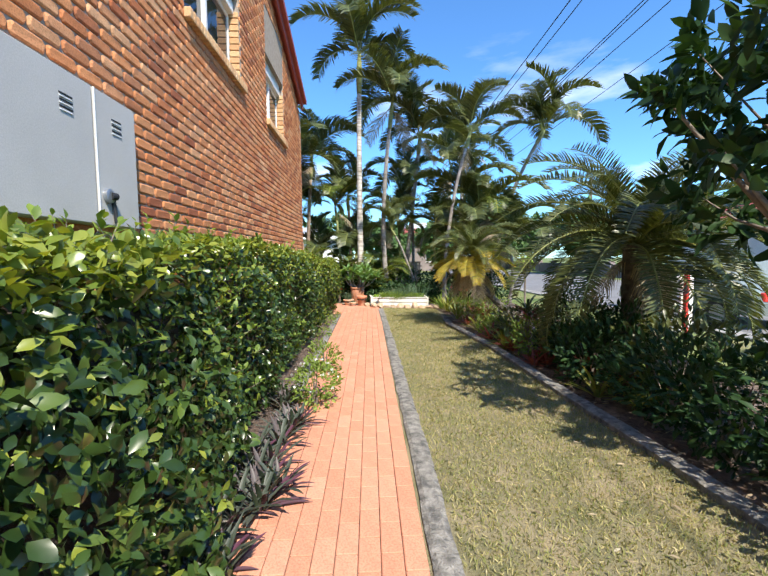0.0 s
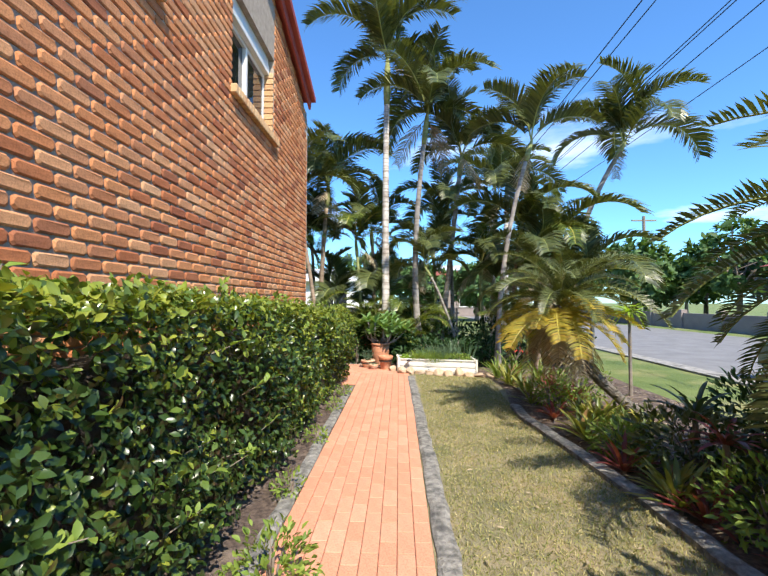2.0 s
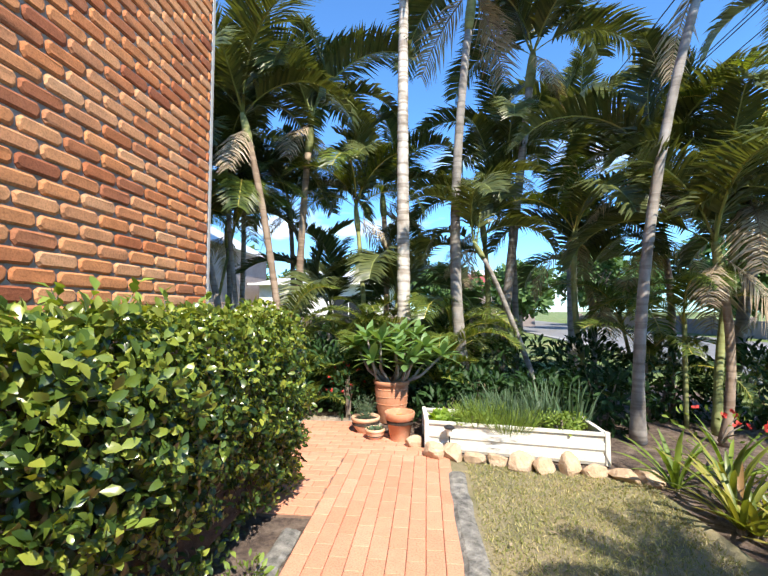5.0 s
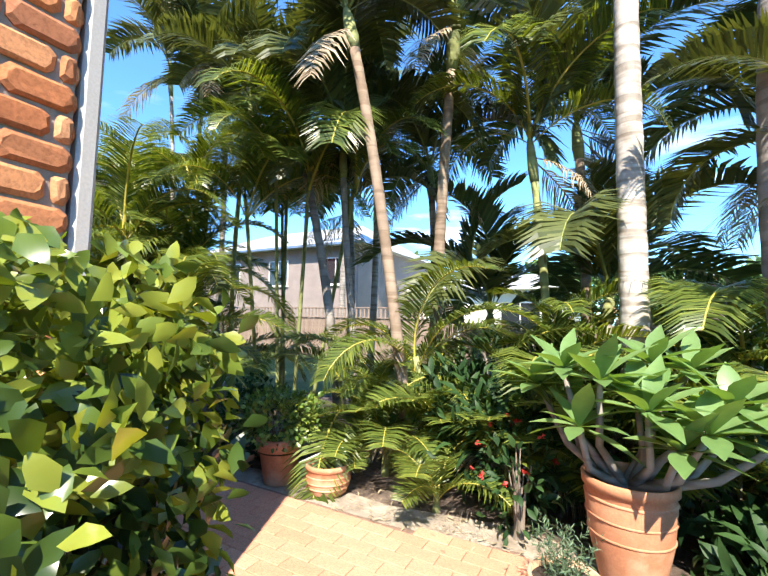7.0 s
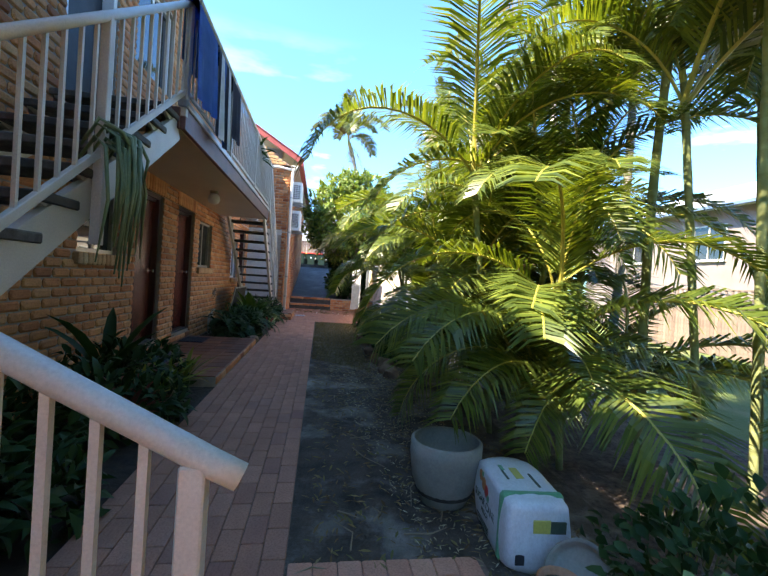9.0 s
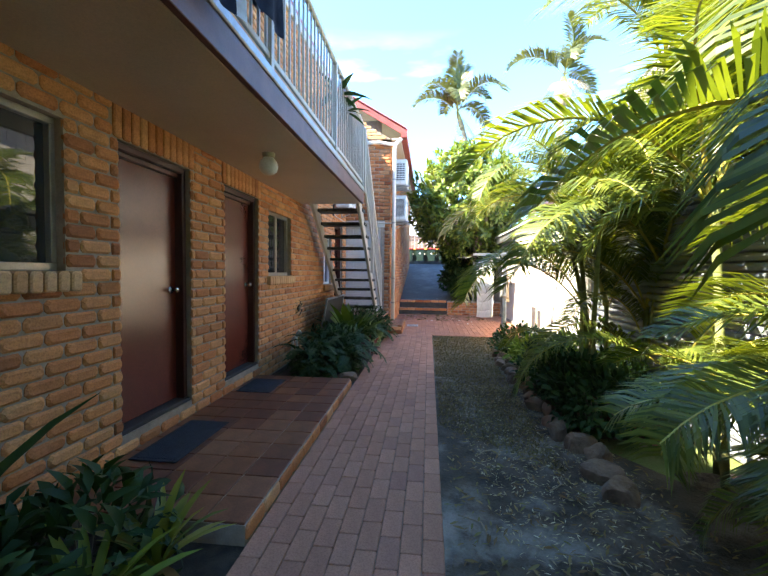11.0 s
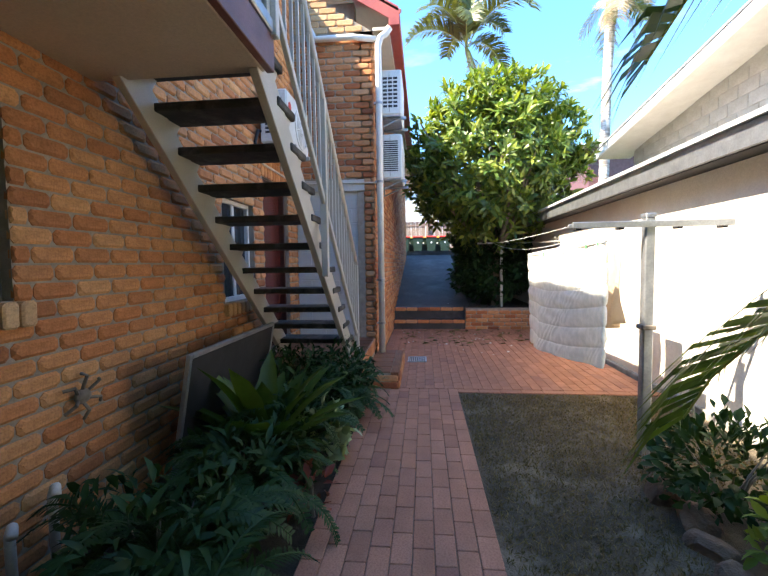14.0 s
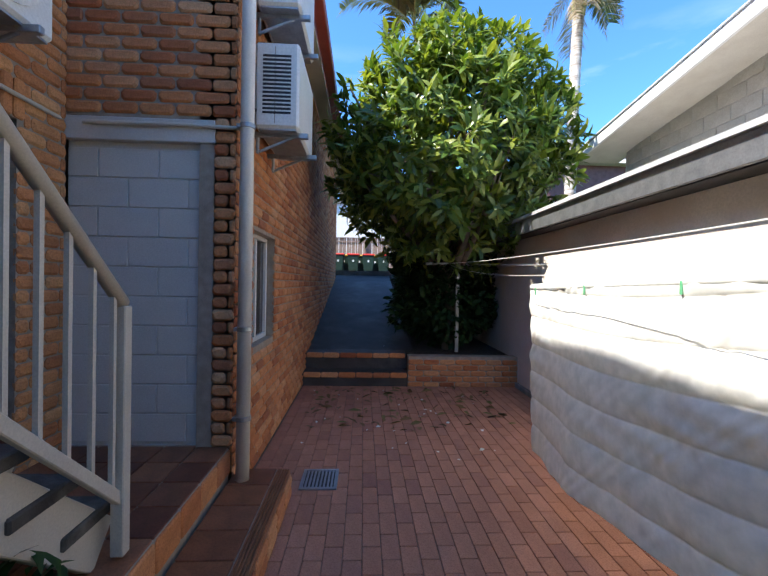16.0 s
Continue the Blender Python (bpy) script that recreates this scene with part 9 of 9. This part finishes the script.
# ---- street and neighbours ----
def paling_fence(name, p, q, z0, z1, label, slat_top=False):
    p, q = Vector((*p, 0)), Vector((*q, 0))
    u = q - p
    ln = u.length
    u.normalize()
    f = thing(name, p[:], label, "fence", rz=math.degrees(math.atan2(u.y, u.x)))
    r = random.Random(int(ln * 100))
    shapes = []
    for k in range(4):
        bm = bmesh.new()
        box(bm, (-0.047, -0.008, 0), (0.047, 0.008, z1 - z0), 0.003)
        bmesh.ops.recalc_face_normals(bm, faces=bm.faces)
        me = bpy.data.meshes.new("plank")
        bm.to_mesh(me)
        bm.free()
        me.materials.append(M["fence_plank"])
        shapes.append(me)
    n = int(ln / 0.1)
    for i in range(n):
        ob = new("plank", shapes[i % 4])
        ob.parent = f
        ob.matrix_basis = pose(0.05 + i * 0.1, r.uniform(-0.004, 0.004), z0 + r.uniform(-0.015, 0.015), 0, r.uniform(-0.6, 0.6), 0)
    for z in (z0 + 0.25, z1 - 0.2):
        part("rail", boxes(((0, 0.008, z - 0.035), (ln, 0.05, z + 0.035)), bevel=0.004), M["fence_wood"], f)
    for i in range(int(ln / 2.2) + 1):
        part("post", boxes(((i * 2.2 - 0.05, 0.05, z0 - 0.1), (i * 2.2 + 0.05, 0.14, z1 + 0.03)), bevel=0.006), M["fence_wood"], f)
    part("capping", boxes(((0, -0.05, z1 + 0.005), (ln, 0.06, z1 + 0.035)), bevel=0.005), M["fence_wood"], f)
    if slat_top:
        for i in range(int(ln / 0.16)):
            part("slat", boxes(((0.04 + i * 0.16, -0.012, z1 + 0.035), (0.10 + i * 0.16, 0.012, z1 + 0.33))), M["fence_wood"], f)
        part("top_rail", boxes(((0, -0.03, z1 + 0.33), (ln, 0.03, z1 + 0.37)), bevel=0.004), M["fence_wood"], f)
    return f


M["fence_plank"] = piece_mat("fence_plank", [(0.22, 0.165, 0.135), (0.29, 0.225, 0.185), (0.25, 0.19, 0.155), (0.34, 0.27, 0.225)], False, grime=0.4)
paling_fence("paling_fence", (-3.0, 21.75), (3.95, 21.05), -0.02, 1.2, "weathered grey-brown paling fence at the end of the yard")
paling_fence("paling_fence", (-13.6, 22.1), (-3.1, 21.8), -0.02, 1.3, "paling fence with a slatted top beside the next house", True)


def gable_house(name, x0, x1, y0, y1, z1, rise, wall, roof, label, wins=(), trim="white_paint", z0=-0.1, side_wins=()):
    """A plain house: walls, hipped or gabled roof with eaves, gutter, windows with frame, sill and panes."""
    h = thing(name, ((x0 + x1) / 2, y0, 0), label, "house", kind="structure")
    w, d = (x1 - x0) / 2, y1 - y0
    part("wall", boxes(((-w, 0, z0), (w, d, z1))), M[wall], h)
    bm = bmesh.new()
    e = 0.45
    vs = [bm.verts.new(p) for p in ((-w - e, -e, z1), (w + e, -e, z1), (w + e, d + e, z1), (-w - e, d + e, z1), (-w + 0.6 * d / 2, d / 2, z1 + rise), (w - 0.6 * d / 2, d / 2, z1 + rise))]
    for q in ((0, 1, 5, 4), (1, 2, 5), (2, 3, 4, 5), (3, 0, 4), (3, 2, 1, 0)):
        bm.faces.new([vs[i] for i in q])
    part("roof", bm, M[roof], h)
    part("gutter", boxes(((-w - e - 0.06, -e - 0.1, z1 - 0.07), (w + e + 0.06, -e, z1 + 0.07)), bevel=0.02), M[trim], h)
    for x, z, ww, hh in wins:
        wn_ = part("window", boxes(((x - ww / 2, -0.02, z), (x + ww / 2, 0.02, z + hh))), M["pane_glass"], h)
        for a, b in (((x - ww / 2 - 0.05, -0.05, z - 0.05), (x + ww / 2 + 0.05, -0.0, z)), ((x - ww / 2 - 0.05, -0.05, z + hh), (x + ww / 2 + 0.05, 0, z + hh + 0.05)), ((x - ww / 2 - 0.05, -0.05, z), (x - ww / 2, 0, z + hh)), ((x + ww / 2, -0.05, z), (x + ww / 2 + 0.05, 0, z + hh)), ((x - 0.02, -0.045, z), (x + 0.02, -0.02, z + hh))):
            part("frame_bar", boxes((a, b)), M["white_paint"], wn_)
        part("sill", boxes(((x - ww / 2 - 0.1, -0.1, z - 0.1), (x + ww / 2 + 0.1, 0, z - 0.055)), bevel=0.01), M["white_paint"], wn_)
    return h


gable_house("pale_house", -21.0, -9.3, 26.0, 34.0, 4.7, 1.9, "house_wall", "roof_grey", "pale two-storey house with a blue gutter", [(-2.6, 2.9, 1.5, 1.2), (1.0, 2.9, 1.2, 1.2), (4.6, 2.9, 1.2, 1.2)], "house_blue")
gable_house("low_white_house", -8.5, -1.0, 31.0, 38.0, 2.9, 1.1, "white_paint", "roof_grey", "low white house beyond the fence", [(-2, 1.0, 1.6, 1.2), (1.6, 1.0, 1.8, 1.2)])
gable_house("street_house", 2.5, 11.0, 46.0, 54.0, 3.4, 1.6, "house_wall", "roof_red", "single-storey house down the street", [(-2, 1.0, 1.6, 1.2), (1.8, 1.0, 1.8, 1.2)])
gable_house("white_house", 5.6, 14.0, 62.0, 70.0, 5.6, 1.4, "white_paint", "roof_grey", "white two-storey house across the street", [(-3, 1.0, 1.6, 1.3), (0, 1.0, 1.6, 1.3), (3, 1.0, 1.6, 1.3), (-3, 3.8, 1.6, 1.3), (0, 3.8, 1.6, 1.3), (3, 3.8, 1.6, 1.3)])
gable_house("brick_house", 20.0, 30.0, 14.0, 24.0, 3.3, 1.6, "render_wall", "roof_red", "low house across the street", [(-3, 1.0, 1.6, 1.3), (1, 1.0, 1.6, 1.3)])
gable_house("back_house", -33.0, -26.5, 18.5, 26.0, 6.2, 1.6, "fascia", "roof_grey", "two-storey brick house far behind the tree", [(0, 3.9, 1.6, 1.3)])

# bins and fence at the top of the laneway
sheet("lane_top", [(-24.6, 8.0), (-24.6, 14.0), (-36, 15.5), (-36, 7.0)], 1.2, 1.93, M["lane"], "level ground at the top of the laneway", "ground")
bf = paling_fence("paling_fence", (-33.6, 14.0), (-33.6, 8.6), 1.9, 3.95, "pale paling fence behind the wheelie bins")
wh = thing("back_white_house", (-36.5, 11.0, 1.9), "white house wall beyond the bins", "house", kind="structure")
part("wall", boxes(((-3, -5, 0), (0, 5, 4.6))), M["white_paint"], wh)
part("gutter", boxes(((-0.1, -5.2, 4.55), (0.25, 5.2, 4.72)), bevel=0.02), M["roof_grey"], wh)
M["bin_green"] = surface("bin_green", (0.012, 0.035, 0.022), (0.02, 0.05, 0.032), 4, 0.5, 60, 0.05)


def wheelie_bin(at, lid):
    b = thing("wheelie_bin", at, f"dark green wheelie bin with a {lid} lid", "bin", "wheelie bins at the top of the lane")
    bm = bmesh.new()
    lo = [bm.verts.new((x, y, 0.06)) for x, y in ((-0.24, -0.22), (0.24, -0.22), (0.24, 0.22), (-0.24, 0.22))]
    hi = [bm.verts.new((x, y, 0.95)) for x, y in ((-0.33, -0.29), (0.33, -0.29), (0.33, 0.29), (-0.33, 0.29))]
    bm.faces.new(lo[::-1])
    bm.faces.new(hi)
    for i in range(4):
        bm.faces.new((lo[i], lo[(i + 1) % 4], hi[(i + 1) % 4], hi[i]))
    bmesh.ops.bevel(bm, geom=bm.edges[:], offset=0.03, segments=2, affect="EDGES")
    part("tub", bm, M["bin_green"], b)
    bm = bmesh.new()
    box(bm, (-0.36, -0.31, 0.95), (0.36, 0.31, 1.03), 0.025)
    part("lid", bm, M["sign_red" if lid == "red" else "sign_yellow"], b)
    for y in (-0.24, 0.24):
        bm = bmesh.new()
        tube(bm, [(-0.2, y - 0.03, 0.1), (-0.2, y + 0.03, 0.1)], 0.1, 14)
        part("wheel", bm, M["black"], b)
    part("crest", boxes(((0.285, -0.04, 0.62), (0.31, 0.04, 0.72)), bevel=0.004), M["plastic_white"], b)


for k, (y, lid, x) in enumerate(((10.5, "red", -31.7), (11.25, "red", -31.7), (12.0, "red", -31.7), (12.75, "red", -31.7), (10.75, "yellow", -32.5), (11.55, "yellow", -32.5), (12.35, "yellow", -32.5), (9.8, "red", -31.7))):
    wheelie_bin((x, y, 1.93), lid)

# power pole and wires along the street
pp = thing("power_pole", (23.6, 41.0, -0.1), "tall timber power pole with one cross-arm", "power pole")
bm = bmesh.new()
tube(bm, [(0, 0, 0), (0, 0, 5), (0, 0, 9.4)], [0.17, 0.15, 0.12], 12)
part("pole", bm, M["bark"], pp)
for z in (9.0,):
    bm = bmesh.new()
    beam(bm, (-1.1, 0, z), (1.1, 0, z), 0.1, 0.12)
    part("cross_arm", bm, M["bark"], pp)
    for x in (-1.0, -0.4, 0.4, 1.0):
        part("insulator", lathe(bmesh.new(), [(0.03, z + 0.06), (0.05, z + 0.1), (0.03, z + 0.16)], 10), M["plastic_white"], pp)
wr = thing("power_lines", (0, 0, 0), "thin black power lines above the verge", "power line")
for x, z in ((5.4, 6.5), (6.0, 6.95), (7.3, 6.9), (7.45, 6.95), (7.9, 6.9), (9.3, 7.0)):
    bm = bmesh.new()
    tube(bm, [(x + 0.012 * (y - 14) , y, z + 0.0009 * (y - 14) ** 2) for y in range(-18, 71, 4)], 0.011, 5, False)
    part("wire", bm, M["black"], wr)

# letterbox pillar with marker, and a car at the kerb
lp = thing("letterbox_pillar", (7.15, 7.65, -0.08), "pale rendered letterbox pillar with an orange-red marker strip", "letterbox")
bm = bmesh.new()
box(bm, (-0.2, -0.2, 0), (0.2, 0.2, 1.12), 0.05)
part("pillar", bm, M["render_wall"], lp)
part("marker_strip", boxes(((-0.1, -0.36, 0.0), (-0.04, -0.27, 1.15)), bevel=0.01), M["sign_red"], lp, "bright orange-red strip")
part("mail_slot", boxes(((-0.205, -0.12, 0.82), (-0.195, 0.12, 0.85))), M["black"], lp)


def car(at, rz, paint, label):
    c = thing("parked_car", at, label, "car", rz=rz)
    prof = [(-2.1, 0.35), (-2.15, 0.6), (-2.05, 0.85), (-1.75, 0.95), (-1.2, 1.40), (0.35, 1.43), (1.05, 0.98), (1.85, 0.86), (2.12, 0.65), (2.15, 0.35)]
    bm = bmesh.new()
    lay_ = []
    for y, k in ((-0.86, 0.94), (-0.80, 1.0), (0.80, 1.0), (0.86, 0.94)):
        lay_.append([bm.verts.new((x * (k * 0.5 + 0.5), y * (0.82 if z > 1.2 else 1.0), 0.35 + (z - 0.35) * (k * 0.6 + 0.4))) for x, z in prof])
    for a, b in zip(lay_, lay_[1:]):
        for i in range(len(prof)):
            j = (i + 1) % len(prof)
            bm.faces.new((a[i], a[j], b[j], b[i]))
    bm.faces.new(lay_[0][::-1])
    bm.faces.new(lay_[-1])
    part("body", bm, M[paint], c, smooth=False)
    for s in (-1, 1):
        for x0, x1 in ((-1.25, -0.35), (-0.28, 0.55)):
            part("window", boxes(((x0, s * 0.80, 0.98), (x1, s * 0.845, 1.30)), bevel=0.02), M["pane_glass"], c)
        for x in (-1.3, 1.3):
            bm = bmesh.new()
            tube(bm, [(x, s * 0.66, 0.31), (x, s * 0.87, 0.31)], 0.31, 22)
            w = part("wheel", bm, M["black"], c)
            bm = bmesh.new()
            tube(bm, [(x, s * 0.86, 0.31), (x, s * 0.885, 0.31)], 0.19, 18)
            part("rim", bm, M["galv"], w)
        part("tail_light", boxes(((-2.16, s * 0.6 - 0.12, 0.62), (-2.06, s * 0.6 + 0.12, 0.8)), bevel=0.02), M["sign_red"], c)
        part("headlight", boxes(((2.0, s * 0.6 - 0.14, 0.6), (2.13, s * 0.6 + 0.14, 0.74)), bevel=0.03), M["plastic_white"], c)
    return c


M["car_paint"] = surface("car_paint", (0.28, 0.32, 0.28), (0.33, 0.37, 0.33), 2, 0.25, 60, 0.0, metal=0.4)
car((9.4, 9.6, -0.1), 90, "car_paint", "grey-green parked car at the kerb")


# low rendered wall on the far side of the street
sw = thing("street_wall", (18.2, 16.0, -0.1), "low brown rendered wall with piers across the street", "wall", kind="structure")
for i in range(14):
    part("panel", boxes(((-0.08, i * 3.0 + 0.36, 0), (0.08, i * 3.0 + 3.0, 0.95)), bevel=0.01), M["house_wall"], sw)
    part("pier", boxes(((-0.18, i * 3.0, 0), (0.18, i * 3.0 + 0.36, 1.15)), bevel=0.015), M["house_wall"], sw)


# far trees
def far_tree(at, h, rad, seed, mat="far_leaf"):
    leafy_tree("street_tree", (*at, -0.1), (h * 0.35, 0.16), ((0, 0, h * 0.62), (rad, rad, h * 0.36)), 150, 14, 0.55, mat, "rounded green tree in the distance", seed, 0.5, 10)


for k, (x, y, h, r) in enumerate(((-2.5, 40, 6.0, 3.2), (3.5, 44, 5.5, 3.0), (7.5, 36, 4.6, 2.2), (13.6, 40, 6.5, 2.6), (18.2, 33, 6.2, 2.4), (20, 48, 7, 3.5), (27, 30, 6.5, 3.0), (-9.0, 44, 6, 3.2), (-16, 42, 7.5, 3.5), (22.0, 10, 6, 2.8), (24, 3, 6, 3), (23, 30, 7.0, 3.2), (20.5, 35, 5.0, 2.4), (26, 37, 6.0, 3.0), (31, 33, 6.5, 3.0), (17.5, 48, 5.5, 3.0), (24, 56, 6.5, 3.5), (32, 48, 6.5, 3.5), (12, 56, 7, 4), (0, 58, 7.5, 4))):
    far_tree((x, y), h, r, 600 + k)
FG = "palms beyond the yard"
palm((-22.0, 14.0, 0.3), (-22.0, 13.8, 4.5), (-21.8, 13.2, 7.4), 0.2, 0.12, "trunk_grey", KING, 10, 1.1, 61, "palm crown rising behind the round tree", shaft=0.8, dead=2, group=FG)
palm((-21.4, 17.0, -0.1), (-21.4, 17.0, 4.5), (-21.4, 17.1, 8.4), 0.24, 0.2, "trunk_white", KING, 6, 1.15, 62, "tall palm with a straight white trunk and hanging seed fronds", shaft=0.9, dead=9, group=FG)
palm((-8.0, 23.0, -0.1), (-8.0, 23.0, 4.5), (-7.8, 23.0, 8.0), 0.2, 0.15, "trunk_grey", KING, 9, 1.3, 63, "tall palm beyond the fence", shaft=0.8, dead=3, group=FG)
palm((6.2, 22.0, -0.1), (6.2, 22.0, 3.5), (6.3, 22.0, 6.4), 0.2, 0.15, "trunk_white", KING, 9, 1.3, 64, "tall palm on the verge", shaft=0.8, dead=3, group=FG)
palm((4.6, 17.5, -0.1), (4.6, 17.5, 2.5), (4.7, 17.5, 4.6), 0.16, 0.12, "trunk_grey", KING, 9, 1.15, 65, "palm with ragged leaves on the verge", shaft=0.6, dead=4, group=FG)
